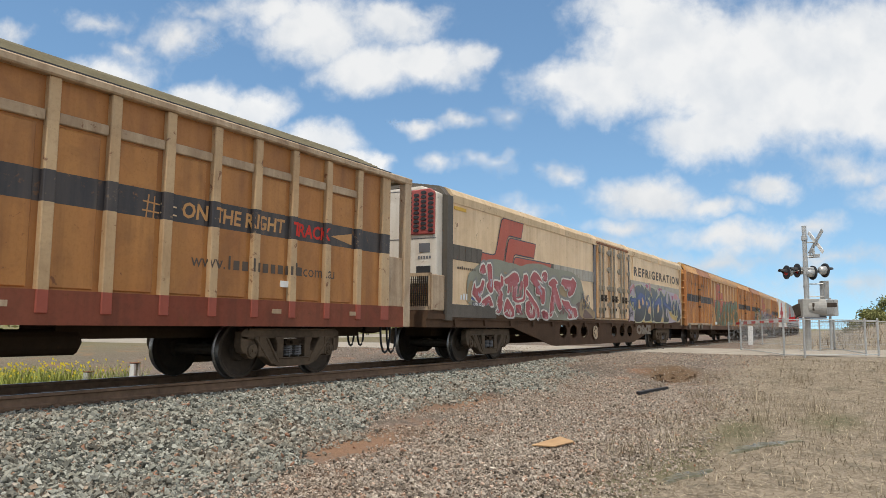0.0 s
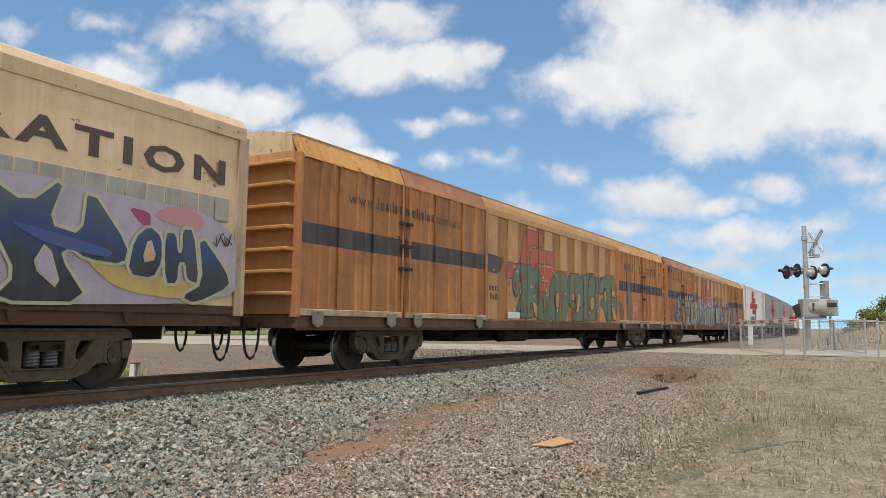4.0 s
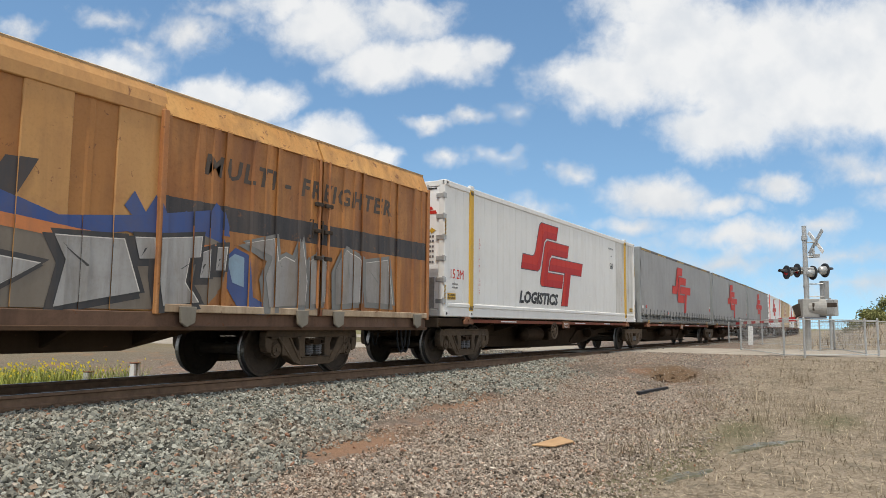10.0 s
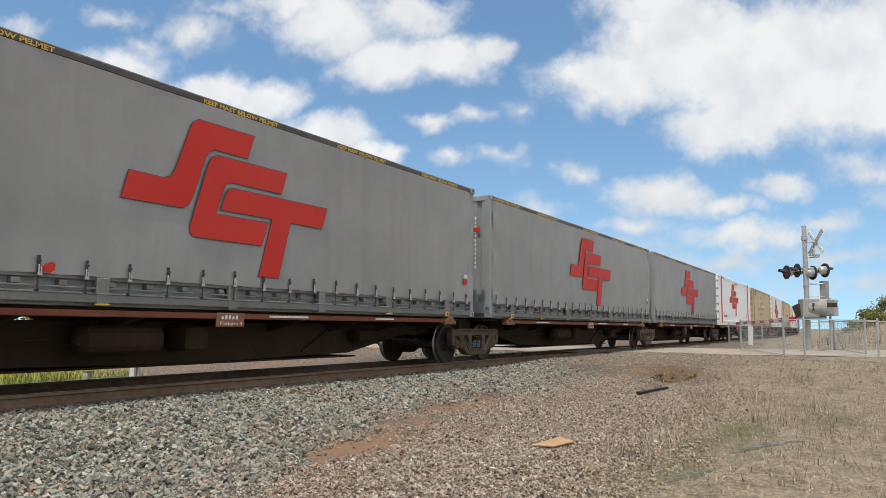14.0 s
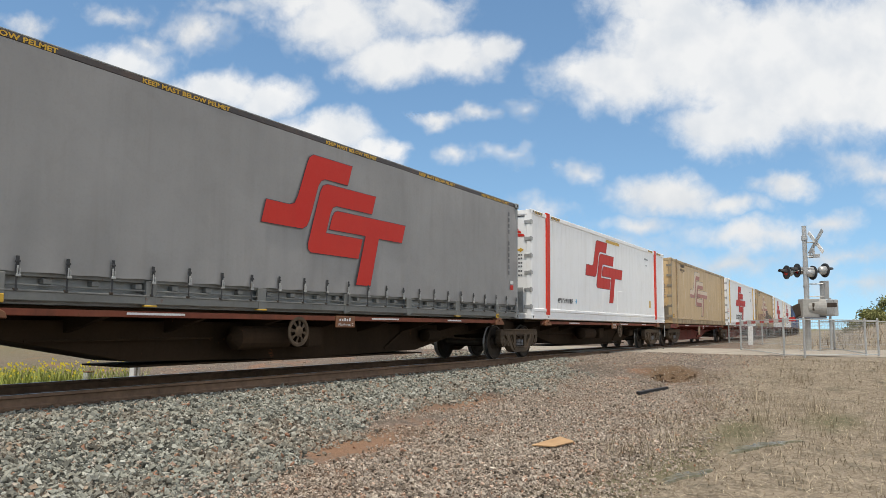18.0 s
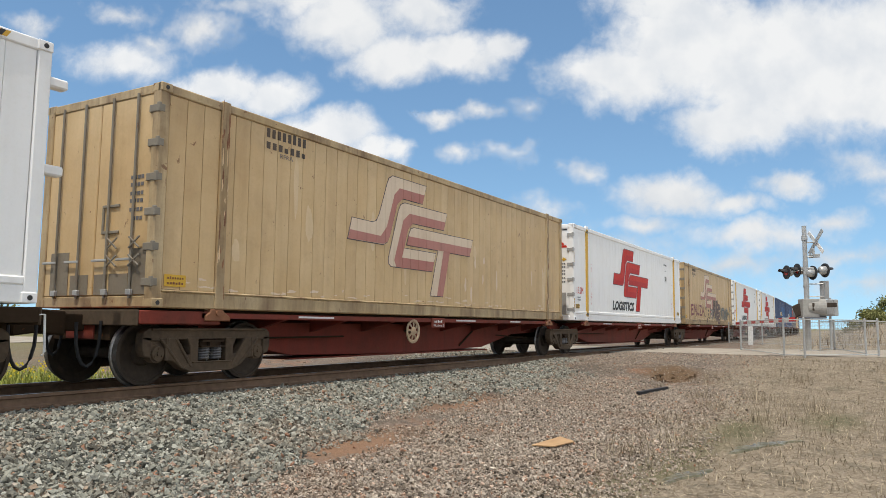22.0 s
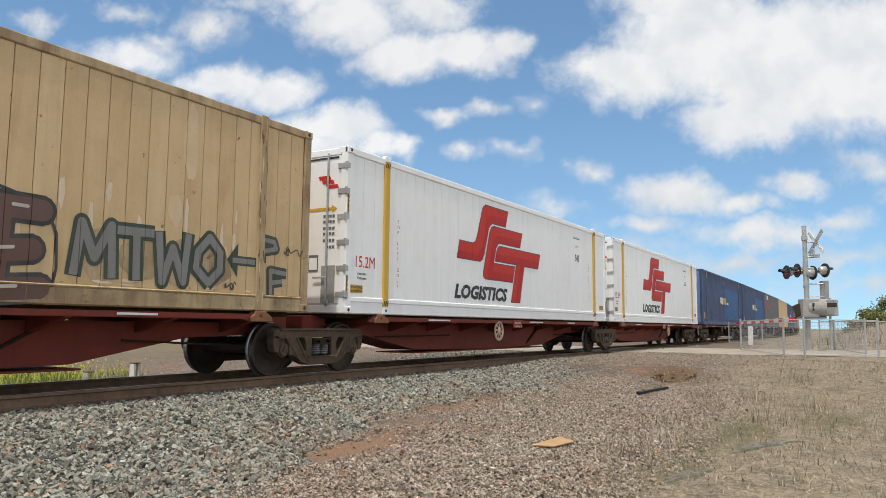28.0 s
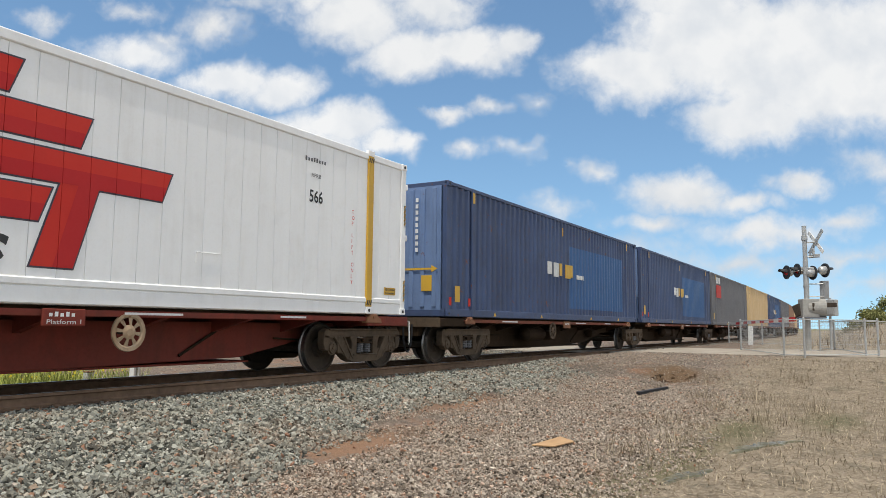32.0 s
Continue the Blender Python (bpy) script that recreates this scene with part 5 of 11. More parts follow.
def mural_blue(v, mid):
    lay = sprayer(v, mid)
    def ground(col, pts):
        lay("graffiti_ground", pts, G[col], {"lilac": 0.018, "yellow": 0.027}.get(col, 0.0225), 0, 2)
    def letter(kind, pts):
        lay("graffiti_rim", pts, G["lime_pale"], 0.031, 0.042)
        lay("graffiti_letter", pts, M["blue_fade"], 0.035, 0, 1, "dark blue and grey sprayed letter with a pale rim")
    def window(col, pts):
        lay("graffiti_rim", pts, G["lime_pale"], 0.0445, 0.022)
        lay("graffiti_window", pts, G[col], 0.0485)
    def blue(col, pts):
        lay("graffiti_shade", pts, G[col], 0.0395, 0, 2)
    ground("lilac", [(27.92, 1.29), (27.94, 2.05), (28.01, 2.27), (28.38, 2.45), (28.75, 2.50), (30.05, 2.61), (31.36, 2.52), (32.29, 2.43), (33.51, 2.49), (34.10, 2.44), (35.17, 2.40), (35.76, 2.39), (36.45, 2.14), (36.66, 1.04), (27.93, 1.05)])
    ground("pink", [(28.00, 2.15), (28.20, 2.34), (28.75, 2.52), (28.74, 2.35), (28.43, 2.28)])
    ground("pink", [(30.80, 2.65), (31.08, 2.67), (31.10, 2.35), (30.95, 2.29)])
    ground("pink", [(34.95, 2.20), (35.17, 2.37), (35.58, 2.41), (35.86, 2.27), (35.76, 2.09)])
    ground("pink", [(27.92, 1.33), (28.05, 1.30), (28.05, 1.05), (27.93, 1.05)])
    ground("plum", [(27.99, 2.02), (28.04, 2.13), (28.21, 2.24), (28.50, 2.27), (28.30, 2.19), (28.14, 2.06)])
    ground("plum", [(30.28, 2.54), (30.54, 2.59), (30.76, 2.51), (30.57, 2.39)])
    ground("plum", [(32.33, 2.45), (32.57, 2.53), (32.96, 2.50), (32.88, 2.41), (32.49, 2.41)])
    ground("plum", [(34.60, 2.29), (34.95, 2.26), (34.95, 2.06), (34.82, 2.09)])
    ground("yellow", [(28.02, 1.76), (28.20, 1.77), (28.36, 1.58), (28.56, 1.58), (28.57, 1.45), (28.15, 1.66)])
    ground("yellow", [(29.94, 1.18), (31.13, 1.27), (31.57, 1.03), (29.50, 1.04)])
    ground("yellow", [(32.26, 1.05), (32.91, 1.33), (33.37, 1.07)])
    ground("yellow", [(34.02, 1.59), (34.64, 1.51), (35.90, 1.35), (35.54, 1.14), (34.54, 1.23)])
    letter("b", [(28.00, 1.95), (28.41, 2.03), (28.39, 1.94), (28.91, 2.01), (28.85, 1.60), (28.56, 1.46), (28.55, 1.61), (28.73, 1.80), (28.34, 1.78), (28.45, 1.69), (28.37, 1.60), (28.20, 1.77)])
    letter("b", [(28.79, 2.43), (29.51, 2.50), (29.59, 2.36), (29.63, 2.55), (30.24, 2.35), (30.22, 2.04), (30.32, 1.79), (30.28, 1.58), (30.11, 1.32), (29.88, 1.16), (29.55, 1.05), (28.59, 1.06), (28.81, 1.52), (28.94, 2.07), (28.81, 2.15)])
    letter("b", [(30.12, 2.49), (30.43, 2.40), (30.72, 2.29), (30.83, 2.45), (30.95, 2.15), (30.83, 2.03), (30.58, 2.06), (30.60, 1.98), (30.83, 1.94), (31.01, 1.69), (30.68, 1.71), (30.56, 1.46), (30.99, 1.35), (31.04, 1.13), (30.00, 1.06), (30.28, 1.45), (30.39, 1.71), (30.26, 2.04), (30.30, 2.20)])
    letter("b", [(31.03, 2.22), (31.18, 2.14), (31.46, 1.97), (31.39, 1.83), (31.29, 1.80), (31.34, 1.32), (31.53, 1.15), (31.14, 1.06), (31.08, 1.36), (31.12, 1.67), (31.02, 1.89), (30.96, 2.09)])
    letter("b", [(31.12, 2.51), (31.74, 2.42), (31.82, 2.31), (31.89, 2.49), (32.17, 2.32), (32.17, 2.19), (31.94, 2.11), (31.72, 1.90), (32.38, 2.21), (32.69, 2.20), (32.80, 2.03), (32.77, 1.73), (32.95, 1.64), (32.95, 1.44), (32.78, 1.28), (32.66, 1.08), (31.60, 1.06), (31.45, 1.28), (31.54, 1.52), (31.44, 1.60), (31.50, 1.95), (31.24, 2.14)])
    letter("b", [(32.54, 2.37), (32.79, 2.41), (33.33, 2.13), (33.75, 2.51), (33.57, 1.94), (34.01, 1.86), (34.05, 2.46), (34.63, 1.79), (34.58, 1.56), (34.07, 1.59), (33.87, 1.72), (33.73, 1.60), (34.13, 1.08), (33.01, 1.06), (33.27, 1.35), (33.00, 1.82), (32.90, 2.09), (32.52, 2.23)])
    letter("b", [(34.64, 1.45), (34.72, 1.90), (34.93, 2.08), (35.12, 1.96), (35.14, 1.64), (35.02, 1.41)])
    letter("b", [(35.21, 1.36), (35.18, 2.02), (35.35, 2.03), (35.39, 1.77), (35.47, 1.78), (35.46, 2.10), (35.64, 2.11), (35.77, 1.38), (35.56, 1.43), (35.53, 1.66), (35.41, 1.65), (35.40, 1.37)])
    letter("b", [(35.74, 2.09), (36.26, 1.58), (36.33, 1.37), (35.72, 1.11), (35.48, 1.19), (35.85, 1.38)])
    window("peach", [(29.18, 1.88), (29.35, 1.90), (29.38, 1.74), (29.50, 1.59), (29.14, 1.57), (29.21, 1.71)])
    window("peach", [(29.68, 2.05), (29.96, 1.85), (29.96, 1.77), (29.74, 1.72)])
    window("peach", [(30.56, 1.43), (30.65, 1.64), (30.95, 1.70), (30.99, 1.39), (30.79, 1.41)])
    window("peach", [(30.31, 1.90), (30.55, 1.78), (30.34, 1.72)])
    window("peach", [(32.07, 1.71), (32.27, 1.83), (32.36, 1.58), (32.04, 1.42)])
    window("lilac", [(33.43, 1.46), (33.58, 1.73), (33.76, 1.21)])
    window("peach", [(34.85, 1.62), (34.93, 1.92), (35.03, 1.67)])
    window("peach", [(31.09, 2.30), (31.23, 2.09), (31.10, 2.15)])
    blue("blue", [(28.14, 1.89), (28.83, 1.96), (28.80, 1.71), (28.56, 1.58), (28.65, 1.82), (28.28, 1.82)])
    blue("blue", [(28.98, 1.92), (29.44, 2.21), (29.67, 2.19), (30.13, 2.11), (30.19, 1.82), (29.86, 1.63), (29.29, 1.95)])
    blue("blue", [(30.39, 1.84), (30.74, 1.90), (30.91, 1.75), (30.47, 1.50)])
    blue("blue", [(31.58, 1.80), (32.22, 2.11), (32.63, 2.07), (32.64, 1.77), (31.84, 1.77)])
    blue("blue", [(33.07, 1.95), (33.72, 1.84), (34.42, 1.72), (34.37, 1.61), (33.53, 1.72)])
    blue("blue", [(31.18, 1.95), (31.35, 1.92), (31.19, 1.63)])
    scrawl(v, 28.0 - mid, 1.42, 0.5, M["black"], Y - 0.01, 262, 12, w=0.016)
    scrawl(v, 28.0 - mid, 1.28, 0.5, M["black"], Y - 0.01, 263, 12, w=0.016)
    scrawl(v, 36.0 - mid, 2.0, 0.4, M["black"], Y - 0.01, 264, 12, w=0.014)


def louvre_van(s0, s1):
    mid = (s0 + s1) / 2
    X = lambda s: s + 0.5 - mid
    v = rolling("louvre_van", "weathered orange louvred goods van with cream ribs and a dark band", "goods van", "vans of the train", s0, s1)
    body = 11.71
    s0, s1 = s0 - 0.5, s1 - 0.5
    part("body", boxes((X(s0), X(body), Y + 0.06, 1.19, 1.0, 3.72)), M["louvre_side"], v)
    # ribs
    edges = [4.07, 4.88, 5.69, 6.53, 7.35, 8.17, 9.0, 9.86, 10.74]
    k = 4.07 - 0.83
    while k > s0 + 0.3:
        edges.insert(0, k)
        k -= 0.83
    me = shared("louvre_rib", lambda: bevel(boxes((-0.075, 0.075, Y - 0.02, Y + 0.08, 0.93, 3.66)), 0.012), M["louvre_rib"])
    for e in edges:
        under("rib", me, v, (X(e), 0, 0))
    for a, b in zip(edges, edges[1:]):
        part("rail", bevel(boxes((X(a) + 0.08, X(b) - 0.08, Y + 0.01, Y + 0.08, 3.13, 3.26)), 0.01), M["cream_rib"], v)
        part("side_panel", bevel(boxes((X(a) + 0.09, X(b) - 0.16, Y + 0.04, Y + 0.09, 1.22, 3.10)), 0.015), M["louvre_side"], v)
    part("end_rib", bevel(boxes((X(11.45), X(11.71), Y - 0.01, Y + 0.08, 0.93, 3.68)), 0.012), M["louvre_rib"], v)
    part("eave", bevel(boxes((X(s0), X(11.75), Y - 0.06, Y + 0.12, 3.66, 3.77)), 0.02), M["cream_rib"], v)
    # ribbed roof, drooping at its end
    near = [(-1.26, 3.79)]
    for k in range(5):
        y, z = -1.22 + 0.125 * k, 3.835 + 0.07 * k - 0.004 * k * k
        near += [(y, z), (y + 0.025, z + 0.032), (y + 0.085, z + 0.034), (y + 0.10, z + 0.010)]
    near += [(-0.45, 4.20), (0, 4.24)]
    sec = near + [(-a, b) for a, b in near[-2::-1]]
    bm = prism(bmesh.new(), sec, X(s0), X(11.05), "x")
    for a, b, k in ((11.05, 11.35, 0.93), (11.35, 11.6, 0.72), (11.6, 11.8, 0.38)):
        prism(bm, [(y * (0.985 - 0.02 * (1 - k)), 3.77 + (z - 3.77) * k) for y, z in sec], X(a), X(b), "x")
    part("roof", mended(bm), M["roof_grey"], v, "dull olive-grey ribbed roof sheets")
    part("gutter_gap", boxes((X(s0), X(11.7), Y - 0.025, Y + 0.05, 3.768, 3.795)), M["black"], v)
    # a rough hash mark sprayed on the band
    for k, q in enumerate((6.22, 6.50)):
        bars = fat_line([(X(q), 2.20), (X(q) + 0.03, 2.50)], 0.022, False) + fat_line([(X(q) + 0.11, 2.19), (X(q) + 0.12, 2.49)], 0.022, False) + fat_line([(X(q) - 0.06, 2.29), (X(q) + 0.2, 2.28)], 0.02, False) + fat_line([(X(q) - 0.06, 2.41), (X(q) + 0.2, 2.39)], 0.02, False)
        part("tag", drape(sheet(bars), [], lambda q: 0.062, Y - 0.02, 0.006), M["orange_light"] if k == 0 else M["cream"], v, "scribbled spray tag")
    part("sill", boxes((X(s0), X(12.43), Y + 0.0, -Y, 0.80, 1.20)), M["sill_red"], v, "oxide-red side sill")
    # end frame over the platform
    part("end_post", bevel(boxes((X(12.22), X(12.44), Y - 0.02, Y + 0.14, 0.80, 3.72)), 0.015), M["cream_rib"], v)
    part("end_post", bevel(boxes((X(12.22), X(12.44), -Y - 0.14, -Y + 0.02, 0.80, 3.72)), 0.015), M["cream_rib"], v)
    part("end_beam", bevel(boxes((X(11.6), X(12.46), Y - 0.03, Y + 0.12, 3.66, 3.79)), 0.02), M["cream_rib"], v)
    part("end_beam", bevel(boxes((X(12.26), X(12.46), Y + 0.12, -Y, 3.70, 3.80)), 0.02), M["roof_grey"], v)
    part("end_door", bevel(boxes((X(11.72), X(12.2), Y + 0.02, Y + 0.06, 1.2, 2.16)), 0.01), M["cream_rib"], v)
    part("under_box", boxes((X(5.6), X(11.9), -0.4, 0.4, 0.62, 0.86)), M["under_grime"], v)
    part("air_tank", ring(bmesh.new(), [(0.05, X(4.4)), (0.17, X(4.5)), (0.17, X(5.9)), (0.05, X(6.0))], 14, "x", (0, -0.3, 0.58)), M["under_grime"], v)
    for s in (9.27, s0 + 3.0):
        bogie(v, X(s))
    coupling(v, X(12.44), 1)
    cuts = [X(e) + q for e in edges for q in (-0.075, 0.075)]
    depth = lambda q: 0.0 if any(abs(q - X(e)) < 0.075 for e in edges) else 0.062
    text_on(v, "ON THE RIGHT", 0.30, X(6.78), 2.28, M["orange_light"], Y - 0.02, 2.03, 0.08, cuts, depth, 0.008)
    text_on(v, "TRACK", 0.30, X(8.95), 2.27, M["logo_red"], Y - 0.02, 0.93, 0.08, cuts, depth, 0.008)
    part("stripe_cut", drape(sheet([[(X(9.96), 2.36), (X(10.56), 2.26), (X(10.56), 2.46)]]), cuts, depth, Y - 0.02, 0.005), M["orange_light"], v)
    web_line(v, X(6.98), 1.62, 3.1, 0.27, M["text_dark"], Y - 0.02, cuts, depth)
    for a, z in ((8.75, 1.42),):
        part("label_plate", boxes((X(a), X(a) + 0.2, Y + 0.02, Y + 0.045, z, z + 0.1)), M["white_paint"], v)
    for a in (8.55, 10.5, 4.3):
        part("label_plate", boxes((X(a), X(a) + 0.2, Y - 0.012, Y, 1.0, 1.07)), M["cream_rib"], v)
    return v


def plate_hole(bm, x0, x1, z0, z1, cx, cz, rz, y0, y1, rx, seg=20):
    """A piece of plate with an oval hole through it."""
    inner, outer, edge = [], [], []
    for i in range(seg):
        u = 2 * math.pi * (i + 0.5) / seg
        c, s = math.cos(u), math.sin(u)
        kx, kz = (x1 - cx) / c if c > 0 else (x0 - cx) / c, (z1 - cz) / s if s > 0 else (z0 - cz) / s
        k = min(kx, kz)
        inner.append((cx + rx * c, cz + rz * s))
        outer.append((cx + k * c, cz + k * s))
        edge.append((kx < kz, c > 0, s > 0))
    rims = []
    for y in (y0, y1):
        vi = [bm.verts.new((a, y, b)) for a, b in inner]
        vo = [bm.verts.new((a, y, b)) for a, b in outer]
        for i in range(seg):
            j = (i + 1) % seg
            f = [vi[i], vi[j], vo[j]]
            if edge[i][0] != edge[j][0]:
                f.append(bm.verts.new((x1 if edge[i][1] else x0, y, z1 if edge[i][2] else z0)))
            bm.faces.new(f + [vo[i]])
        rims.append(vi)
    for i in range(seg):
        j = (i + 1) % seg
        bm.faces.new((rims[0][i], rims[0][j], rims[1][j], rims[1][i]))


def reefer_van(s0, s1):
    mid = (s0 + s1) / 2
    X = lambda s: s - mid + (0.24 if s < 19 else 0.24 - 0.058 * min(5, s - 19))
    v = rolling("refrigerator_van", "cream refrigerated van with graffiti and a cooling unit on its end", "goods van", "vans of the train", s0, s1)
    part("body", boxes((X(14.3), X(36.6), Y + 0.03, -Y - 0.03, 1.08, 3.62)), M["cream"], v)
    # boards of the sides
    s = 14.9
    while s < 36.2:
        if not 24.0 < s < 28.2:
            part("side_panel", boxes((X(s - 0.6), X(s + 0.6), Y, Y + 0.05, 1.10, 3.58)), M["cream"], v)
        s += 1.2
    # roof with rounded shoulders
    bm = bmesh.new()
    sec = [(-1.27, 3.56), (-1.275, 3.74), (-1.20, 3.86), (-1.05, 3.93), (-0.6, 4.03), (0, 4.08), (0.6, 4.03), (1.05, 3.93), (1.20, 3.86), (1.27, 3.56)]
    prism(bm, sec, X(14.36), X(36.62), "x")
    part("roof", mended(bm), M["cream_roof"], v, "chalky cream roof with a rounded edge")
    for a, b in ((20.9, 21.35), (24.0, 24.35), (27.8, 28.2), (32.5, 33.0)):
        bm = prism(bmesh.new(), [(y * 1.008, 3.56 + (z - 3.56) * 1.03) for y, z in sec], X(a), X(b), "x")
        part("roof_seam", mended(bm), M["cream"], v)
    # dark end frame
    bm = boxes((X(14.12), X(14.37), Y - 0.03, Y + 0.12, 0.95, 3.70), (X(14.12), X(14.37), -Y - 0.12, -Y + 0.03, 0.95, 3.70))
    prism(bm, [(-1.27, 3.66), (-1.05, 3.92), (0, 4.10), (1.05, 3.92), (1.27, 3.66), (1.0, 3.66), (0.9, 3.80), (0, 3.96), (-0.9, 3.80), (-1.0, 3.66)], X(14.12), X(14.37), "x")
    part("end_frame", mended(bm), M["end_grey"], v, "dark grey end frame")
    part("end_frame", boxes((X(36.5), X(36.68), Y - 0.02, -Y + 0.02, 0.95, 3.6)), M["cream_rib"], v)
    # band with grooves
    me = shared("band_slat", lambda: bevel(boxes((-0.135, 0.135, Y - 0.012, Y + 0.01, 2.30, 2.64)), 0.006), M["end_grey"])
    pale_slat = shared("pale_band_slat", lambda: bevel(boxes((-0.13, 0.13, Y - 0.012, Y + 0.01, 2.30, 2.64)), 0.006), M["slat_grey"])
    s = 14.55
    while s < 36.4:
        if not 24.0 < s < 28.3 and not 15.7 < s < 20.0:
            under("band_slat", me if s < 20.5 else pale_slat, v, (X(s), 0, 0))
        s += 0.285
    part("end_band", boxes((X(14.10), X(14.13), -1.1, -0.45, 2.30, 2.66)), M["slate"], v)
    # cooling unit
    bm = prism(bmesh.new(), [(-1.16, 1.75), (1.12, 1.75), (1.12, 3.62), (0.75, 3.86), (-0.75, 3.90), (-1.16, 3.72)], X(13.86), X(14.13), "x")
    part("cooling_unit", bevel(mended(bm), 0.05, 2), M["reefer_white"], v, "off-white cooling unit housing")
    bm = prism(bmesh.new(), [(-1.13, 2.80), (-0.42, 2.82), (-0.34, 2.90), (-0.34, 3.68), (-0.46, 3.80), (-1.0, 3.82), (-1.13, 3.74)], X(13.82), X(13.87), "x")
    grille = part("grille", bevel(mended(bm), 0.02), M["reefer_red"], v, "dark red grille with oval vents")
    def vent_mesh():
        bm = ring(bmesh.new(), [(0.036, -0.012), (0.041, 0.0)], 12, "x")
        bmesh.ops.scale(bm, vec=(1, 1.85, 1), verts=bm.verts)
        return bm
    me = shared("vent", vent_mesh, M["black"])
    for i in range(9):
        for j in range(4):
            under("vent", me, grille, (X(13.815), -1.03 + j * 0.185, 2.90 + i * 0.098 + (0.049 if j % 2 else 0)), "dark oval vent")
    part("panel_seam", boxes((X(13.854), X(13.862), -1.14, 1.1, 2.72, 2.735), (X(13.854), X(13.862), -0.30, -0.285, 1.8, 2.72), (X(13.854), X(13.862), -1.14, 1.1, 3.80, 3.812)), M["slate"], v)
    part("window", boxes((X(13.85), X(13.862), -1.0, -0.72, 2.42, 2.62)), M["slate"], v)
    part("control_box", bevel(boxes((X(13.80), X(13.862), -1.02, -0.68, 1.92, 2.12)), 0.01), M["black"], v)
    for i in range(5):
        part("number_bar", boxes((X(13.852), X(13.862), -1.02 + i * 0.07, -0.975 + i * 0.07, 2.28, 2.34)), M["slate"], v)
    part("drain", ring(bmesh.new(), [(0.07, X(13.83)), (0.07, X(13.862))], 12, "x", (0, 0.45, 1.95)), M["slate"], v)
    # platform with its wire guard
    part("platform", boxes((X(13.5), X(14.2), Y + 0.05, -Y - 0.05, 0.98, 1.16)), M["under_brown"], v)
    part("step_panel", bevel(boxes((X(13.58), X(14.1), Y + 0.01, Y + 0.05, 1.16, 1.92)), 0.015), M["cream_rib"], v)
    guard = part("guard_frame", boxes((X(13.56), X(13.62), Y + 0.05, Y + 0.1, 1.16, 1.95), (X(13.56), X(13.62), 1.0, 1.06, 1.16, 1.95), (X(13.56), X(13.62), Y + 0.05, 1.06, 1.88, 1.95), (X(13.56), X(13.62), Y + 0.05, 1.06, 1.16, 1.24), (X(13.56), X(13.62), -0.06, 0.0, 1.2, 1.9)), M["cream_rib"], v)
    bm = bmesh.new()
    for i in range(44):
        y = -1.17 + i * 0.05
        box(bm, X(13.58), X(13.595), y, y + 0.012, 1.24, 1.88)
    for i in range(12):
        box(bm, X(13.58), X(13.595), -1.17, 1.0, 1.26 + i * 0.05, 1.27 + i * 0.05)
    part("mesh", bm, M["steel_dark"], guard, "rusty wire mesh")
    # doors
    leaf = shared("reefer_hinge", lambda: bevel(boxes((-0.17, 0.02, Y - 0.072, Y - 0.046, 0.0, 0.11), (0.0, 0.09, Y - 0.09, Y - 0.03, -0.05, 0.16)), 0.008), M["hinge_grey"])
    keeper = shared("reefer_keeper", lambda: bevel(boxes((-0.045, 0.045, Y - 0.115, Y - 0.045, -0.09, 0.09)), 0.012), M["hinge_grey"])
    for k, (a, b) in enumerate(((24.36, 25.52), (25.55, 26.70), (26.73, 27.88))):
        a, b = a - mid, b - mid
        d = part("door", bevel(boxes((a, b, Y - 0.045, Y + 0.03, 1.14, 3.62)), 0.02), M["cream_door"], v, "tall cream insulated door streaked with rust")
        for q in (0.14, 0.50):
            part("lock_rod", ring(bmesh.new(), [(0.026, 1.15), (0.026, 3.60)], 8, "z", (a + q, Y - 0.085, 0)), M["hinge_grey"], d)
            for z in (1.40, 2.15, 3.42):
                under("rod_keeper", keeper, d, (a + q, 0, z))
            part("lock_handle", bevel(boxes((a + q - 0.05, a + q + 0.34, Y - 0.14, Y - 0.115, 1.78, 1.815), (a + q + 0.10, a + q + 0.15, Y - 0.15, Y - 0.05, 1.70, 1.92)), 0.008), M["steel_dark"], d)
        for z in (1.55, 2.12, 2.76, 3.34):
            under("hinge", leaf, d, (b - 0.03, 0, z), "grey steel door hinge")
        part("padlock", bevel(boxes((a + 0.72, a + 0.80, Y - 0.075, Y - 0.045, 1.40, 1.50)), 0.012), M["steel_dark"], d)
    part("door_header", bevel(boxes((24.3 - mid, 27.95 - mid, Y - 0.05, Y + 0.03, 3.625, 3.70)), 0.01), M["rust_brown"], v)
    part("door_post", boxes((X(24.16), X(24.27), Y - 0.03, Y + 0.03, 1.1, 3.62)), M["slate"], v)
    part("door_post", boxes((28.0 - mid, 28.1 - mid, Y - 0.03, Y + 0.03, 1.1, 3.62)), M["slate"], v)
    # girder with round holes
    part("side_sill", boxes((X(13.4), X(36.7), Y + 0.01, -Y - 0.01, 0.97, 1.09)), M["under_brown"], v)
    part("end_sill", boxes((X(13.4), X(18.0), Y + 0.05, -Y - 0.05, 0.80, 0.97)), M["under_brown"], v)
    part("end_sill", boxes((X(31.4), X(36.7), Y + 0.05, -Y - 0.05, 0.80, 0.97)), M["under_brown"], v)
    part("lower_band", bevel(boxes((X(14.2), X(24.2), Y - 0.008, Y + 0.02, 1.02, 1.22)), 0.006), M["under_brown"], v)
    part("lower_band", bevel(boxes((X(14.37), 16.80 - mid, Y - 0.024, Y + 0.0, 1.02, 1.31)), 0.006), M["end_grey"], v, "grimy dark lower band")
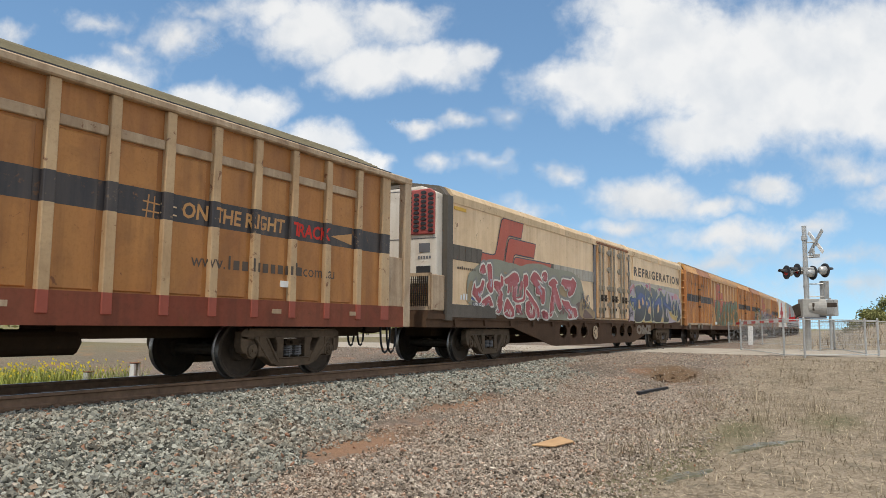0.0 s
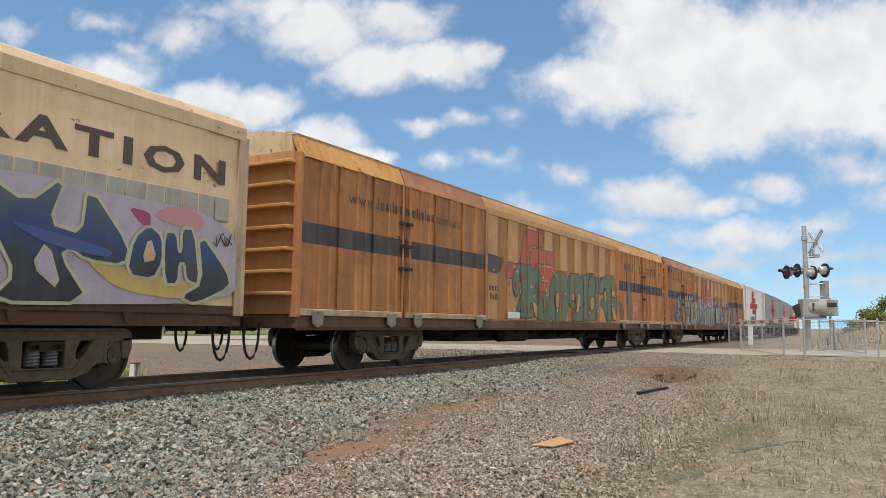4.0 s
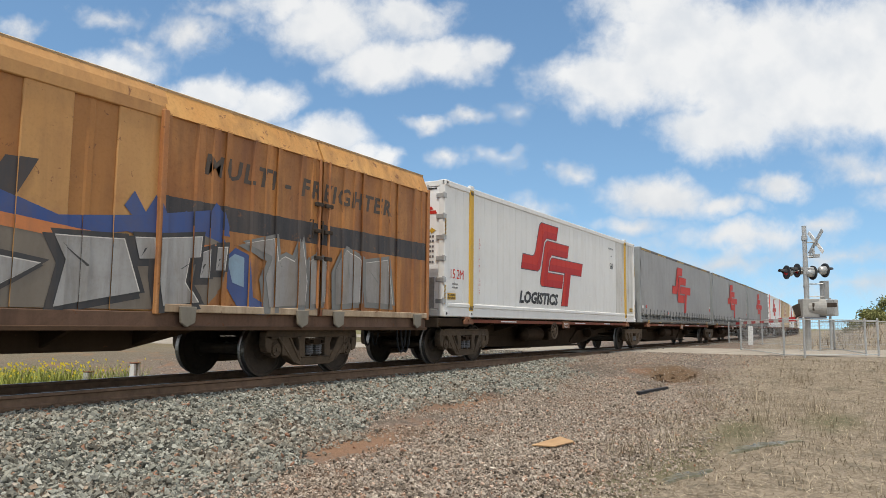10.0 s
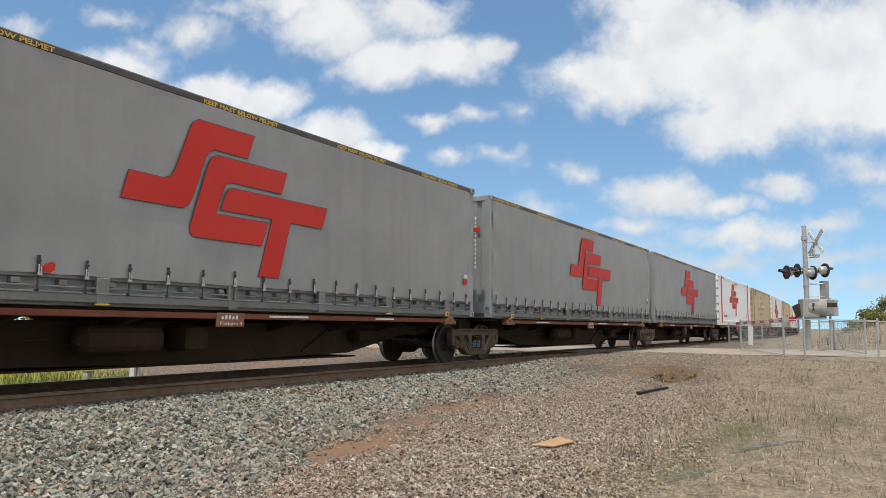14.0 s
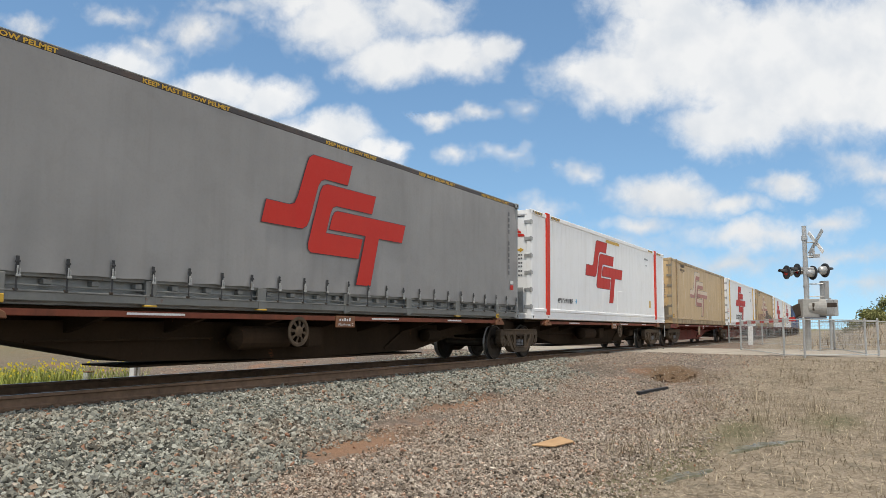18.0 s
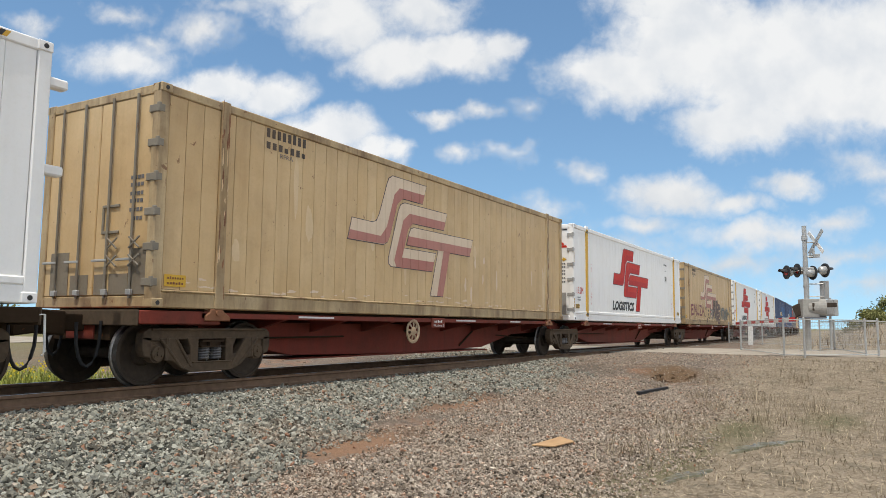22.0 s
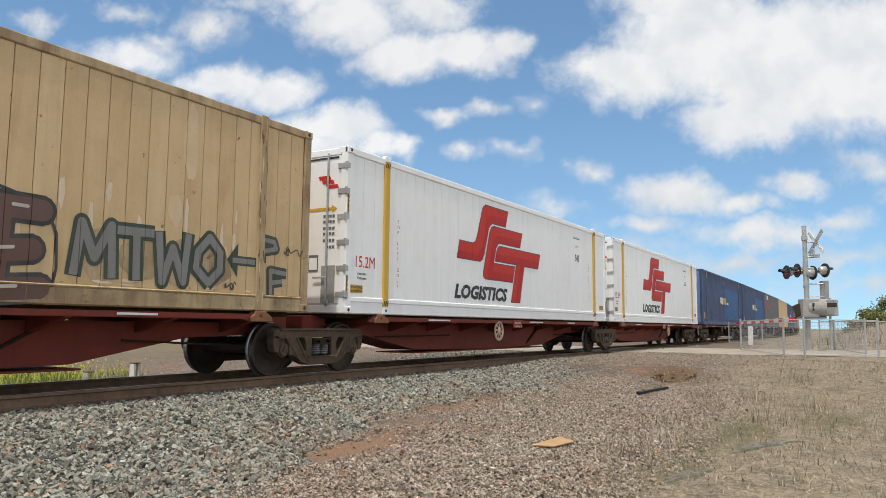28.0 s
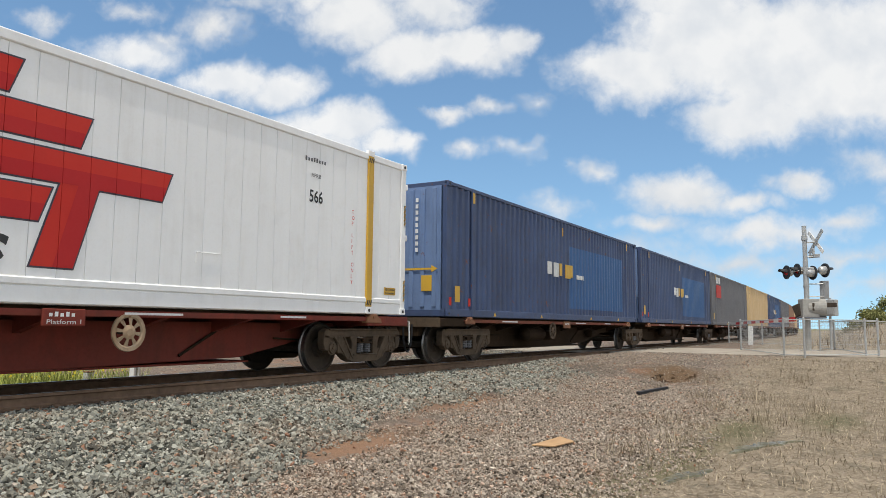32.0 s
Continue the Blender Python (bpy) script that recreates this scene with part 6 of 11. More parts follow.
    me = shared("van_gusset", lambda: prism(bmesh.new(), [(-0.035, 0.84), (0.035, 0.84), (0.07, 0.98), (-0.07, 0.98)], Y + 0.0, Y + 0.05), M["under_brown"])
    s = 14.6
    while s < 36:
        under("gusset", me, v, (X(s), 0, 0))
        s += 1.44
    for side in (-1, 1):
        y0, y1 = (1.15, 1.19) if side > 0 else (-1.19, -1.15)
        bm = bmesh.new()
        prism(bm, [(X(17.3), 0.97), (X(17.3), 0.88), (X(20.45), 0.30), (X(20.9), 0.28), (X(20.9), 0.97)], y0, y1)
        prism(bm, [(X(32.4), 0.97), (X(32.4), 0.88), (X(29.0), 0.30), (X(28.9), 0.28), (X(28.9), 0.97)], y0, y1)
        box(bm, X(23.85), X(26.0), y0, y1, 0.28, 0.97)
        for c, w in ((21.38, 0.48), (22.31, 0.45), (23.31, 0.54), (26.47, 0.46), (27.4, 0.46), (28.38, 0.51)):
            plate_hole(bm, X(c - w) - 0.002, X(c + w) + 0.002, 0.28, 0.97, X(c), 0.70, 0.20, y0, y1, 0.32)
        part("girder", mended(bm), M["under_brown"], v, "deep brown girder pierced with oval holes")
    part("spine", boxes((X(15), X(36), -0.35, 0.35, 0.6, 0.85)), M["under_grime"], v)
    hand_wheel(v, X(24.3), 0.66, -1.24, 0.22)
    for s in (16.56, 33.8):
        bogie(v, X(s))
    coupling(v, X(13.35), -1)
    coupling(v, X(36.75), 1)
    # paint
    for shape in (LOGO_S, LOGO_C, LOGO_T):
        o = [(15.93 - mid + (a - 3.98) * 0.945, b - 0.2) for a, b in shape]
        part("emblem_rim", drape(sheet([offset_outline(o, 0.03)]), (), lambda q: 0.0, Y, 0.012), M["logo_line"], v)
        part("emblem_stroke", drape(sheet([o]), (), lambda q: 0.0, Y, 0.016), M["logo_dull"], v, "slanted red emblem stroke")
    mural_red(v, mid)
    mural_blue(v, mid)
    text_on(v, "REFRIGERATION", 0.47, 28.74 - mid, 2.84, M["text_dark"], Y, 7.42, 0.0, (), lambda q: 0.0, 0.016, label="dark block lettering", spacing=1.3)
    part("notice", boxes((X(14.45), X(15.0), Y - 0.018, Y - 0.008, 3.42, 3.5)), M["yellow"], v)
    bars_on(v, X(14.75), 1.42, 0.62, 0.14, 5, M["text_white"], Y, 0, gap=0.018)
    bars_on(v, X(14.6), 2.1, 0.9, 0.07, 9, M["text_dark"], Y, 0, gap=0.018)
    part("label_plate", boxes((15.55 - mid, 16.25 - mid, Y - 0.034, Y - 0.026, 1.30, 1.38)), M["slate"], v)
    text_on(v, "LPN 12-23", 0.085, 15.58 - mid, 1.31, M["text_white"], Y - 0.03, 0.55, 0, (), lambda q: 0.0, 0.002, gap=0.008)
    scrawl(v, X(19.6), 0.55, 0.7, G["chalk"], -1.10, 3, 9, w=0.015)
    text_on(v, "OSKE", 0.44, 29.25 - mid, 0.60, G["faded"], -1.19, 2.1, 0.0, (), lambda q: 0.0, 0.03, name="tag", label="pale worn painted tag", gap=0.005)
    return v


def multi_freighter(s0, s1, d1, d2, seed):
    mid = (s0 + s1) / 2
    X = lambda s: s - mid
    v = rolling("multi_freight_van", "rusty orange goods van with big ribbed doors, covered in graffiti", "goods van", "vans of the train", s0, s1)
    L = s1 - s0
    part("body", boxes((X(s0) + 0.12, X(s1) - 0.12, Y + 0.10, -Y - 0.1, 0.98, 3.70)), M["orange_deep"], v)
    bm = bmesh.new()
    prism(bm, [(-1.10, 3.70), (-1.06, 3.98), (-0.6, 4.10), (0, 4.14), (0.6, 4.10), (0.98, 4.02), (1.10, 3.70)], X(s0), X(s1), "x")
    part("roof", mended(bm), M["cream_roof"], v, "cream roof with a bent edge")
    rng = random.Random(seed)
    s = s0
    while s < s1 - 0.2:      # flashing strips, a little uneven
        w = min(rng.choice((0.9, 1.6, 2.4)), s1 - s)
        bm = prism(bmesh.new(), [(-1.15, 3.962), (-1.17, 3.99), (-1.02, 4.045 + rng.uniform(-.008, .008)), (-0.9, 4.06), (-0.9, 4.0)], X(s) + 0.004, X(s + w) - 0.004, "x")
        part("roof_flashing", mended(bm), M["cream_roof"], v)
        s += w
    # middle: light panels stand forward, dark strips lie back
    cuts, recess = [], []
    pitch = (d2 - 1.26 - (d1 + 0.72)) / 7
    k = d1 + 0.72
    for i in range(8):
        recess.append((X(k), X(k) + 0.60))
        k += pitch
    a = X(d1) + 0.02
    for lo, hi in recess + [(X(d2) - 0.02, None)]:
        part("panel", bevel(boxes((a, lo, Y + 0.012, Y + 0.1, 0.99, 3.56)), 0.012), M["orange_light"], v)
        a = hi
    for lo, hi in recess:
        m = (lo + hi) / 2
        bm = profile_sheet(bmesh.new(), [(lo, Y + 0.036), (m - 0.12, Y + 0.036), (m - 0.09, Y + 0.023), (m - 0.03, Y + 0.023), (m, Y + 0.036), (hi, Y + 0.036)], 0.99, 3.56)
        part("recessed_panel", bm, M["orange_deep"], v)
    part("top_rail", bevel(boxes((X(d1) - 0.05, X(d2) + 0.05, Y - 0.005, Y + 0.12, 3.55, 3.72)), 0.012), M["orange_light"], v)
    bm = prism(bmesh.new(), [(Y - 0.004, 3.71), (Y + 0.08, 3.71), (-1.02, 3.965), (-1.16, 3.965), (-1.22, 3.85)], X(d1) - 0.05, X(d2) + 0.05, "x")
    part("eave", mended(bm), M["orange_light"], v)
    cuts = [c for lo, hi in recess for c in (lo, (lo + hi) / 2 - 0.11, (lo + hi) / 2 - 0.01, hi)] + [X(d1), X(d2)]

    def mid_depth(q):
        for lo, hi in recess:
            if lo < q < hi:
                return 0.010 if -0.11 < q - (lo + hi) / 2 < -0.01 else 0.023
        return 0.0

    # doors with folded ribs
    fold = [(0.0, 0), (0.09, 0), (0.09, 0.035), (0.52, 0.035), (0.55, 0.0), (0.66, 0.0), (0.68, 0.02), (0.80, 0.02), (0.82, 0.0), (0.93, 0.0), (0.96, 0.035), (1.05, 0.035)]
    doors = []
    for a, b in ((s0, s0 + 3.05), (s0 + 3.08, d1), (d2, d2 + 3.2), (d2 + 3.23, s1)):
        pts, q = [], 0.0
        w = (b - a)
        n = 3
        for i in range(n):
            for fx, fy in fold:
                pts.append((X(a) + (i + fx / 1.05) * w / n, Y - 0.055 + fy))
        pts.append((X(b), Y - 0.055))
        bm = profile_sheet(bmesh.new(), pts, 0.98, 3.62)
        box(bm, X(a), X(b), Y - 0.008, Y + 0.06, 0.98, 3.64)
        d = part("door", bm, M["door_side"], v, "ribbed orange sliding door streaked with rust")
        doors.append((X(a), X(b), pts))
        part("door_foot", bevel(boxes((X(a) + 0.05, X(b) - 0.05, Y - 0.075, Y - 0.05, 0.98, 1.09)), 0.01), M["cream_rib"], d)
        for e in (0.45, w - 0.45):
            bm = prism(bmesh.new(), [(X(a) + e - 0.14, 1.06), (X(a) + e + 0.14, 1.06), (X(a) + e + 0.12, 0.84), (X(a) + e - 0.02, 0.78), (X(a) + e - 0.12, 0.84)], Y - 0.12, Y - 0.076)
            part("door_runner", bevel(mended(bm), 0.01), M["hinge_grey"], d)
        bm = prism(bmesh.new(), [(Y - 0.06, 3.60), (Y + 0.02, 3.60), (-1.04, 3.962), (-1.155, 3.962)], X(a) + 0.01, X(b) - 0.01, "x")
        part("door_hood", mended(bm), M["rust_hood"] if rng.random() < 0.4 else M["orange"], d)
        e = X(b) - 0.1 if (a == s0 or a == d2) else X(a) + 0.12
        part("lock_bar", ring(bmesh.new(), [(0.022, 1.1), (0.022, 3.6)], 8, "z", (e, Y - 0.10, 0)), M["orange_door"], d)
        bm = bmesh.new()
        tube(bm, [(e - 0.2, Y - 0.07, 2.25), (e - 0.2, Y - 0.14, 2.25), (e - 0.2, Y - 0.14, 2.55), (e - 0.2, Y - 0.07, 2.55)], 0.014, 6)
        part("door_handle", mended(bm), M["steel_dark"], d)
        for z in (1.9, 2.35, 2.8):
            part("latch", bevel(boxes((e - 0.09, e + 0.09, Y - 0.125, Y - 0.06, z, z + 0.07)), 0.01), M["steel_dark"], d)
    for e in (s0, d1, d2, s1):
        part("door_post", bevel(boxes((X(e) - 0.045, X(e) + 0.045, Y - 0.065, Y + 0.1, 0.95, 3.66)), 0.01), M["orange_door"], v)
    # open ends with rungs
    for e, way in ((X(s0), -1), (X(s1), 1)):
        part("end_wall", boxes((e - 0.02, e + 0.02, Y + 0.1, 1.15, 1.0, 3.7)), M["orange_light"], v)
        for z in np.arange(1.3, 3.7, 0.36):
            part("end_rib", bevel(boxes((min(e, e + way * 0.22), max(e, e + way * 0.22), Y + 0.04, 1.1, float(z), float(z) + 0.06)), 0.012), M["orange_light"], v)
    # sills and truss
    part("sill", bevel(boxes((X(s0), X(s1), Y - 0.01, -Y, 0.77, 0.985)), 0.012), M["sill_dusty"], v, "dusty brown side sill")
    part("sill_lip", bevel(boxes((X(s0), X(s1), Y - 0.05, Y - 0.01, 0.74, 0.80)), 0.008), M["under_brown"], v)
    bm = bmesh.new()
    prism(bm, [(X(s0) + 5.0, 0.80), (X(s0) + 6.6, 0.46), (X(s1) - 6.6, 0.46), (X(s1) - 5.0, 0.80)], -0.55, 0.55)
    part("spine", mended(bm), M["under_grime"], v)
    for i in range(9):
        s = s0 + 6.4 + i * (L - 12.8) / 8
        bm = prism(bmesh.new(), [(-1.15, 0.76), (-0.5, 0.50), (0.5, 0.50), (1.15, 0.76)], X(s) - 0.03, X(s) + 0.03, "x")
        part("cross_bearer", mended(bm), M["under_grime"], v)
    part("air_tank", ring(bmesh.new(), [(0.05, X(s0 + 8.3)), (0.2, X(s0 + 8.4)), (0.2, X(s0 + 9.9)), (0.05, X(s0 + 10))], 14, "x", (0, -0.75, 0.63)), M["under_grime"], v)
    for s in (s0 + 3.0, s1 - 3.25):
        bogie(v, X(s))
    coupling(v, X(s0), -1)
    coupling(v, X(s1), 1)

    fold_x = sorted({p[0] for _, _, pts in doors for p in pts})

    def depth(q):
        for a, b, pts in doors:
            if a <= q <= b:
                for (xa, ya), (xb, yb) in zip(pts, pts[1:]):
                    if xa <= q <= xb:
                        return max(ya, yb) - Y if abs(xb - xa) > 0.05 else min(ya, yb) - Y
                return -0.055
        return mid_depth(q) + 0.012

    all_cuts = cuts + fold_x
    # dark flash that ends the band on the first panel
    part("band_end", drape(sheet([[(X(d1) + 0.06, 2.17), (X(d1) + 0.85, 2.17), (X(d1) + 1.15, 2.5), (X(d1) + 0.06, 2.52)]]), all_cuts, depth, Y, 0.004), M["band"], v)
    for shape in (LOGO_S, LOGO_C, LOGO_T):
        o = [(X(d1) + 1.24 + (a - 3.98) * 0.915, b - 0.30) for a, b in shape]
        part("emblem_rim", drape(sheet([offset_outline(o, 0.025)]), all_cuts, depth, Y, 0.004), M["logo_line"] if shape is not LOGO_T else M["orange_light"], v)
        part("emblem_stroke", drape(sheet([o]), all_cuts, depth, Y, 0.007), M["logo_dull"], v, "slanted red emblem stroke")
    text_on(v, "MULTI - FREIGHTER", 0.41, X(d2) + 0.66, 2.93, M["text_dark"], Y, 4.6, 0.15, all_cuts, depth, 0.012, label="slanted dark lettering", spacing=1.15)
    web_line(v, X(s0) + 1.3, 3.0, 4.0, 0.30, M["text_dark"], Y, all_cuts, depth)
    bars_on(v, X(d1) + 0.25, 1.7, 0.6, 0.16, 4, M["text_dark"], Y, 0.0, all_cuts, depth)
    bars_on(v, X(d1) + 0.3, 1.48, 0.55, 0.16, 4, M["text_dark"], Y, 0.0, all_cuts, depth)
    return v, X, all_cuts, depth, d1, d2


def graffiti_green(v, X, cuts, depth, d1, d2):
    lay = sprayer(v, -X(0.0), cuts, depth)
    rng = random.Random(7)
    def letter(kind, pts):
        lay("graffiti_rim", pts, G["dkgreen"], 0.010, 0.035, 2)
        lay("graffiti_letter", pts, G["green"], 0.0135, 0, 2, "fat green painted letter")
    def window(col, pts):
        lay("graffiti_rim", pts, G["dkgreen"], 0.0175, 0.035, 2)
        lay("graffiti_window", pts, G["red"] if col == "red" else M["orange_light"], 0.021, 0, 2)
    def drip(col, pts):
        lay("graffiti_drip", pts, G["dull_red"], 0.0245, 0, 1)
    letter("g", [(45.98, 1.87), (46.04, 2.19), (46.21, 2.39), (46.52, 2.47), (46.73, 2.47), (46.84, 1.79), (46.67, 1.31), (46.40, 1.22), (46.24, 1.28), (46.39, 1.43), (46.54, 1.58), (46.64, 1.84), (46.61, 2.02), (46.47, 2.07), (46.34, 1.98), (46.33, 1.84), (46.46, 1.78), (46.30, 1.63), (46.11, 1.65)])
    letter("g", [(46.73, 2.47), (47.17, 2.50), (47.27, 2.28), (47.45, 2.43), (47.75, 2.39), (47.91, 2.21), (47.82, 1.92), (47.58, 1.78), (47.88, 1.77), (48.06, 1.42), (48.02, 1.10), (47.63, 1.03), (47.53, 1.39), (47.33, 1.54), (47.23, 1.45), (47.41, 1.08), (46.33, 1.08), (46.67, 1.31), (46.84, 1.79)])
    letter("g", [(47.90, 1.77), (48.19, 1.79), (48.51, 1.61), (48.62, 1.37), (48.51, 1.01), (47.72, 1.00), (48.08, 1.18), (48.17, 1.42)])
    letter("g", [(48.47, 1.77), (48.62, 2.13), (48.97, 2.38), (49.34, 2.47), (49.74, 2.34), (49.90, 1.98), (49.86, 1.33), (49.67, 1.01), (48.68, 0.97), (48.53, 1.20), (48.56, 1.53)])
    letter("g", [(49.88, 2.26), (50.09, 2.43), (50.61, 2.49), (51.01, 2.33), (51.25, 2.49), (51.59, 2.50), (51.78, 2.25), (51.53, 1.71), (51.20, 1.54), (50.81, 1.37), (50.20, 1.44), (49.91, 1.61)])
    letter("g", [(50.81, 1.35), (51.45, 1.55), (51.57, 1.01), (50.22, 1.02), (50.50, 1.36)])
    letter("g", [(51.37, 1.50), (51.52, 2.13), (51.95, 2.43), (52.52, 2.49), (52.82, 2.30), (52.58, 1.78), (52.66, 1.12), (51.64, 1.02), (51.38, 1.19)])
    letter("g", [(52.83, 2.24), (53.13, 2.50), (54.01, 2.65), (54.61, 2.59), (54.76, 1.11), (53.55, 1.05), (53.32, 1.48), (52.90, 1.59), (53.04, 1.81), (53.49, 1.69), (53.61, 2.08), (53.26, 2.19), (53.10, 1.92), (52.77, 2.01)])
    letter("g", [(54.94, 1.76), (55.13, 1.68), (55.35, 1.42), (55.29, 1.15), (54.97, 1.09), (55.11, 1.32)])
    letter("g", [(55.94, 2.46), (56.17, 2.54), (56.34, 2.16), (56.11, 1.99), (55.91, 2.12)])
    letter("g", [(55.67, 1.95), (56.32, 1.96), (56.06, 1.55), (56.32, 1.08), (55.78, 1.11), (55.97, 1.55)])
    window("red", [(47.43, 1.96), (47.62, 2.03), (47.69, 1.95), (47.50, 1.85)])
    window("peach", [(47.25, 1.45), (47.36, 1.52), (47.54, 1.39), (47.58, 1.05), (47.37, 1.15)])
    window("peach", [(48.90, 1.72), (49.05, 1.86), (49.24, 1.82), (49.21, 1.41), (48.97, 1.38), (48.86, 1.55)])
    window("peach", [(50.19, 1.77), (50.33, 1.89), (50.54, 1.81), (50.49, 1.65), (50.28, 1.64)])
    window("peach", [(50.75, 1.29), (50.96, 1.58), (50.88, 1.87), (50.72, 1.91), (50.70, 1.56), (50.56, 1.27)])
    window("peach", [(51.83, 1.68), (52.06, 1.85), (52.27, 1.76), (52.21, 1.43), (51.95, 1.36)])
    window("peach", [(54.14, 2.11), (54.50, 2.14), (54.50, 1.90), (54.21, 1.90)])
    window("peach", [(53.27, 2.05), (53.53, 2.07), (53.49, 1.66), (53.36, 1.71)])
    window("peach", [(54.03, 1.57), (54.39, 1.52), (54.64, 1.10), (54.33, 1.08)])
    drip("red", [(46.41, 2.24), (46.62, 2.23), (46.59, 2.05), (46.47, 2.07)])
    drip("red", [(47.40, 2.53), (47.64, 2.56), (47.57, 2.39), (47.47, 2.41)])
    drip("red", [(47.58, 1.76), (48.03, 1.86), (47.99, 1.61), (47.79, 1.64), (47.72, 1.40)])
    drip("red", [(49.36, 1.89), (49.63, 1.89), (49.50, 1.68), (49.42, 1.76)])
    drip("red", [(50.61, 2.52), (51.00, 2.50), (50.96, 2.38), (50.73, 2.41)])
    drip("red", [(52.33, 2.47), (52.62, 2.53), (52.64, 2.34), (52.43, 2.37)])
    drip("red", [(51.69, 2.25), (52.00, 2.22), (51.82, 2.10)])
    drip("red", [(53.23, 2.53), (53.67, 2.58), (53.45, 2.41)])
    drip("red", [(46.58, 1.55), (46.70, 1.50), (46.65, 1.34)])
    for i, (a, z, ht) in enumerate(((d2 - 3.2, 2.2, 0.42), (d2 - 2.2, 2.18, 0.36), (d2 - 1.3, 2.15, 0.34), (d2 - 0.6, 2.1, 0.3))):
        part("graffiti_block", drape(sheet([[(X(a), z), (X(a) + 0.62, z), (X(a) + 0.72, z + ht), (X(a) + 0.1, z + ht * 0.9)]]), cuts, depth, Y, 0.006), M["band"], v)
    part("graffiti_block", drape(sheet([[(X(d1) + 0.05, 2.15), (X(d1) + 0.75, 2.12), (X(d1) + 1.05, 2.55), (X(d1) + 0.05, 2.6)]]), cuts, depth, Y, 0.006), M["band"], v)
    spots = [blotch(X(d1 + rng.uniform(1.0, 9.8)), rng.uniform(1.15, 2.3), rng.uniform(.02, .05), rng.uniform(.05, .13), rng, 12) for _ in range(26)]
    part("graffiti_spot", drape(sheet(spots), cuts, depth, Y, 0.028), G["dull_red"], v)
    crosses = []
    for _ in range(26):
        cx, cz, r = X(d1 + rng.uniform(0.4, 10)), rng.uniform(1.05, 2.5), 0.045
        crosses += fat_line([(cx - r, cz), (cx + r, cz)], 0.018, False) + fat_line([(cx, cz - r), (cx, cz + r)], 0.018, False)
    part("graffiti_star", drape(sheet(crosses), cuts, depth, Y, 0.031), G["white"], v)
    scrawl(v, X(d2 + 1.65), 1.55, 0.7, G["chalk"], Y, 5, 12, cuts, depth, 0.025)
    scrawl(v, X(d2 + 1.7), 1.3, 0.6, G["chalk"], Y, 6, 9, cuts, depth, 0.02)
    part("label_plate", drape(sheet([[(X(d1 + 1.25), 1.04), (X(d1 + 1.95), 1.04), (X(d1 + 1.95), 1.2), (X(d1 + 1.25), 1.2)]]), cuts, lambda q: 0.012, Y, 0.035), M["white_paint"], v)


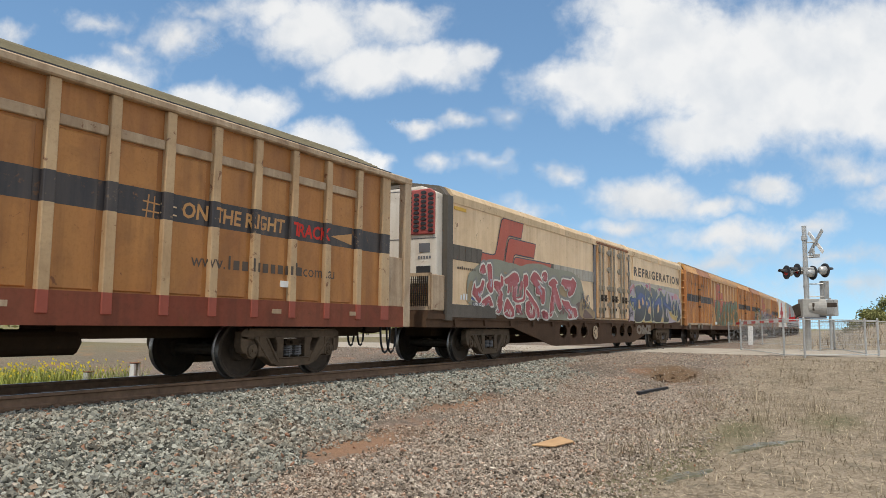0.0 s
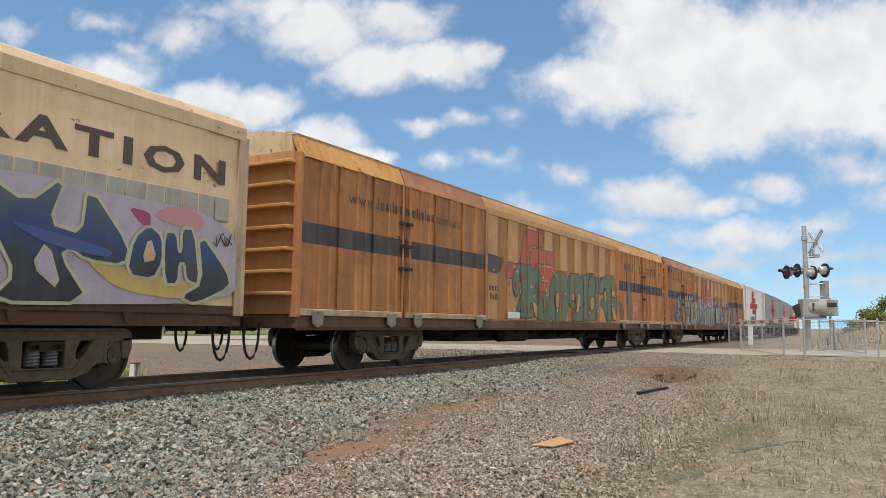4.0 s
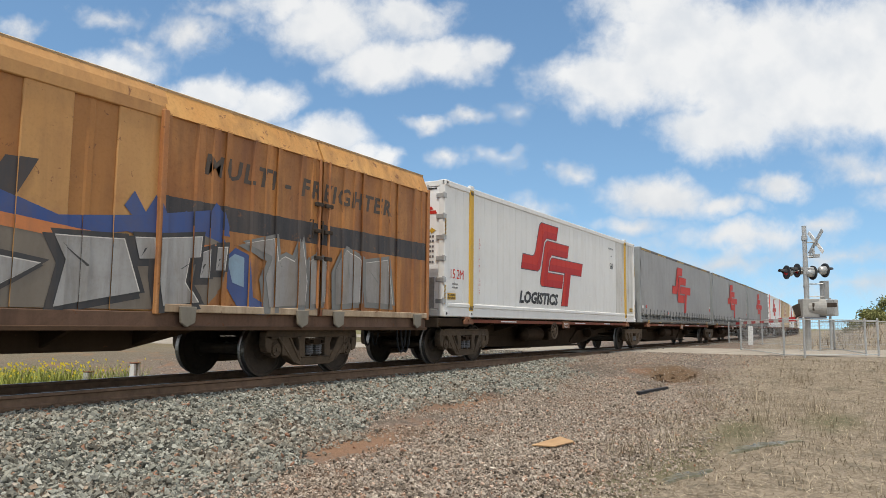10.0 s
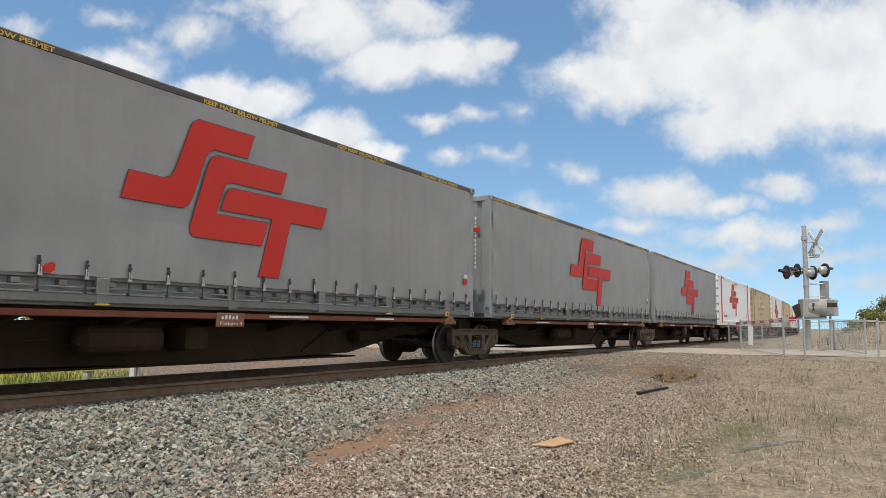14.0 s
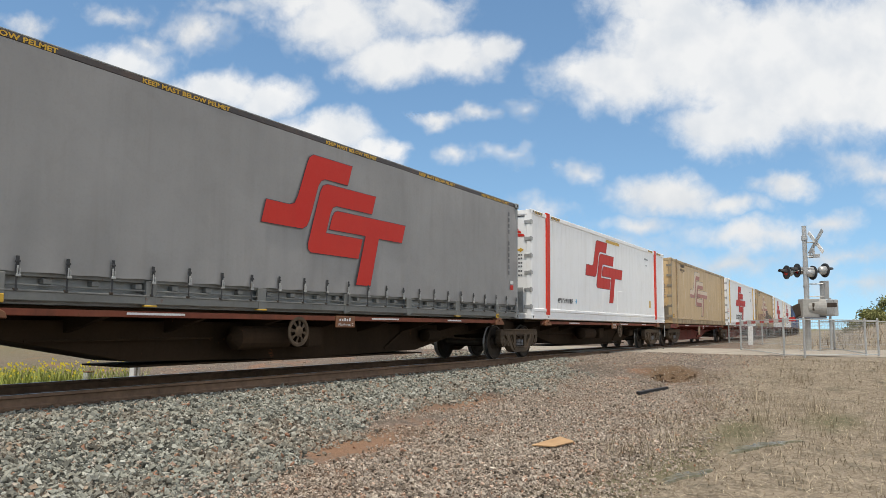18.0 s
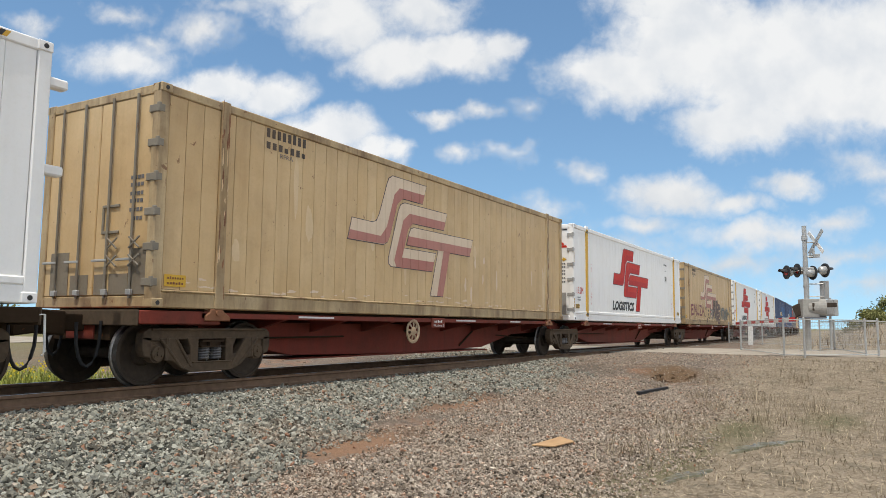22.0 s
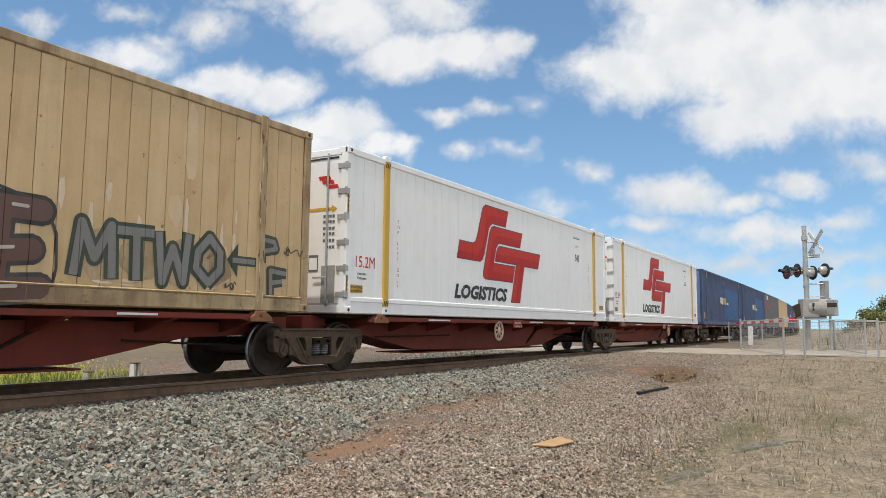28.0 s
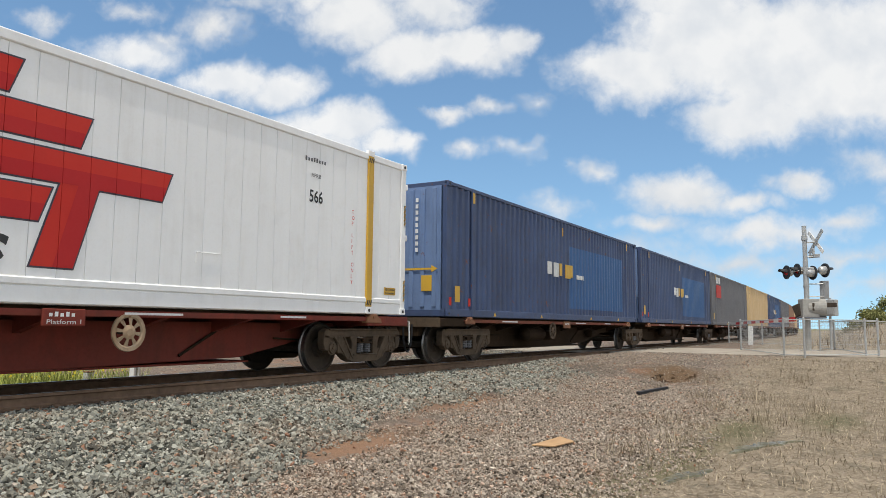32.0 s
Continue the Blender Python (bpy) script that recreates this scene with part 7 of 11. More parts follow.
def graffiti_silver(v, X, cuts, depth, s0):
    lay = sprayer(v, -X(0.0), cuts, depth)
    rng = random.Random(9)
    def halo(col, pts):
        lay("graffiti_ground", pts, G[col], 0.005, 0, 2)
    def bubble(col, pts):
        lay("graffiti_ground", pts, G[col], 0.009, 0, 2)
    def band(col, pts):
        lay("graffiti_block", pts, M[col], 0.005, 0, 0)
    def fringe(col, pts):
        lay("graffiti_ground", pts, G[col], {"lime": 0.0075, "orange": 0.0165, "sky": 0.0135}.get(col, 0.0105), 0, 0)
    def letter(kind, pts):
        fill = G[{"s": "steel", "t": "steel", "w": "silver"}[kind]]
        dark = G["black"] if kind != "w" else G["grey"]
        lay("graffiti_shadow", [(a - 0.05, b - 0.04) for a, b in pts], dark, 0.0195, 0.06, 0)
        lay("graffiti_shadow", [(a + 0.03, b + 0.03) for a, b in pts], dark, 0.0195, 0.05, 0)
        lay("graffiti_rim", [(a + 0.012, b + 0.008) for a, b in pts], G["white"], 0.0235, 0.006, 0)
        lay("graffiti_letter", pts, fill, 0.027, 0, 0, "silver sprayed letter with a black shadow")
        cx, cz = sum(a for a, _ in pts) / len(pts), sum(b for _, b in pts) / len(pts)
        a, b = pts[rng.randrange(len(pts))]
        lay("graffiti_line", [(cx - 0.02, cz), (cx + 0.02, cz + 0.01), (a * 0.8 + cx * 0.2, b * 0.8 + cz * 0.2)], dark, 0.0305, 0, 0)
    halo("lime", [(63.61, 1.52), (63.78, 2.19), (64.40, 2.32), (64.93, 2.22), (64.98, 2.02), (65.46, 2.22), (66.14, 2.38), (66.60, 2.30), (67.20, 2.29), (67.70, 2.00), (68.08, 1.95), (68.26, 0.96), (63.65, 0.94)])
    halo("sky", [(66.29, 2.30), (66.34, 2.41), (66.44, 2.43)])
    letter("s", [(63.88, 2.07), (64.23, 2.13), (64.26, 2.04), (64.89, 2.13), (64.87, 1.73), (64.58, 1.77), (64.26, 1.74), (64.27, 1.62), (64.67, 1.57), (64.60, 1.37), (64.28, 1.43), (64.24, 1.19), (63.76, 1.17), (63.63, 1.22), (63.62, 1.46), (63.91, 1.47), (63.95, 1.62)])
    letter("s", [(64.87, 1.87), (65.23, 1.95), (65.22, 1.55), (65.17, 1.48), (65.18, 1.01), (64.85, 1.01), (64.89, 1.32)])
    letter("s", [(65.51, 2.05), (66.56, 2.12), (66.52, 1.85), (66.17, 1.86), (65.79, 1.85), (65.78, 1.71), (66.42, 1.71), (66.37, 1.48), (65.92, 1.49), (65.91, 1.36), (66.62, 1.40), (66.61, 1.05), (65.23, 1.02), (65.24, 1.34), (65.68, 1.44), (65.57, 1.80)])
    letter("s", [(66.83, 2.04), (67.10, 2.13), (67.05, 1.69), (67.29, 1.88), (67.59, 1.69), (67.54, 1.42), (67.99, 1.07), (66.84, 1.06), (66.93, 1.43), (66.92, 1.76)])
    letter("s", [(70.73, 1.61), (70.96, 1.82), (71.11, 1.46), (71.20, 1.59), (71.34, 1.41), (71.37, 1.00), (70.90, 0.99), (70.76, 1.25)])
    letter("s", [(71.36, 1.67), (71.64, 1.63), (72.05, 1.70), (71.81, 1.31), (72.00, 1.24), (71.75, 1.01), (71.47, 1.00), (71.37, 1.35)])
    letter("s", [(72.09, 1.67), (72.48, 1.84), (72.78, 1.92), (72.47, 1.42), (72.36, 1.34), (72.51, 0.91), (72.15, 0.91), (72.05, 1.32)])
    letter("s", [(72.73, 1.29), (72.85, 1.52), (73.16, 1.64), (73.46, 1.48), (73.59, 1.05), (73.34, 0.99), (73.23, 1.30), (73.09, 1.34), (72.96, 1.21), (73.01, 1.02), (72.75, 1.01)])
    letter("t", [(73.64, 1.97), (73.90, 2.00), (73.98, 1.47), (73.77, 1.43)])
    letter("t", [(73.99, 1.99), (74.23, 1.99), (74.20, 1.69), (74.05, 1.68)])
    letter("t", [(74.26, 1.85), (74.60, 2.05), (75.06, 1.77), (74.86, 1.13), (74.39, 1.07), (74.28, 1.45)])
    letter("t", [(75.11, 1.76), (75.33, 2.12), (75.50, 1.97), (75.84, 1.91), (75.66, 1.52), (75.73, 1.11), (75.02, 1.09)])
    letter("t", [(75.92, 2.01), (76.43, 2.01), (76.36, 1.56), (77.00, 1.49), (76.41, 1.13), (76.02, 1.12)])
    letter("t", [(77.16, 1.83), (78.06, 1.87), (78.31, 1.23), (77.19, 1.01), (77.31, 1.56)])
    letter("t", [(78.22, 1.91), (78.51, 1.93), (78.53, 1.67), (78.30, 1.65)])
    letter("t", [(78.56, 1.93), (79.23, 2.02), (79.21, 1.74), (79.06, 1.72), (79.00, 1.38), (79.21, 1.12), (78.64, 1.06), (78.55, 1.48)])
    letter("t", [(79.28, 1.81), (79.39, 1.85), (79.38, 1.47), (79.22, 1.46)])
    letter("t", [(79.52, 1.90), (79.70, 1.92), (79.66, 1.59), (79.50, 1.58)])
    letter("w", [(80.07, 2.02), (80.68, 2.15), (80.75, 1.80), (80.94, 1.89), (81.16, 1.83), (81.30, 2.16), (81.45, 1.52), (81.41, 1.15), (80.59, 1.09), (80.49, 1.54), (80.64, 1.87)])
    letter("w", [(81.49, 1.86), (81.71, 1.97), (81.96, 1.82), (81.87, 1.21), (81.55, 1.16)])
    letter("w", [(82.21, 1.75), (82.45, 2.13), (82.93, 1.99), (82.89, 1.24), (82.24, 1.18)])
    letter("w", [(83.03, 1.95), (83.74, 2.06), (83.90, 1.23), (83.12, 1.25)])
    band("band", [(73.92, 2.64), (74.76, 2.70), (74.69, 2.16), (74.51, 2.14), (74.52, 2.39), (74.12, 2.37), (74.00, 2.11), (73.74, 2.10)])
    band("band", [(75.07, 2.20), (75.28, 2.65), (75.75, 2.68), (75.67, 2.22), (75.49, 2.23), (75.51, 2.44), (75.35, 2.44), (75.25, 2.19)])
    band("band", [(75.90, 2.62), (76.16, 2.63), (76.09, 2.22), (76.33, 2.22), (76.57, 2.65), (76.93, 2.67), (76.68, 2.18), (75.98, 2.15)])
    fringe("blue", [(73.11, 1.72), (73.37, 2.19), (73.64, 1.95), (73.78, 2.23), (74.22, 2.16), (74.69, 2.25), (74.94, 2.10), (75.33, 2.28), (75.67, 2.16), (75.89, 2.10), (75.61, 2.00), (74.83, 1.90), (74.35, 1.94), (73.70, 1.80), (73.34, 1.86)])
    fringe("blue", [(75.94, 2.10), (76.54, 2.26), (77.20, 2.07), (78.29, 2.21), (79.44, 2.43), (79.68, 1.98), (78.70, 1.89), (78.11, 1.98), (77.21, 1.81), (76.55, 1.94)])
    fringe("orange", [(73.53, 1.99), (74.39, 2.08), (75.12, 2.03), (75.94, 2.08), (77.20, 1.96), (78.70, 1.86), (79.56, 1.95), (79.45, 1.80), (77.21, 1.81), (75.95, 1.93), (75.13, 1.89), (74.28, 1.95), (73.59, 1.88)])
    fringe("sky", [(73.21, 1.73), (73.38, 2.02), (73.60, 1.81), (73.63, 1.57), (73.31, 1.63)])
    fringe("sky", [(74.23, 1.95), (74.41, 2.18), (74.52, 1.93)])
    fringe("sky", [(74.83, 1.87), (75.04, 2.11), (75.14, 1.92)])
    fringe("lime", [(70.70, 2.04), (70.89, 1.91), (71.07, 2.03), (71.35, 1.80), (71.86, 1.72), (72.48, 1.96), (73.11, 1.80), (73.50, 1.64), (73.58, 1.45), (72.93, 1.66), (72.50, 1.56), (71.73, 1.44), (71.33, 1.67), (70.72, 1.74)])
    bubble("lilac", [(70.69, 2.22), (70.87, 2.28), (71.01, 2.15), (70.95, 2.00), (70.71, 1.95)])
    bubble("lilac", [(71.25, 1.86), (71.40, 2.04), (71.62, 2.05), (71.70, 1.77), (71.50, 1.69)])
    bubble("lilac", [(71.70, 1.84), (71.83, 2.05), (72.14, 2.11), (72.30, 2.12), (72.51, 2.06), (72.52, 1.93), (72.08, 1.74)])
    bubble("lilac", [(72.66, 1.80), (72.82, 2.02), (73.15, 1.96), (73.20, 1.77), (72.93, 1.71)])
    bubble("sky", [(64.36, 2.14), (64.40, 2.32), (64.58, 2.40), (64.75, 2.31), (64.79, 2.20)])
    bubble("sky", [(65.51, 2.20), (65.63, 2.36), (65.86, 2.35), (65.94, 2.23)])
    bubble("sky", [(66.00, 2.24), (66.09, 2.42), (66.33, 2.48), (66.50, 2.37), (66.47, 2.27)])
    bubble("sky", [(66.57, 2.34), (66.62, 2.42), (66.73, 2.42), (66.76, 2.34), (66.65, 2.28)])
    bubble("sky", [(66.78, 2.20), (66.86, 2.34), (67.09, 2.38), (67.18, 2.28), (67.16, 2.17)])
    bubble("sky", [(67.35, 2.24), (67.39, 2.39), (67.55, 2.43), (67.63, 2.33), (67.56, 2.22)])
    bubble("sky", [(65.20, 1.91), (65.26, 2.09), (65.36, 2.07), (65.34, 1.63), (65.22, 1.55)])
    bubble("sky", [(63.61, 1.61), (63.66, 1.83), (63.75, 1.75), (63.79, 1.54), (63.67, 1.50)])
    bubble("sky", [(67.57, 2.16), (67.75, 2.10), (67.90, 1.75), (67.71, 1.65)])
    fringe("blue", [(78.05, 2.30), (78.19, 2.51), (78.37, 2.26), (78.52, 2.51), (78.72, 2.15), (78.99, 2.36), (79.23, 2.16), (79.48, 2.54), (79.66, 2.42), (79.79, 2.09), (79.43, 2.07), (79.27, 2.12), (78.65, 2.04), (78.32, 2.06)])
    fringe("blue", [(79.72, 1.78), (79.90, 1.94), (80.17, 1.86), (80.25, 1.23), (80.59, 1.12), (80.50, 0.97), (80.04, 1.00), (79.76, 1.35)])
    fringe("sky", [(79.75, 1.75), (79.89, 1.85), (80.08, 1.81), (80.09, 1.37), (79.86, 1.43)])
    lay("graffiti_ground", [(70.73, 1.71), (71.36, 1.73), (72.78, 1.96), (73.59, 2.00), (74.34, 2.02), (75.08, 1.98), (75.90, 1.96), (77.16, 1.86), (78.66, 1.78), (78.52, 1.01), (70.78, 0.94)], G["faded"], 0.0155, 0, 0)
    lay("graffiti_ground", [(78.23, 1.94), (79.31, 2.05), (79.77, 1.93), (79.64, 1.34), (79.30, 1.01), (78.30, 1.02)], G["faded"], 0.0155, 0, 0)
    lay("graffiti_ground", [(67.96, 1.56), (68.77, 1.76), (69.68, 1.88), (70.73, 1.84), (72.38, 1.62), (74.39, 1.67), (74.41, 1.06), (68.00, 0.96)], G["faded"], 0.0155, 0, 0)
    lay("graffiti_ground", [(70.25, 2.18), (70.4, 2.3), (70.71, 2.25), (70.93, 2.06), (71.36, 2.07), (71.55, 2.06), (71.73, 2.13), (72.13, 2.17), (72.4, 2.07), (72.79, 2.16), (73.21, 2.07), (73.52, 2.01), (73.47, 1.77), (72.92, 1.62), (72.48, 1.59), (71.95, 1.68), (71.47, 1.74), (71.02, 1.79), (70.73, 1.9), (70.3, 1.92)], G["lilac"], 0.0165, 0, 2, "pale lilac sprayed cloud")
    lay("graffiti_ground", [(68.0, 1.9), (68.4, 2.1), (68.9, 2.02), (69.34, 2.09), (69.6, 2.2), (69.8, 2.12), (70.08, 2.15), (70.19, 2.0), (69.88, 1.83), (69.3, 1.7), (68.3, 1.6)], G["lilac"], 0.0165, 0, 2, "pale lilac sprayed cloud")
    for a, z, r in ((70.92, 2.20, 0.03), (71.03, 2.13, 0.022), (72.24, 2.15, 0.05), (72.96, 2.17, 0.04), (69.93, 2.24, 0.05), (71.62, 2.2, 0.03)):
        lay("paint_drop", [(a + r * math.cos(k * 0.9), z + r * math.sin(k * 0.9)) for k in range(7)], G["lilac"], 0.0165, 0, 1)
    for line in ([(68.05, 1.6), (68.35, 1.95), (68.8, 1.75), (69.37, 1.9), (69.68, 1.88), (69.94, 2.04), (70.28, 1.84), (70.67, 2.21), (70.54, 1.87), (70.99, 1.82), (71.42, 1.85), (71.8, 1.77), (72.48, 1.66), (72.99, 1.66)], [(72.48, 1.13), (72.54, 1.42), (72.87, 1.61), (73.29, 1.57), (73.58, 1.34)], [(70.55, 1.1), (70.75, 1.3)]):
        part("graffiti_line", drape(sheet(fat_line([(X(a), b) for a, b in line], 0.10, "joints")), cuts, depth, Y, 0.0178), G["lime"], v, "lime green sprayed outline")
    letter("s", [(68.23, 1.51), (68.64, 1.71), (68.68, 1.48), (68.46, 1.10), (68.23, 1.01)])
    letter("s", [(68.78, 1.77), (69.38, 1.77), (69.69, 2.17), (70.03, 1.93), (69.58, 1.48), (69.28, 1.10), (68.83, 1.11), (69.01, 1.50)])
    letter("s", [(70.02, 2.07), (70.41, 1.98), (70.77, 2.27), (70.67, 1.75), (70.41, 1.07), (69.92, 1.06), (70.13, 1.61)])
    letter("s", [(70.83, 1.65), (71.57, 1.91), (71.47, 1.09), (71.00, 1.08)])
    letter("s", [(71.69, 1.95), (72.39, 1.85), (72.18, 1.11), (71.63, 1.10)])
    bubble("lilac", [(67.95, 2.03), (68.20, 2.23), (68.48, 2.17), (68.56, 1.94), (68.15, 1.86)])
    bubble("lilac", [(69.21, 2.14), (69.52, 2.37), (69.84, 2.36), (70.02, 2.17), (69.53, 2.02)])
    bubble("lilac", [(70.19, 2.34), (70.51, 2.43), (70.73, 2.34), (70.51, 2.16)])
    bubble("lilac", [(71.52, 2.02), (71.83, 2.33), (72.38, 2.27), (72.50, 2.04)])
    bubble("lilac", [(72.61, 2.11), (73.08, 2.51), (73.59, 2.31), (73.49, 2.05)])
    for i, (a, z, sz, col) in enumerate(((0.35, 3.1, 0.75, "red"), (0.45, 2.75, 0.55, "red"), (0.9, 1.85, 0.6, "red"), (0.3, 1.6, 0.9, "red"), (1.35, 1.75, 0.5, "blue"), (0.9, 1.35, 0.8, "navy"), (7.0, 1.15, 0.4, "black"), (8.9, 1.2, 0.5, "black"))):
        scrawl(v, X(s0 + a), z, sz, G[col], Y, 50 + i, 11, cuts, depth, 0.03)
    for body, x, z, w, size, col in (("LUNO", 62.38, 1.73, 0.62, 0.36, "red"), ("KIVE", 63.08, 1.72, 0.40, 0.22, "black"), ("LAZLE", 63.07, 1.55, 0.44, 0.20, "black")):
        text_on(v, body, size, X(x), z, G[col], Y, w, -0.1, cuts, depth, 0.004, name="tag", label="hand-sprayed tag", gap=0.024, turn=4)
    part("graffiti_patch", drape(sheet([[(X(68.14), 3.58), (X(68.59), 3.56), (X(68.61), 3.19), (X(68.16), 3.18)]]), cuts, depth, Y, 0.02), G["navy"], v)
    for line in ([(68.76, 2.84), (68.91, 2.15)], [(68.54, 2.6), (69.28, 2.41)], [(69.32, 2.92), (69.06, 2.11)], [(68.6, 2.3), (69.2, 2.7)]):
        part("graffiti_line", drape(sheet(fat_line([(X(a), b) for a, b in line], 0.07)), cuts, depth, Y, 0.022), G["black"], v, "black sprayed star")
    part("graffiti_patch", drape(sheet([blotch(X(s0 + 0.55), 3.4, 0.2, 0.13, rng, 14, 0.1)]), cuts, depth, Y, 0.03), G["black"], v)
    part("label_plate", drape(sheet([[(X(69.5), 1.03), (X(70.18), 1.03), (X(70.18), 1.17), (X(69.5), 1.17)]]), cuts, lambda q: 0.012, Y, 0.04), M["black"], v)
    text_on(v, "LPM-B 01-23", 0.12, X(69.54), 1.06, M["text_white"], Y - 0.032, 0.60, 0, (), lambda q: 0.0, 0.002)


louvre_van(-9.3, 12.94)
reefer_van(12.95, 36.7)
_c = multi_freighter(37.78, 61.1, 44.42, 54.77, 1)
graffiti_green(*_c)
_d = multi_freighter(62.0, 85.22, 68.12, 78.58, 2)
graffiti_silver(*_d[:4], 62.0)
# -- container platforms --
def platform(s0, s1, front, rear, paint, first=False, last=False, wheel_at=None, plate=""):
    """A skeletal platform with a deep spine; front and rear are the places of the bogies it carries (None: the next one does)."""
    mid = (s0 + s1) / 2
    X = lambda s: s - mid
    red = paint == "red"
    m = M["under_red"] if red else M["under_grime"]
    v = rolling("container_wagon", ("faded red" if red else "grimy brown") + " skeletal container wagon platform on the rails", "container wagon", "container wagons of the train", s0, s1)
    h = (s1 - s0) / 2
    bm = bmesh.new()
    prism(bm, [(-h + 0.35, 0.86), (-h + 0.35, 0.66), (-h + 1.9, 0.62), (-h + 3.7, 0.30), (-0.5, 0.24), (0.5, 0.24), (h - 3.7, 0.30), (h - 1.9, 0.62), (h - 0.35, 0.66), (h - 0.35, 0.86)], -0.42, 0.42)
    part("spine", bevel(mended(bm), 0.01), m, v, "deep fish-bellied spine girder")
    part("spine_flange", bevel(boxes((-h + 3.6, h - 3.6, -0.52, 0.52, 0.225, 0.25)), 0.006), m, v)
    for side in (-1, 1):
        y0, y1 = (Y + 0.02, Y + 0.12) if side < 0 else (-Y - 0.12, -Y - 0.02)
        part("side_rail", bevel(boxes((-h + 1.0, h - 1.0, y0, y1, 0.905, 0.985)), 0.008), m if red else M["sill_red"], v, "rusty red side rail")
    for i in range(9):
        x = -h + 1.2 + i * (2 * h - 2.4) / 8
        bm = prism(bmesh.new(), [(-1.2, 0.90), (-1.2, 0.96), (1.2, 0.96), (1.2, 0.90), (0.42, 0.70), (-0.42, 0.70)], x - 0.05, x + 0.05, "x")
        part("cross_bearer", mended(bm), m, v)
    for x in (-h + 1.25, h - 1.2):
        for side in (-1, 1):
            yy = side * 1.2
            bm = prism(bmesh.new(), [(x - 0.20, 0.87), (x + 0.26, 0.87), (x + 0.24, 0.94), (x + 0.13, 1.0), (x + 0.11, 1.035), (x - 0.12, 1.035), (x - 0.13, 0.99), (x - 0.20, 0.95)], yy - 0.07, yy + 0.07)
            part("container_seat", bevel(mended(bm), 0.012), M["rust_brown"], v, "rusty container seat bracket")
            part("seat_gusset", mended(prism(bmesh.new(), [(x - 0.34, 0.90), (x - 0.10, 0.90), (x - 0.10, 1.02)], yy - 0.02, yy + 0.02)), M["rust_brown"], v)
            part("seat_pin", ring(bmesh.new(), [(0.035, yy - 0.09), (0.035, yy + 0.09)], 10, "y", (x, 0, 0.98)), M["rust_brown"], v)
    if first or last:
        for on, x, way in ((first, -h, -1), (last, h, 1)):
            if on:
                part("end_sill", bevel(boxes((min(x, x - way * 1.35), max(x, x - way * 1.35), Y + 0.02, -Y - 0.02, 0.82, 1.0)), 0.015), m, v)
                part("draft_box", boxes((min(x, x - way * 1.2), max(x, x - way * 1.2), -0.3, 0.3, 0.62, 0.84)), m, v)
                coupling(v, x, way)
                part("end_beam", bevel(boxes((min(x, x + way * 0.03), max(x, x + way * 0.03), Y + 0.03, -Y - 0.03, 0.80, 1.005)), 0.01), M["bogie"], v, "dusty brown end beam")
                part("end_gusset", bevel(mended(prism(bmesh.new(), [(x - way * 0.02, 0.83), (x - way * 1.2, 0.83), (x - way * 0.9, 0.68), (x - way * 0.02, 0.60)], -0.62, 0.62)), 0.01), M["under_grime"], v)
                if way < 0:
                    continue
                bm = tube(bmesh.new(), [(x - way * 0.1, Y + 0.06, 0.92), (x + way * 0.06, Y + 0.03, 0.92), (x + way * 0.08, Y + 0.03, 0.50), (x + way * 0.05, Y + 0.03, 0.46)], 0.014, 6)
                part("hand_rail", mended(bm), M["white_paint"], v)
    if not first:
        part("end_plate", bevel(boxes((-h - 0.15, -h + 0.5, -0.55, 0.55, 0.70, 1.0)), 0.02), m, v)
    if not last:
        part("end_plate", bevel(boxes((h - 0.5, h + 0.15, -0.55, 0.55, 0.72, 0.99)), 0.02), m, v)
    # dark plate added to block daylight between spine and container; the wagon is skeletal
    part("deck", boxes((-h + 0.3, h - 0.3, -0.95, 0.95, 0.955, 1.03)), M["under_grime"], v)
    for a, b in ((3.0, 3.9), (8.2, 9.1), (11.0, 11.6)):
        part("reflector", boxes((-h + a, -h + b, Y + 0.012, Y + 0.02, 0.935, 0.965)), M["white_paint"], v, "faded white reflective strip")
    # brake gear
    part("air_tank", ring(bmesh.new(), [(0.05, -2.2), (0.19, -2.1), (0.19, -1.0), (0.05, -0.9)], 14, "x", (0, -0.78 if not red else 0.78, 0.62)), M["under_grime"], v)
    part("valve_box", bevel(boxes((-0.6, -0.2, *((-0.95, -0.5) if not red else (0.5, 0.95)), 0.45, 0.80)), 0.03), M["under_grime"], v)
    part("brake_cylinder", ring(bmesh.new(), [(0.04, 3.7), (0.14, 3.72), (0.14, 4.2), (0.05, 4.3)], 12, "x", (0, -0.6 if not red else 0.6, 0.62)), M["under_grime"], v)
    part("brake_rod", tube(bmesh.new(), [(-5.2, -0.5, 0.6), (-2.4, -0.62, 0.62)], 0.018, 6), M["under_grime"], v)
    part("brake_rod", tube(bmesh.new(), [(4.3, -0.5, 0.6), (6.2, -0.55, 0.5)], 0.018, 6), M["under_grime"], v)
    part("stay", tube(bmesh.new(), [(2.4, -0.44, 0.36), (3.3, -0.46, 0.84)], 0.022, 6), M["under_grime"], v)
    part("number_board", bevel(boxes((-h + 7.13, -h + 7.66, Y - 0.01, Y + 0.03, 0.79, 0.99)), 0.01), M["rust_brown"] if not red else m, v)
    bars_on(v, -h + 7.2, 0.90, 0.34, 0.055, 5, M["text_white"], Y - 0.012, 0)
    if plate:
        text_on(v, plate, 0.075, -h + 7.17, 0.815, M["text_white"], Y - 0.012, 0.42)
    if wheel_at is not None:
        hand_wheel(v, X(wheel_at), 0.72, mat=None if red else M["bogie"])
    if front is not None:
        bogie(v, X(front))
    if rear is not None:
        bogie(v, X(rear))
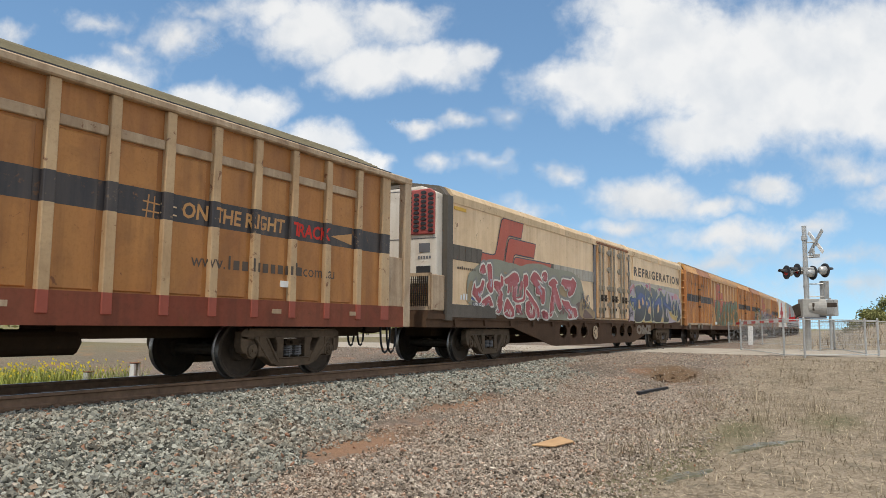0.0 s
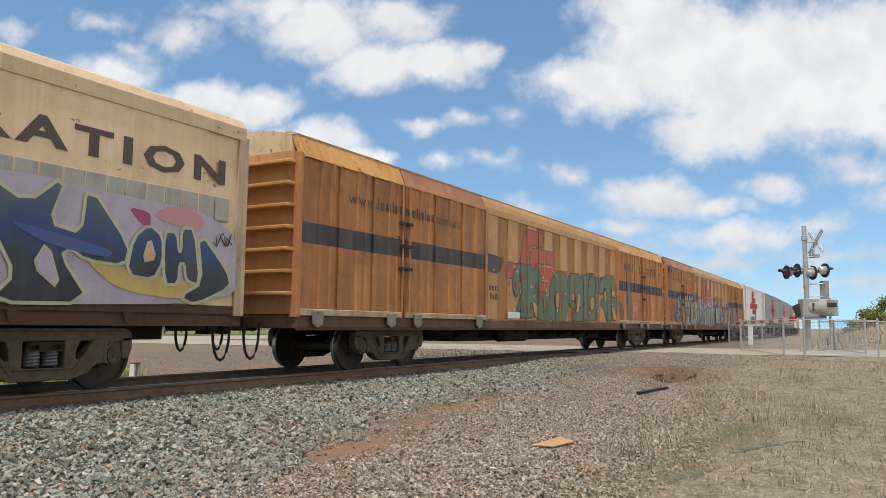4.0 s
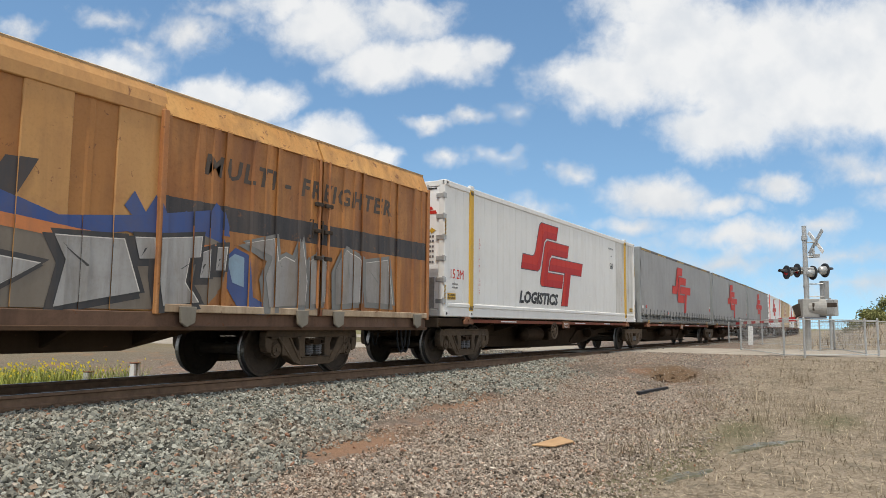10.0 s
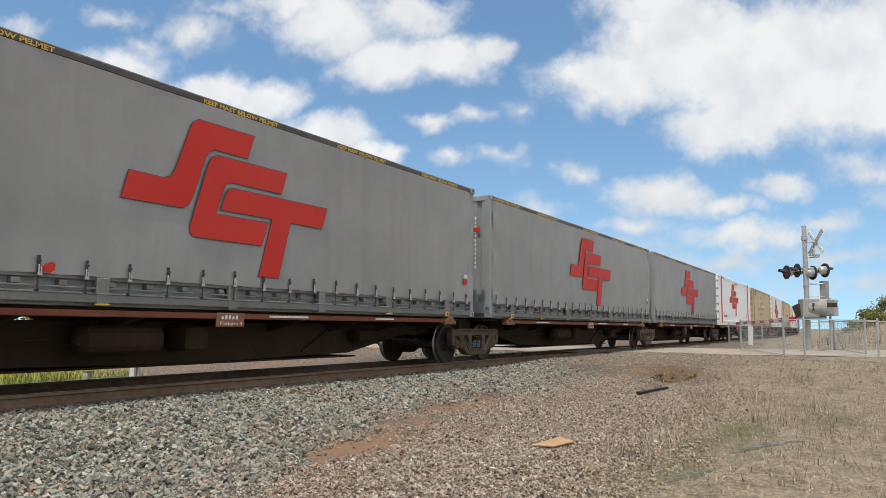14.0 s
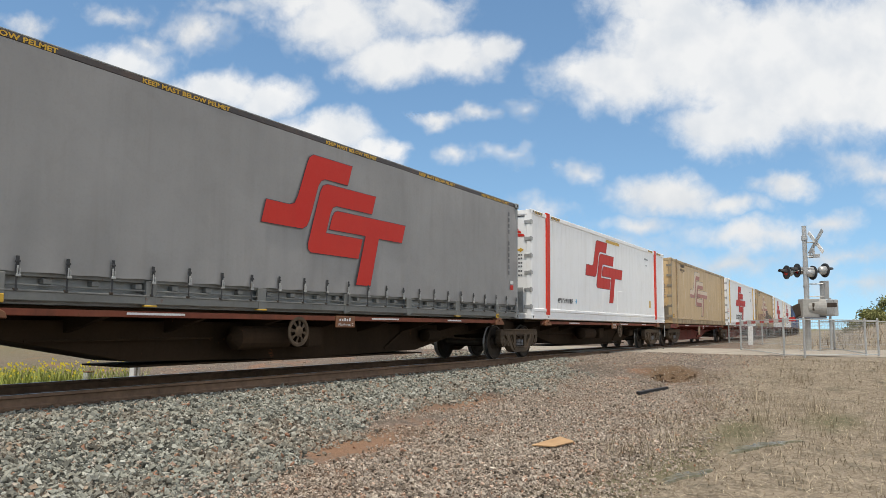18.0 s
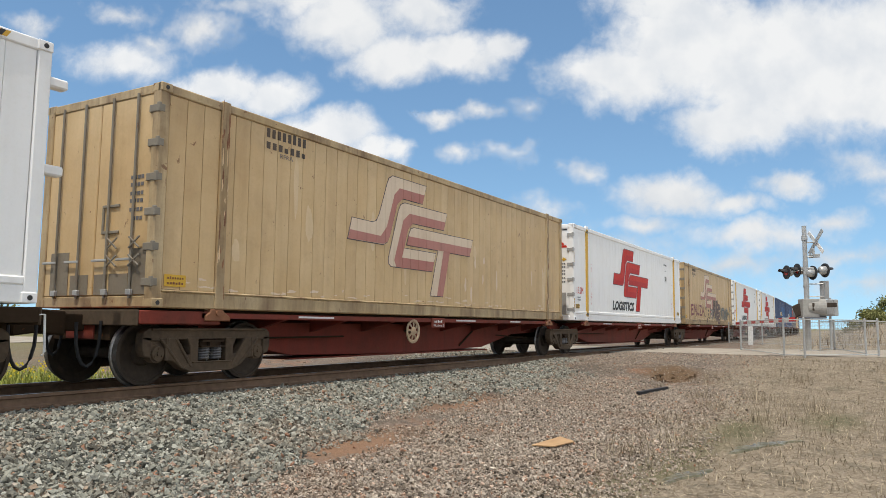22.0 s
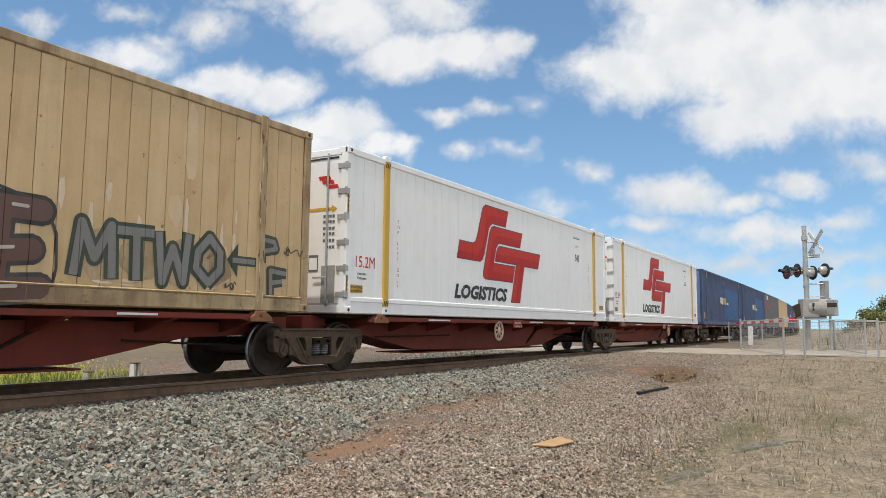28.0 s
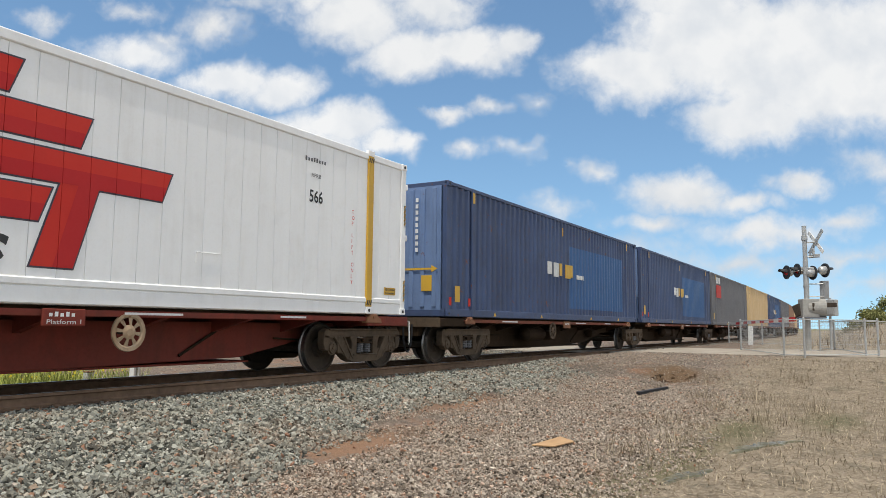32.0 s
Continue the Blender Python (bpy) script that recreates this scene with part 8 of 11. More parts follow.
    return v


# -- containers (their own base is z = 0) --
BASE, HGT = 1.04, 2.995


def corner_casting():
    bm = bevel(boxes((-0.09, 0.09, -0.03, 0.16, 0.0, 0.12)), 0.01)
    return bm


def casting_hole():
    return ring(bmesh.new(), [(0.030, -0.036), (0.030, -0.03)], 10)


def castings(v, h, top=True, mat=None):
    mat = mat or M["white"]
    me = shared("casting_" + mat.name, corner_casting, mat)
    hole = shared("casting_hole", casting_hole, M["black"])
    for sx in (-1, 1):
        for z in (0.0, HGT - 0.12) if top else (0.0,):
            c = under("corner_casting", me, v, (sx * (h - 0.09), Y - 0.0, z))
            under("casting_hole", hole, c, (0, 0, 0.06))
            under("corner_casting", me, v, (sx * (h - 0.09), -Y - 0.13, z))


def strips(v, x0, x1, z0, z1, mat, step, name="side_panel", y=Y, gap=0.0035):
    """Separate upright panels with open joints between them."""
    n = max(1, round((x1 - x0) / step))
    w = (x1 - x0) / n
    key = "strip_%s_%.3f_%.2f" % (mat.name, w, z0)
    me = shared(key, lambda: bevel(boxes((-w / 2 + gap, w / 2 - gap, y + 0.012, y + 0.05, z0, z1)), 0.005), mat)
    for i in range(n):
        under(name, me, v, (x0 + (i + 0.5) * w, 0, 0))
    return [x0 + i * w for i in range(n + 1)]


def end_doors(v, x, mat, hinges=6, rods=True, arrow=True, detail=True, rod_mat=None, hinge_mat=None):
    """A pair of doors on the end that faces down the line, with hinges on the corner posts."""
    for k, (a, b) in enumerate(((Y + 0.12, -0.01), (0.01, -Y - 0.12))):
        d = part("end_door", bevel(boxes((x + 0.02, x + 0.08, a, b, 0.16, HGT - 0.14)), 0.012), mat, v)
        if rods:
            for q in (0.3, 0.82):
                y = a + q if k == 0 else b - q
                part("lock_rod", ring(bmesh.new(), [(0.019, 0.12), (0.019, HGT - 0.1)], 8, "z", (x - 0.015, y, 0)), rod_mat or M["galv"], d)
                part("rod_keeper", bevel(boxes((x - 0.04, x + 0.01, y - 0.05, y + 0.05, 0.16, 0.24)), 0.008), M["galv"], d)
                part("lock_handle", bevel(boxes((x - 0.035, x - 0.015, y - 0.02, y + 0.30, 0.62, 0.655)), 0.006), M["galv"], d)
    for z in np.linspace(0.28, HGT - 0.40, hinges):
        me = shared("hinge" if hinge_mat is None else "dark_hinge", lambda: bevel(boxes((-0.03, 0.06, Y - 0.018, Y + 0.20, 0.0, 0.10), (-0.045, 0.0, Y - 0.02, Y + 0.03, -0.01, 0.12)), 0.006), hinge_mat or M["galv"])
        under("hinge", me, v, (x + 0.02, 0, float(z)), "galvanised door hinge" if hinge_mat is None else "grimy grey door hinge")
    if arrow:
        o = [(-0.2, 1.855), (-0.2, 1.905), (Y + 0.34, 1.905), (Y + 0.34, 1.95), (Y + 0.22, 1.88), (Y + 0.34, 1.81), (Y + 0.34, 1.855)]
        part("arrow", mended(prism(bmesh.new(), o, x + 0.012, x + 0.019, "x")), M["yellow"], v, "yellow painted arrow")
        for k, (a, z) in enumerate(((-0.62, 2.42), (-0.70, 2.34), (-0.80, 2.25))):
            part("end_emblem", mended(prism(bmesh.new(), [(a, z), (a - 0.26, z), (a - 0.22, z + 0.07), (a + 0.04, z + 0.07)], x + 0.012, x + 0.019, "x")), M["logo_red"], v)
        part("end_notice", boxes((x + 0.012, x + 0.019, -0.62, -0.40, 0.75, 1.05)), M["slate"], v)
        part("end_notice", boxes((x + 0.008, x + 0.0115, -0.60, -0.42, 0.78, 1.0)), M["white"], v)
        part("tread_plate", boxes((x + 0.012, x + 0.0185, Y + 0.24, Y + 0.55, 0.18, 0.85)), M["galv"], v)
        part("door_seal", boxes((x + 0.010, x + 0.019, Y + 0.2, 0.3, HGT - 0.20, HGT - 0.165)), M["black"], v)
    if detail:
        bars = [(1.72, 4), (1.62, 4), (1.5, 4), (1.4, 4), (1.28, 4), (1.16, 3)]
        for z, n in bars:
            for i in range(n):
                part("notice_line", boxes((x + 0.013, x + 0.019, -0.98 + i * 0.07, -0.93 + i * 0.07, z, z + 0.05)), M["slate"], v)


def hazard(v, x, z, tall, y=Y - 0.012, n=5, name="hazard_strip"):
    part(name, boxes((x, x + 0.055, y, y + 0.01, z, z + tall)), M["black"], v)
    for i in range(n):
        z0 = z + tall * (i + 0.1) / n
        o = [(x, z0), (x + 0.055, z0 + 0.05), (x + 0.055, z0 + 0.05 + tall / n * 0.4), (x, z0 + tall / n * 0.4)]
        part("hazard_stripe", flat(bmesh.new(), o, y, 0.004), M["yellow"], v)


def box_frame(v, h, mat, rail, low=0.30, posts=True):
    """Floor, roof, far side and rails round a container."""
    part("core", boxes((-h + 0.06, h - 0.05, Y + 0.05, -Y - 0.03, -0.006, HGT - 0.05)), mat, v)
    part("roof", bevel(boxes((-h + 0.02, h - 0.02, Y + 0.02, -Y - 0.02, HGT - 0.06, HGT - 0.015)), 0.01), mat, v)
    part("top_rail", bevel(boxes((-h, h, Y - 0.012, Y + 0.06, HGT - 0.13, HGT)), 0.015), rail, v)
    part("top_rail", bevel(boxes((-h, h, -Y - 0.06, -Y + 0.012, HGT - 0.13, HGT)), 0.015), rail, v)
    part("bottom_rail", bevel(boxes((-h + 0.15, h - 0.15, Y - 0.012, Y + 0.10, 0.20, low)), 0.018), rail, v)
    part("bottom_rail", bevel(boxes((-h + 0.15, h - 0.15, Y + 0.0, Y + 0.12, 0.0, 0.20)), 0.012), rail, v)
    part("bottom_rail", bevel(boxes((-h + 0.15, h - 0.15, -Y - 0.12, -Y + 0.012, 0.0, 0.28)), 0.012), rail, v)
    for sx in (-1, 1):
        part("end_rail", bevel(boxes((sx * (h - 0.06) - 0.05, sx * (h - 0.06) + 0.05, Y + 0.1, -Y - 0.1, 0.0, 0.15)), 0.012), rail, v)
        part("end_rail", bevel(boxes((sx * (h - 0.06) - 0.05, sx * (h - 0.06) + 0.05, Y + 0.1, -Y - 0.1, HGT - 0.14, HGT - 0.01)), 0.012), rail, v)
        if posts:
            for y0, y1 in ((Y - 0.012, Y + 0.14), (-Y - 0.14, -Y + 0.012)):
                part("corner_post", bevel(boxes((sx * (h - 0.08) - 0.08, sx * (h - 0.08) + 0.08, y0, y1, 0.1, HGT - 0.1)), 0.012), rail, v)


def groove_depth(joints):
    return lambda q: 0.03 if any(abs(q - j) < 0.001 for j in joints) else 0.012


def groove_cuts(joints):
    return tuple(j + e for j in joints for e in (-0.004, 0.0, 0.004))


def white_container(s0, s1, number, stripe="yellow", old=False, letters=True):
    h = (s1 - s0) / 2
    paint = M["white_old"] if old else M["white"]
    v = rolling("container", "white panelled container with " + stripe + " end stripes and a red emblem", "container", "containers on the train", s0, s1, BASE)
    box_frame(v, h, paint, paint)
    back = h - 0.17 - (6 if old else 0) * 0.354      # the last panels of the old box are streaked with dirt
    js = strips(v, -h + 0.17, back, 0.30, HGT - 0.13, paint, 0.355, gap=0.002)
    if old:
        js += strips(v, back, h - 0.17, 0.30, HGT - 0.13, M["white_soiled"], 0.355, gap=0.002)[1:]
    castings(v, h, True, paint)
    sm = M["yellow"] if stripe == "yellow" else M["stripe_red"]
    for x in (-h + 1.25, h - 1.2) if stripe == "yellow" else (-h + 1.18, h - 1.41):
        w = 0.085 if stripe == "yellow" else 0.125
        part("lifting_post", bevel(boxes((x - w, x + w, Y - 0.022, Y + 0.03, 0.13, HGT + (0.0 if stripe == "yellow" else 0.03))), 0.008), sm, v, stripe + " stripe on a lifting post")
        part("lifting_socket", bevel(boxes((x - 0.08, x + 0.08, Y - 0.026, Y + 0.03, 0.0, 0.13)), 0.008), paint, v)
        under("socket_hole", shared("casting_hole", casting_hole, M["black"]), v, (x, Y + 0.008, 0.065))
        if stripe == "red":
            for q in (-1.1, 0.22):
                for i in range(6):
                    o = [(x + q + i * 0.11, HGT - 0.10), (x + q + i * 0.11 + 0.055, HGT - 0.10), (x + q + i * 0.11 + 0.10, HGT - 0.03), (x + q + i * 0.11 + 0.045, HGT - 0.03)]
                    part("hazard_stripe", flat(bmesh.new(), o, Y - 0.014), M["black"], v)
                    o = [(a + 0.055, b) for a, b in o]
                    part("hazard_stripe", flat(bmesh.new(), o, Y - 0.014), M["yellow"], v)
        else:
            for z in (0.16, HGT - 0.18):
                for i in range(3):
                    o = [(x - w + i * 0.055, z), (x - w + i * 0.055 + 0.028, z), (x - w + i * 0.055 + 0.06, z + 0.09), (x - w + i * 0.055 + 0.032, z + 0.09)]
                    part("hazard_stripe", flat(bmesh.new(), o, Y - 0.023), M["black"], v)
            part("lifting_cap", bevel(boxes((x - w - 0.01, x + w + 0.01, Y - 0.026, Y + 0.05, HGT - 0.06, HGT + 0.05)), 0.008), paint, v)
    cuts, depth = groove_cuts(js), groove_depth(js)
    if stripe == "red":
        emblem(v, -h + 0.39, -BASE, Y, M["logo_red"], M["logo_line"], cuts, depth, kx=0.853, kz=0.9, edge_w=0.015)
    else:
        emblem(v, -h + 0.07, -BASE, Y, M["logo_red"], M["logo_line"], cuts, depth, dim=M["logo_deep"])
    end_doors(v, -h, M["white"])
    if letters and stripe == "yellow":
        text_on(v, "LOGISTICS", 0.42, -h + 3.92, 0.43, M["black"], Y, 2.72, 0.22, cuts, depth, 0.02, label="slanted black lettering")
        text_on(v, "15.2M", 0.30, -h + 0.27, 0.84, M["logo_red"], Y, 0.58, 0.0, cuts, depth, 0.0, label="red length marking")
        bars_on(v, -h + 0.38, 0.70, 0.28, 0.05, 7, M["slate"], Y, 0, cuts, depth)
        bars_on(v, -h + 0.38, 0.62, 0.28, 0.05, 7, M["slate"], Y, 0, cuts, depth)
        for i, ch in enumerate("TOP LIFT ONLY"):
            for x in (-h + 1.62, h - 1.75):
                if ch != " ":
                    text_on(v, ch, 0.10, x, 1.78 - i * 0.105, M["logo_red"], Y, 0, 0, (), lambda q: 0.0, 0.0)
        for x in (-h + 0.17, h - 0.68):
            text_on(v, "NO STACKING", 0.062, x, 0.45, M["black"], Y - 0.004, 0.33, 0, (), lambda q: 0.0, 0.002)
            bars_on(v, x, 0.385, 0.33, 0.045, 11, M["black"], Y - 0.004, 0)
    else:
        text_on(v, "49'11\"x9'10\"RF", 0.19, -h + 1.95, 0.50, M["black"], Y, 1.25, 0, cuts, depth, 0.006)
        part("notice", flat(bmesh.new(), [(-h + 6.45, HGT - 0.27), (-h + 8.0, HGT - 0.27), (-h + 8.0, HGT - 0.17), (-h + 6.45, HGT - 0.17)], Y - 0.002), M["yellow"], v)
        for a in (6.1, 7.69):
            part("hatch", bevel(boxes((-h + a, -h + a + 0.62, Y - 0.001, Y + 0.03, 0.31, 1.09)), 0.006), paint, v)
        for i in range(3):
            u = math.pi * i / 3
            part("snowflake_bar", flat(bmesh.new(), fat_line([(-h + 3.5 - 0.07 * math.cos(u), 0.58 - 0.07 * math.sin(u)), (-h + 3.5 + 0.07 * math.cos(u), 0.58 + 0.07 * math.sin(u))], 0.03)[0], Y + 0.008), M["sky_mark"], v, "pale blue snowflake mark")
        part("notice", flat(bmesh.new(), [(-1.13, 1.05), (-0.6, 1.05), (-0.6, 1.45), (-1.13, 1.45)], 0, 0.001), M["yellow"], v).matrix_basis = Matrix.Translation((-h + 0.012, 0, 0)) @ Matrix.Rotation(radians(-90), 4, "Z")
    if stripe == "red":
        part("notice", flat(bmesh.new(), [(-h + 12.04, 0.60), (-h + 12.26, 0.60), (-h + 12.26, 0.88), (-h + 12.04, 0.88)], Y + 0.008), M["yellow"], v, "small yellow notice plate")
    else:
        text_on(v, number, 0.29, -h + 11.52, 1.84, M["black"], Y, 0.34, 0, cuts, depth, 0.005, label="black container number")
    bars_on(v, -h + 11.4, 2.52, 0.55, 0.075, 8, M["slate"], Y, 0, cuts, depth)
    text_on(v, "RFRB", 0.10, -h + 11.56, 2.26, M["slate"], Y, 0.24, 0, cuts, depth)
    for x in (-h + 0.10, h - 0.75) if stripe == "yellow" else ():
        part("notice", flat(bmesh.new(), [(x + 0.05, 0.37), (x + 0.42, 0.37), (x + 0.42, 0.51), (x + 0.05, 0.51)], Y - 0.004), M["yellow"], v, "yellow stacking notice")
    for x in (-h + 0.015, h - 0.07) if stripe == "yellow" else ():
        hazard(v, x, 0.25, 0.42)
        hazard(v, x, 1.75, 0.42)
    for x in (4.3, 9.2) if stripe == "yellow" else ():
        bm = bmesh.new()
        tube(bm, [(-h + x, Y - 0.004, 0.62), (-h + x, Y - 0.004, 0.78), (-h + x + 0.45, Y - 0.004, 0.78)], 0.006, 5)
        part("weld_seam", bm, paint, v)
    # cooling gear peeps out of the rear end
    part("cooling_unit", bevel(boxes((h - 0.02, h + 0.22, -0.9, 0.9, 0.55, HGT - 0.3)), 0.04), M["white_old"], v)
    part("guard_bar", bevel(boxes((h - 0.02, h + 0.32, Y + 0.15, Y + 0.3, HGT - 0.45, HGT - 0.33), (h - 0.02, h + 0.32, Y + 0.15, Y + 0.3, 1.5, 1.62)), 0.02), paint, v)
    return v


def curtain_container(s0, s1, seed, shift=0.0):
    h = (s1 - s0) / 2
    rng = random.Random(seed)
    v = rolling("curtain_container", "grey curtain-sided container with buckled straps and a red emblem", "container", "containers on the train", s0, s1, BASE)
    fr = M["curtain_frame"]
    part("core", boxes((-h + 0.1, h - 0.1, Y + 0.12, -Y - 0.03, -0.006, HGT - 0.06)), fr, v)
    part("roof", bevel(boxes((-h + 0.02, h - 0.02, Y + 0.04, -Y - 0.04, HGT - 0.05, HGT - 0.01)), 0.01), fr, v)
    part("top_rail", bevel(boxes((-h, h, Y + 0.0, Y + 0.07, HGT - 0.11, HGT - 0.02)), 0.012), M["band"], v, "dark top rail with worn lettering")
    part("top_rail", bevel(boxes((-h, h, -Y - 0.06, -Y, HGT - 0.12, HGT)), 0.012), fr, v)
    part("rail_edge", bevel(boxes((-h + 0.1, h - 0.1, Y + 0.005, Y + 0.03, HGT - 0.022, HGT - 0.004)), 0.004), M["curtain_frame"], v)
    for a in (0.25, 2.9, 6.6, 9.6, 12.4):
        text_on(v, "KEEP MAST BELOW PELMET", 0.085, -h + a, HGT - 0.098, M["yellow"], Y, 1.5, 0, (), lambda q: 0.0, 0.003, gap=0.004)
    # the sheet hangs in soft folds
    nx, nz = 150, 22
    verts, faces = [], []
    for j in range(nz + 1):
        z = 0.345 + (HGT - 0.11 - 0.345) * j / nz
        for i in range(nx + 1):
            x = -h + 0.10 + (2 * h - 0.2) * i / nx
            f = (1 - j / nz)
            y = Y + 0.010 + 0.022 * noise.noise((x * 0.9, z * 0.7, seed)) + 0.008 * noise.noise((x * 3.5, z * 1.2, seed + 5))
            y -= 0.012 * f ** 6 * math.cos(x * 2 * math.pi / 0.6)
            e = min(x + h, h - x)
            y += 0.02 * math.exp(-e / 0.3) * math.sin(z * 7 + 6 * e)
            verts.append((x, y - 0.01, z + (0.004 * math.cos(x * 2 * math.pi / 0.6) if j == 0 else 0)))
    for j in range(nz):
        for i in range(nx):
            a = j * (nx + 1) + i
            faces.append((a, a + 1, a + nx + 2, a + nx + 1))
    me = bpy.data.meshes.new("curtain")
    me.from_pydata(verts, [], faces)
    me.materials.append(M["curtain"])
    me.shade_smooth()
    part("curtain", me, M["curtain"], v, "grey curtain sheet with soft folds")
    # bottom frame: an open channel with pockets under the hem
    # this darker paint carries the shade below the curtain's hem
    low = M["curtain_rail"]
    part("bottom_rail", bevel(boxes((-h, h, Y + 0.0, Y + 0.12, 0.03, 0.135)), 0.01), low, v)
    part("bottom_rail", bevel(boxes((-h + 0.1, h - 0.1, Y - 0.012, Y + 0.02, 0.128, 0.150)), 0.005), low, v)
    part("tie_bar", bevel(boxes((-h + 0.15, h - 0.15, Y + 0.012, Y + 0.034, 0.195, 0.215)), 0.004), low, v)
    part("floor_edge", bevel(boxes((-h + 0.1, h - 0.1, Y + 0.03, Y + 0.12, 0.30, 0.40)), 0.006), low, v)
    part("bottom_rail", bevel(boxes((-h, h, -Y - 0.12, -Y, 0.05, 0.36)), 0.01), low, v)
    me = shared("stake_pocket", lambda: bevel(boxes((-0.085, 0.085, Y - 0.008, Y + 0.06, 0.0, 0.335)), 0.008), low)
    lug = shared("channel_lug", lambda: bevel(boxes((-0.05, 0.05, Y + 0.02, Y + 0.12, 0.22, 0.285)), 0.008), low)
    pad = shared("yellow_pad", lambda: bevel(boxes((-0.08, 0.08, Y - 0.016, Y + 0.05, 0.0, 0.10)), 0.008), M["yellow"])
    tread = shared("yellow_foot", lambda: bevel(boxes((-0.10, 0.10, Y - 0.014, Y + 0.05, 0.0, 0.022)), 0.006), M["yellow"])
    hole = shared("casting_hole", casting_hole, M["black"])
    for i, a in enumerate((1.25, 3.2, 5.2, 7.3, 9.3, 11.3, 2 * h - 1.2)):
        under("stake_pocket", me, v, (-h + a, 0, 0))
        if i in (1, 2, 5):
            under("pocket_foot", tread, v, (-h + a, 0, 0), "worn yellow foot of a stake pocket")
        if i in (0, 6):
            under("lifting_pad", pad, v, (-h + a, 0, 0), "yellow lifting pad")
            under("pad_hole", hole, v, (-h + a, Y + 0.014, 0.05))
    strap = shared("strap", lambda: bevel(boxes((-0.021, 0.021, Y - 0.035, Y - 0.024, 0.33, 0.535), (-0.013, 0.013, Y - 0.030, Y - 0.022, 0.15, 0.33), (-0.028, 0.028, Y - 0.045, Y - 0.03, 0.46, 0.485)), 0.004), M["black"])
    buckle = shared("buckle", lambda: bevel(boxes((-0.026, 0.026, Y - 0.062, Y - 0.036, 0.305, 0.335), (-0.020, -0.006, Y - 0.060, Y - 0.040, 0.33, 0.43), (0.006, 0.018, Y - 0.060, Y - 0.040, 0.33, 0.40)), 0.004), M["galv"])
    hook = shared("hook", lambda: bevel(boxes((-0.022, 0.03, Y - 0.022, Y + 0.01, 0.135, 0.165)), 0.006), M["steel_dark"])
    x = -h + 0.27
    while x < h - 0.15:
        s = under("strap", strap, v, (x, 0, rng.uniform(-0.02, 0.03)), "black buckled strap")
        under("buckle", buckle, s, (rng.uniform(-0.01, 0.01), 0, 0))
        under("hook", hook, v, (x, 0, 0))
        under("channel_lug", lug, v, (x - 0.2 + rng.uniform(-0.05, 0.05), 0, 0))
        x += 0.585
    # ribbed end
    pts, y = [], Y + 0.15
    while y < -Y - 0.16:
        pts += [(y, 0.0), (y + 0.09, 0.0), (y + 0.12, 0.045), (y + 0.21, 0.045)]
        y += 0.24
    bm = bmesh.new()
    lo = [bm.verts.new((-h + 0.02 + b, a, 0.35)) for a, b in pts]
    hi = [bm.verts.new((-h + 0.02 + b, a, HGT - 0.1)) for a, b in pts]
    for i in range(len(pts) - 1):
        bm.faces.new((lo[i], hi[i], hi[i + 1], lo[i + 1]))
    part("end_panel", bm, fr, v, "grey ribbed end panel")
    for sx in (-1, 1):
        part("end_plate", bevel(boxes((sx * (h - 0.03) - 0.03, sx * (h - 0.03) + 0.03, Y + 0.1, -Y - 0.1, 0.1, 0.36)), 0.01), fr, v)
        part("end_rail", bevel(boxes((sx * (h - 0.05) - 0.05, sx * (h - 0.05) + 0.05, Y + 0.1, -Y - 0.1, HGT - 0.13, HGT)), 0.01), fr, v)
        for y0, y1 in ((Y + 0.0, Y + 0.15), (-Y - 0.15, -Y)):
            part("corner_post", bevel(boxes((sx * (h - 0.07) - 0.07, sx * (h - 0.07) + 0.07, y0, y1, 0.1, HGT - 0.1)), 0.012), fr, v)
    castings(v, h, True, fr)
    emblem(v, -h + 1.38 + shift, -BASE - 0.07, Y - 0.016, M["logo_red"], M["logo_line"], (), lambda q: 0.0, kx=0.85, kz=0.93, edge_w=0.010)
    part("notice", flat(bmesh.new(), [(h - 0.5, 0.72), (h - 0.33, 0.72), (h - 0.33, 0.84), (h - 0.5, 0.84)], Y - 0.02), M["logo_red"], v)
    part("notice", flat(bmesh.new(), [(h - 0.5, 0.87), (h - 0.33, 0.87), (h - 0.33, 0.95), (h - 0.5, 0.95)], Y - 0.02), M["text_white"], v)
    for i in range(11) if shift else ():
        if i != 4:
            part("number_bar", flat(bmesh.new(), [(h - 0.62, 2.6 - i * 0.15), (h - 0.55, 2.6 - i * 0.15), (h - 0.55, 2.70 - i * 0.15), (h - 0.62, 2.70 - i * 0.15)], Y - 0.018), M["slate"], v)
    for i in range(12):
        part("number_bar", boxes((-h + 0.012, -h + 0.019, Y + 0.40, Y + 0.435, 1.2 + i * 0.11, 1.27 + i * 0.11)), M["text_white"], v)
    if seed == 1:
        part("notice", flat(bmesh.new(), [(-h + 0.17, 0.57), (-h + 0.41, 0.57), (-h + 0.41, 0.67), (-h + 0.17, 0.67)], Y - 0.02), M["text_white"], v)
        for a, z in ((0.81, 0.63), (4.49, 0.41)):
            part("repair_patch", flat(bmesh.new(), blotch(-h + a, z, 0.08, 0.06, rng, 14, 0.25), Y - 0.024), M["logo_red"], v, "small red repair patch")
    for z, a, b in ((2.25, -0.75, -0.35), (2.1, -0.95, -0.65), (1.95, -0.8, -0.7)):
        part("end_emblem", boxes((-h + 0.01, -h + 0.019, a, b, z, z + 0.11)), M["logo_red"], v)
    return v


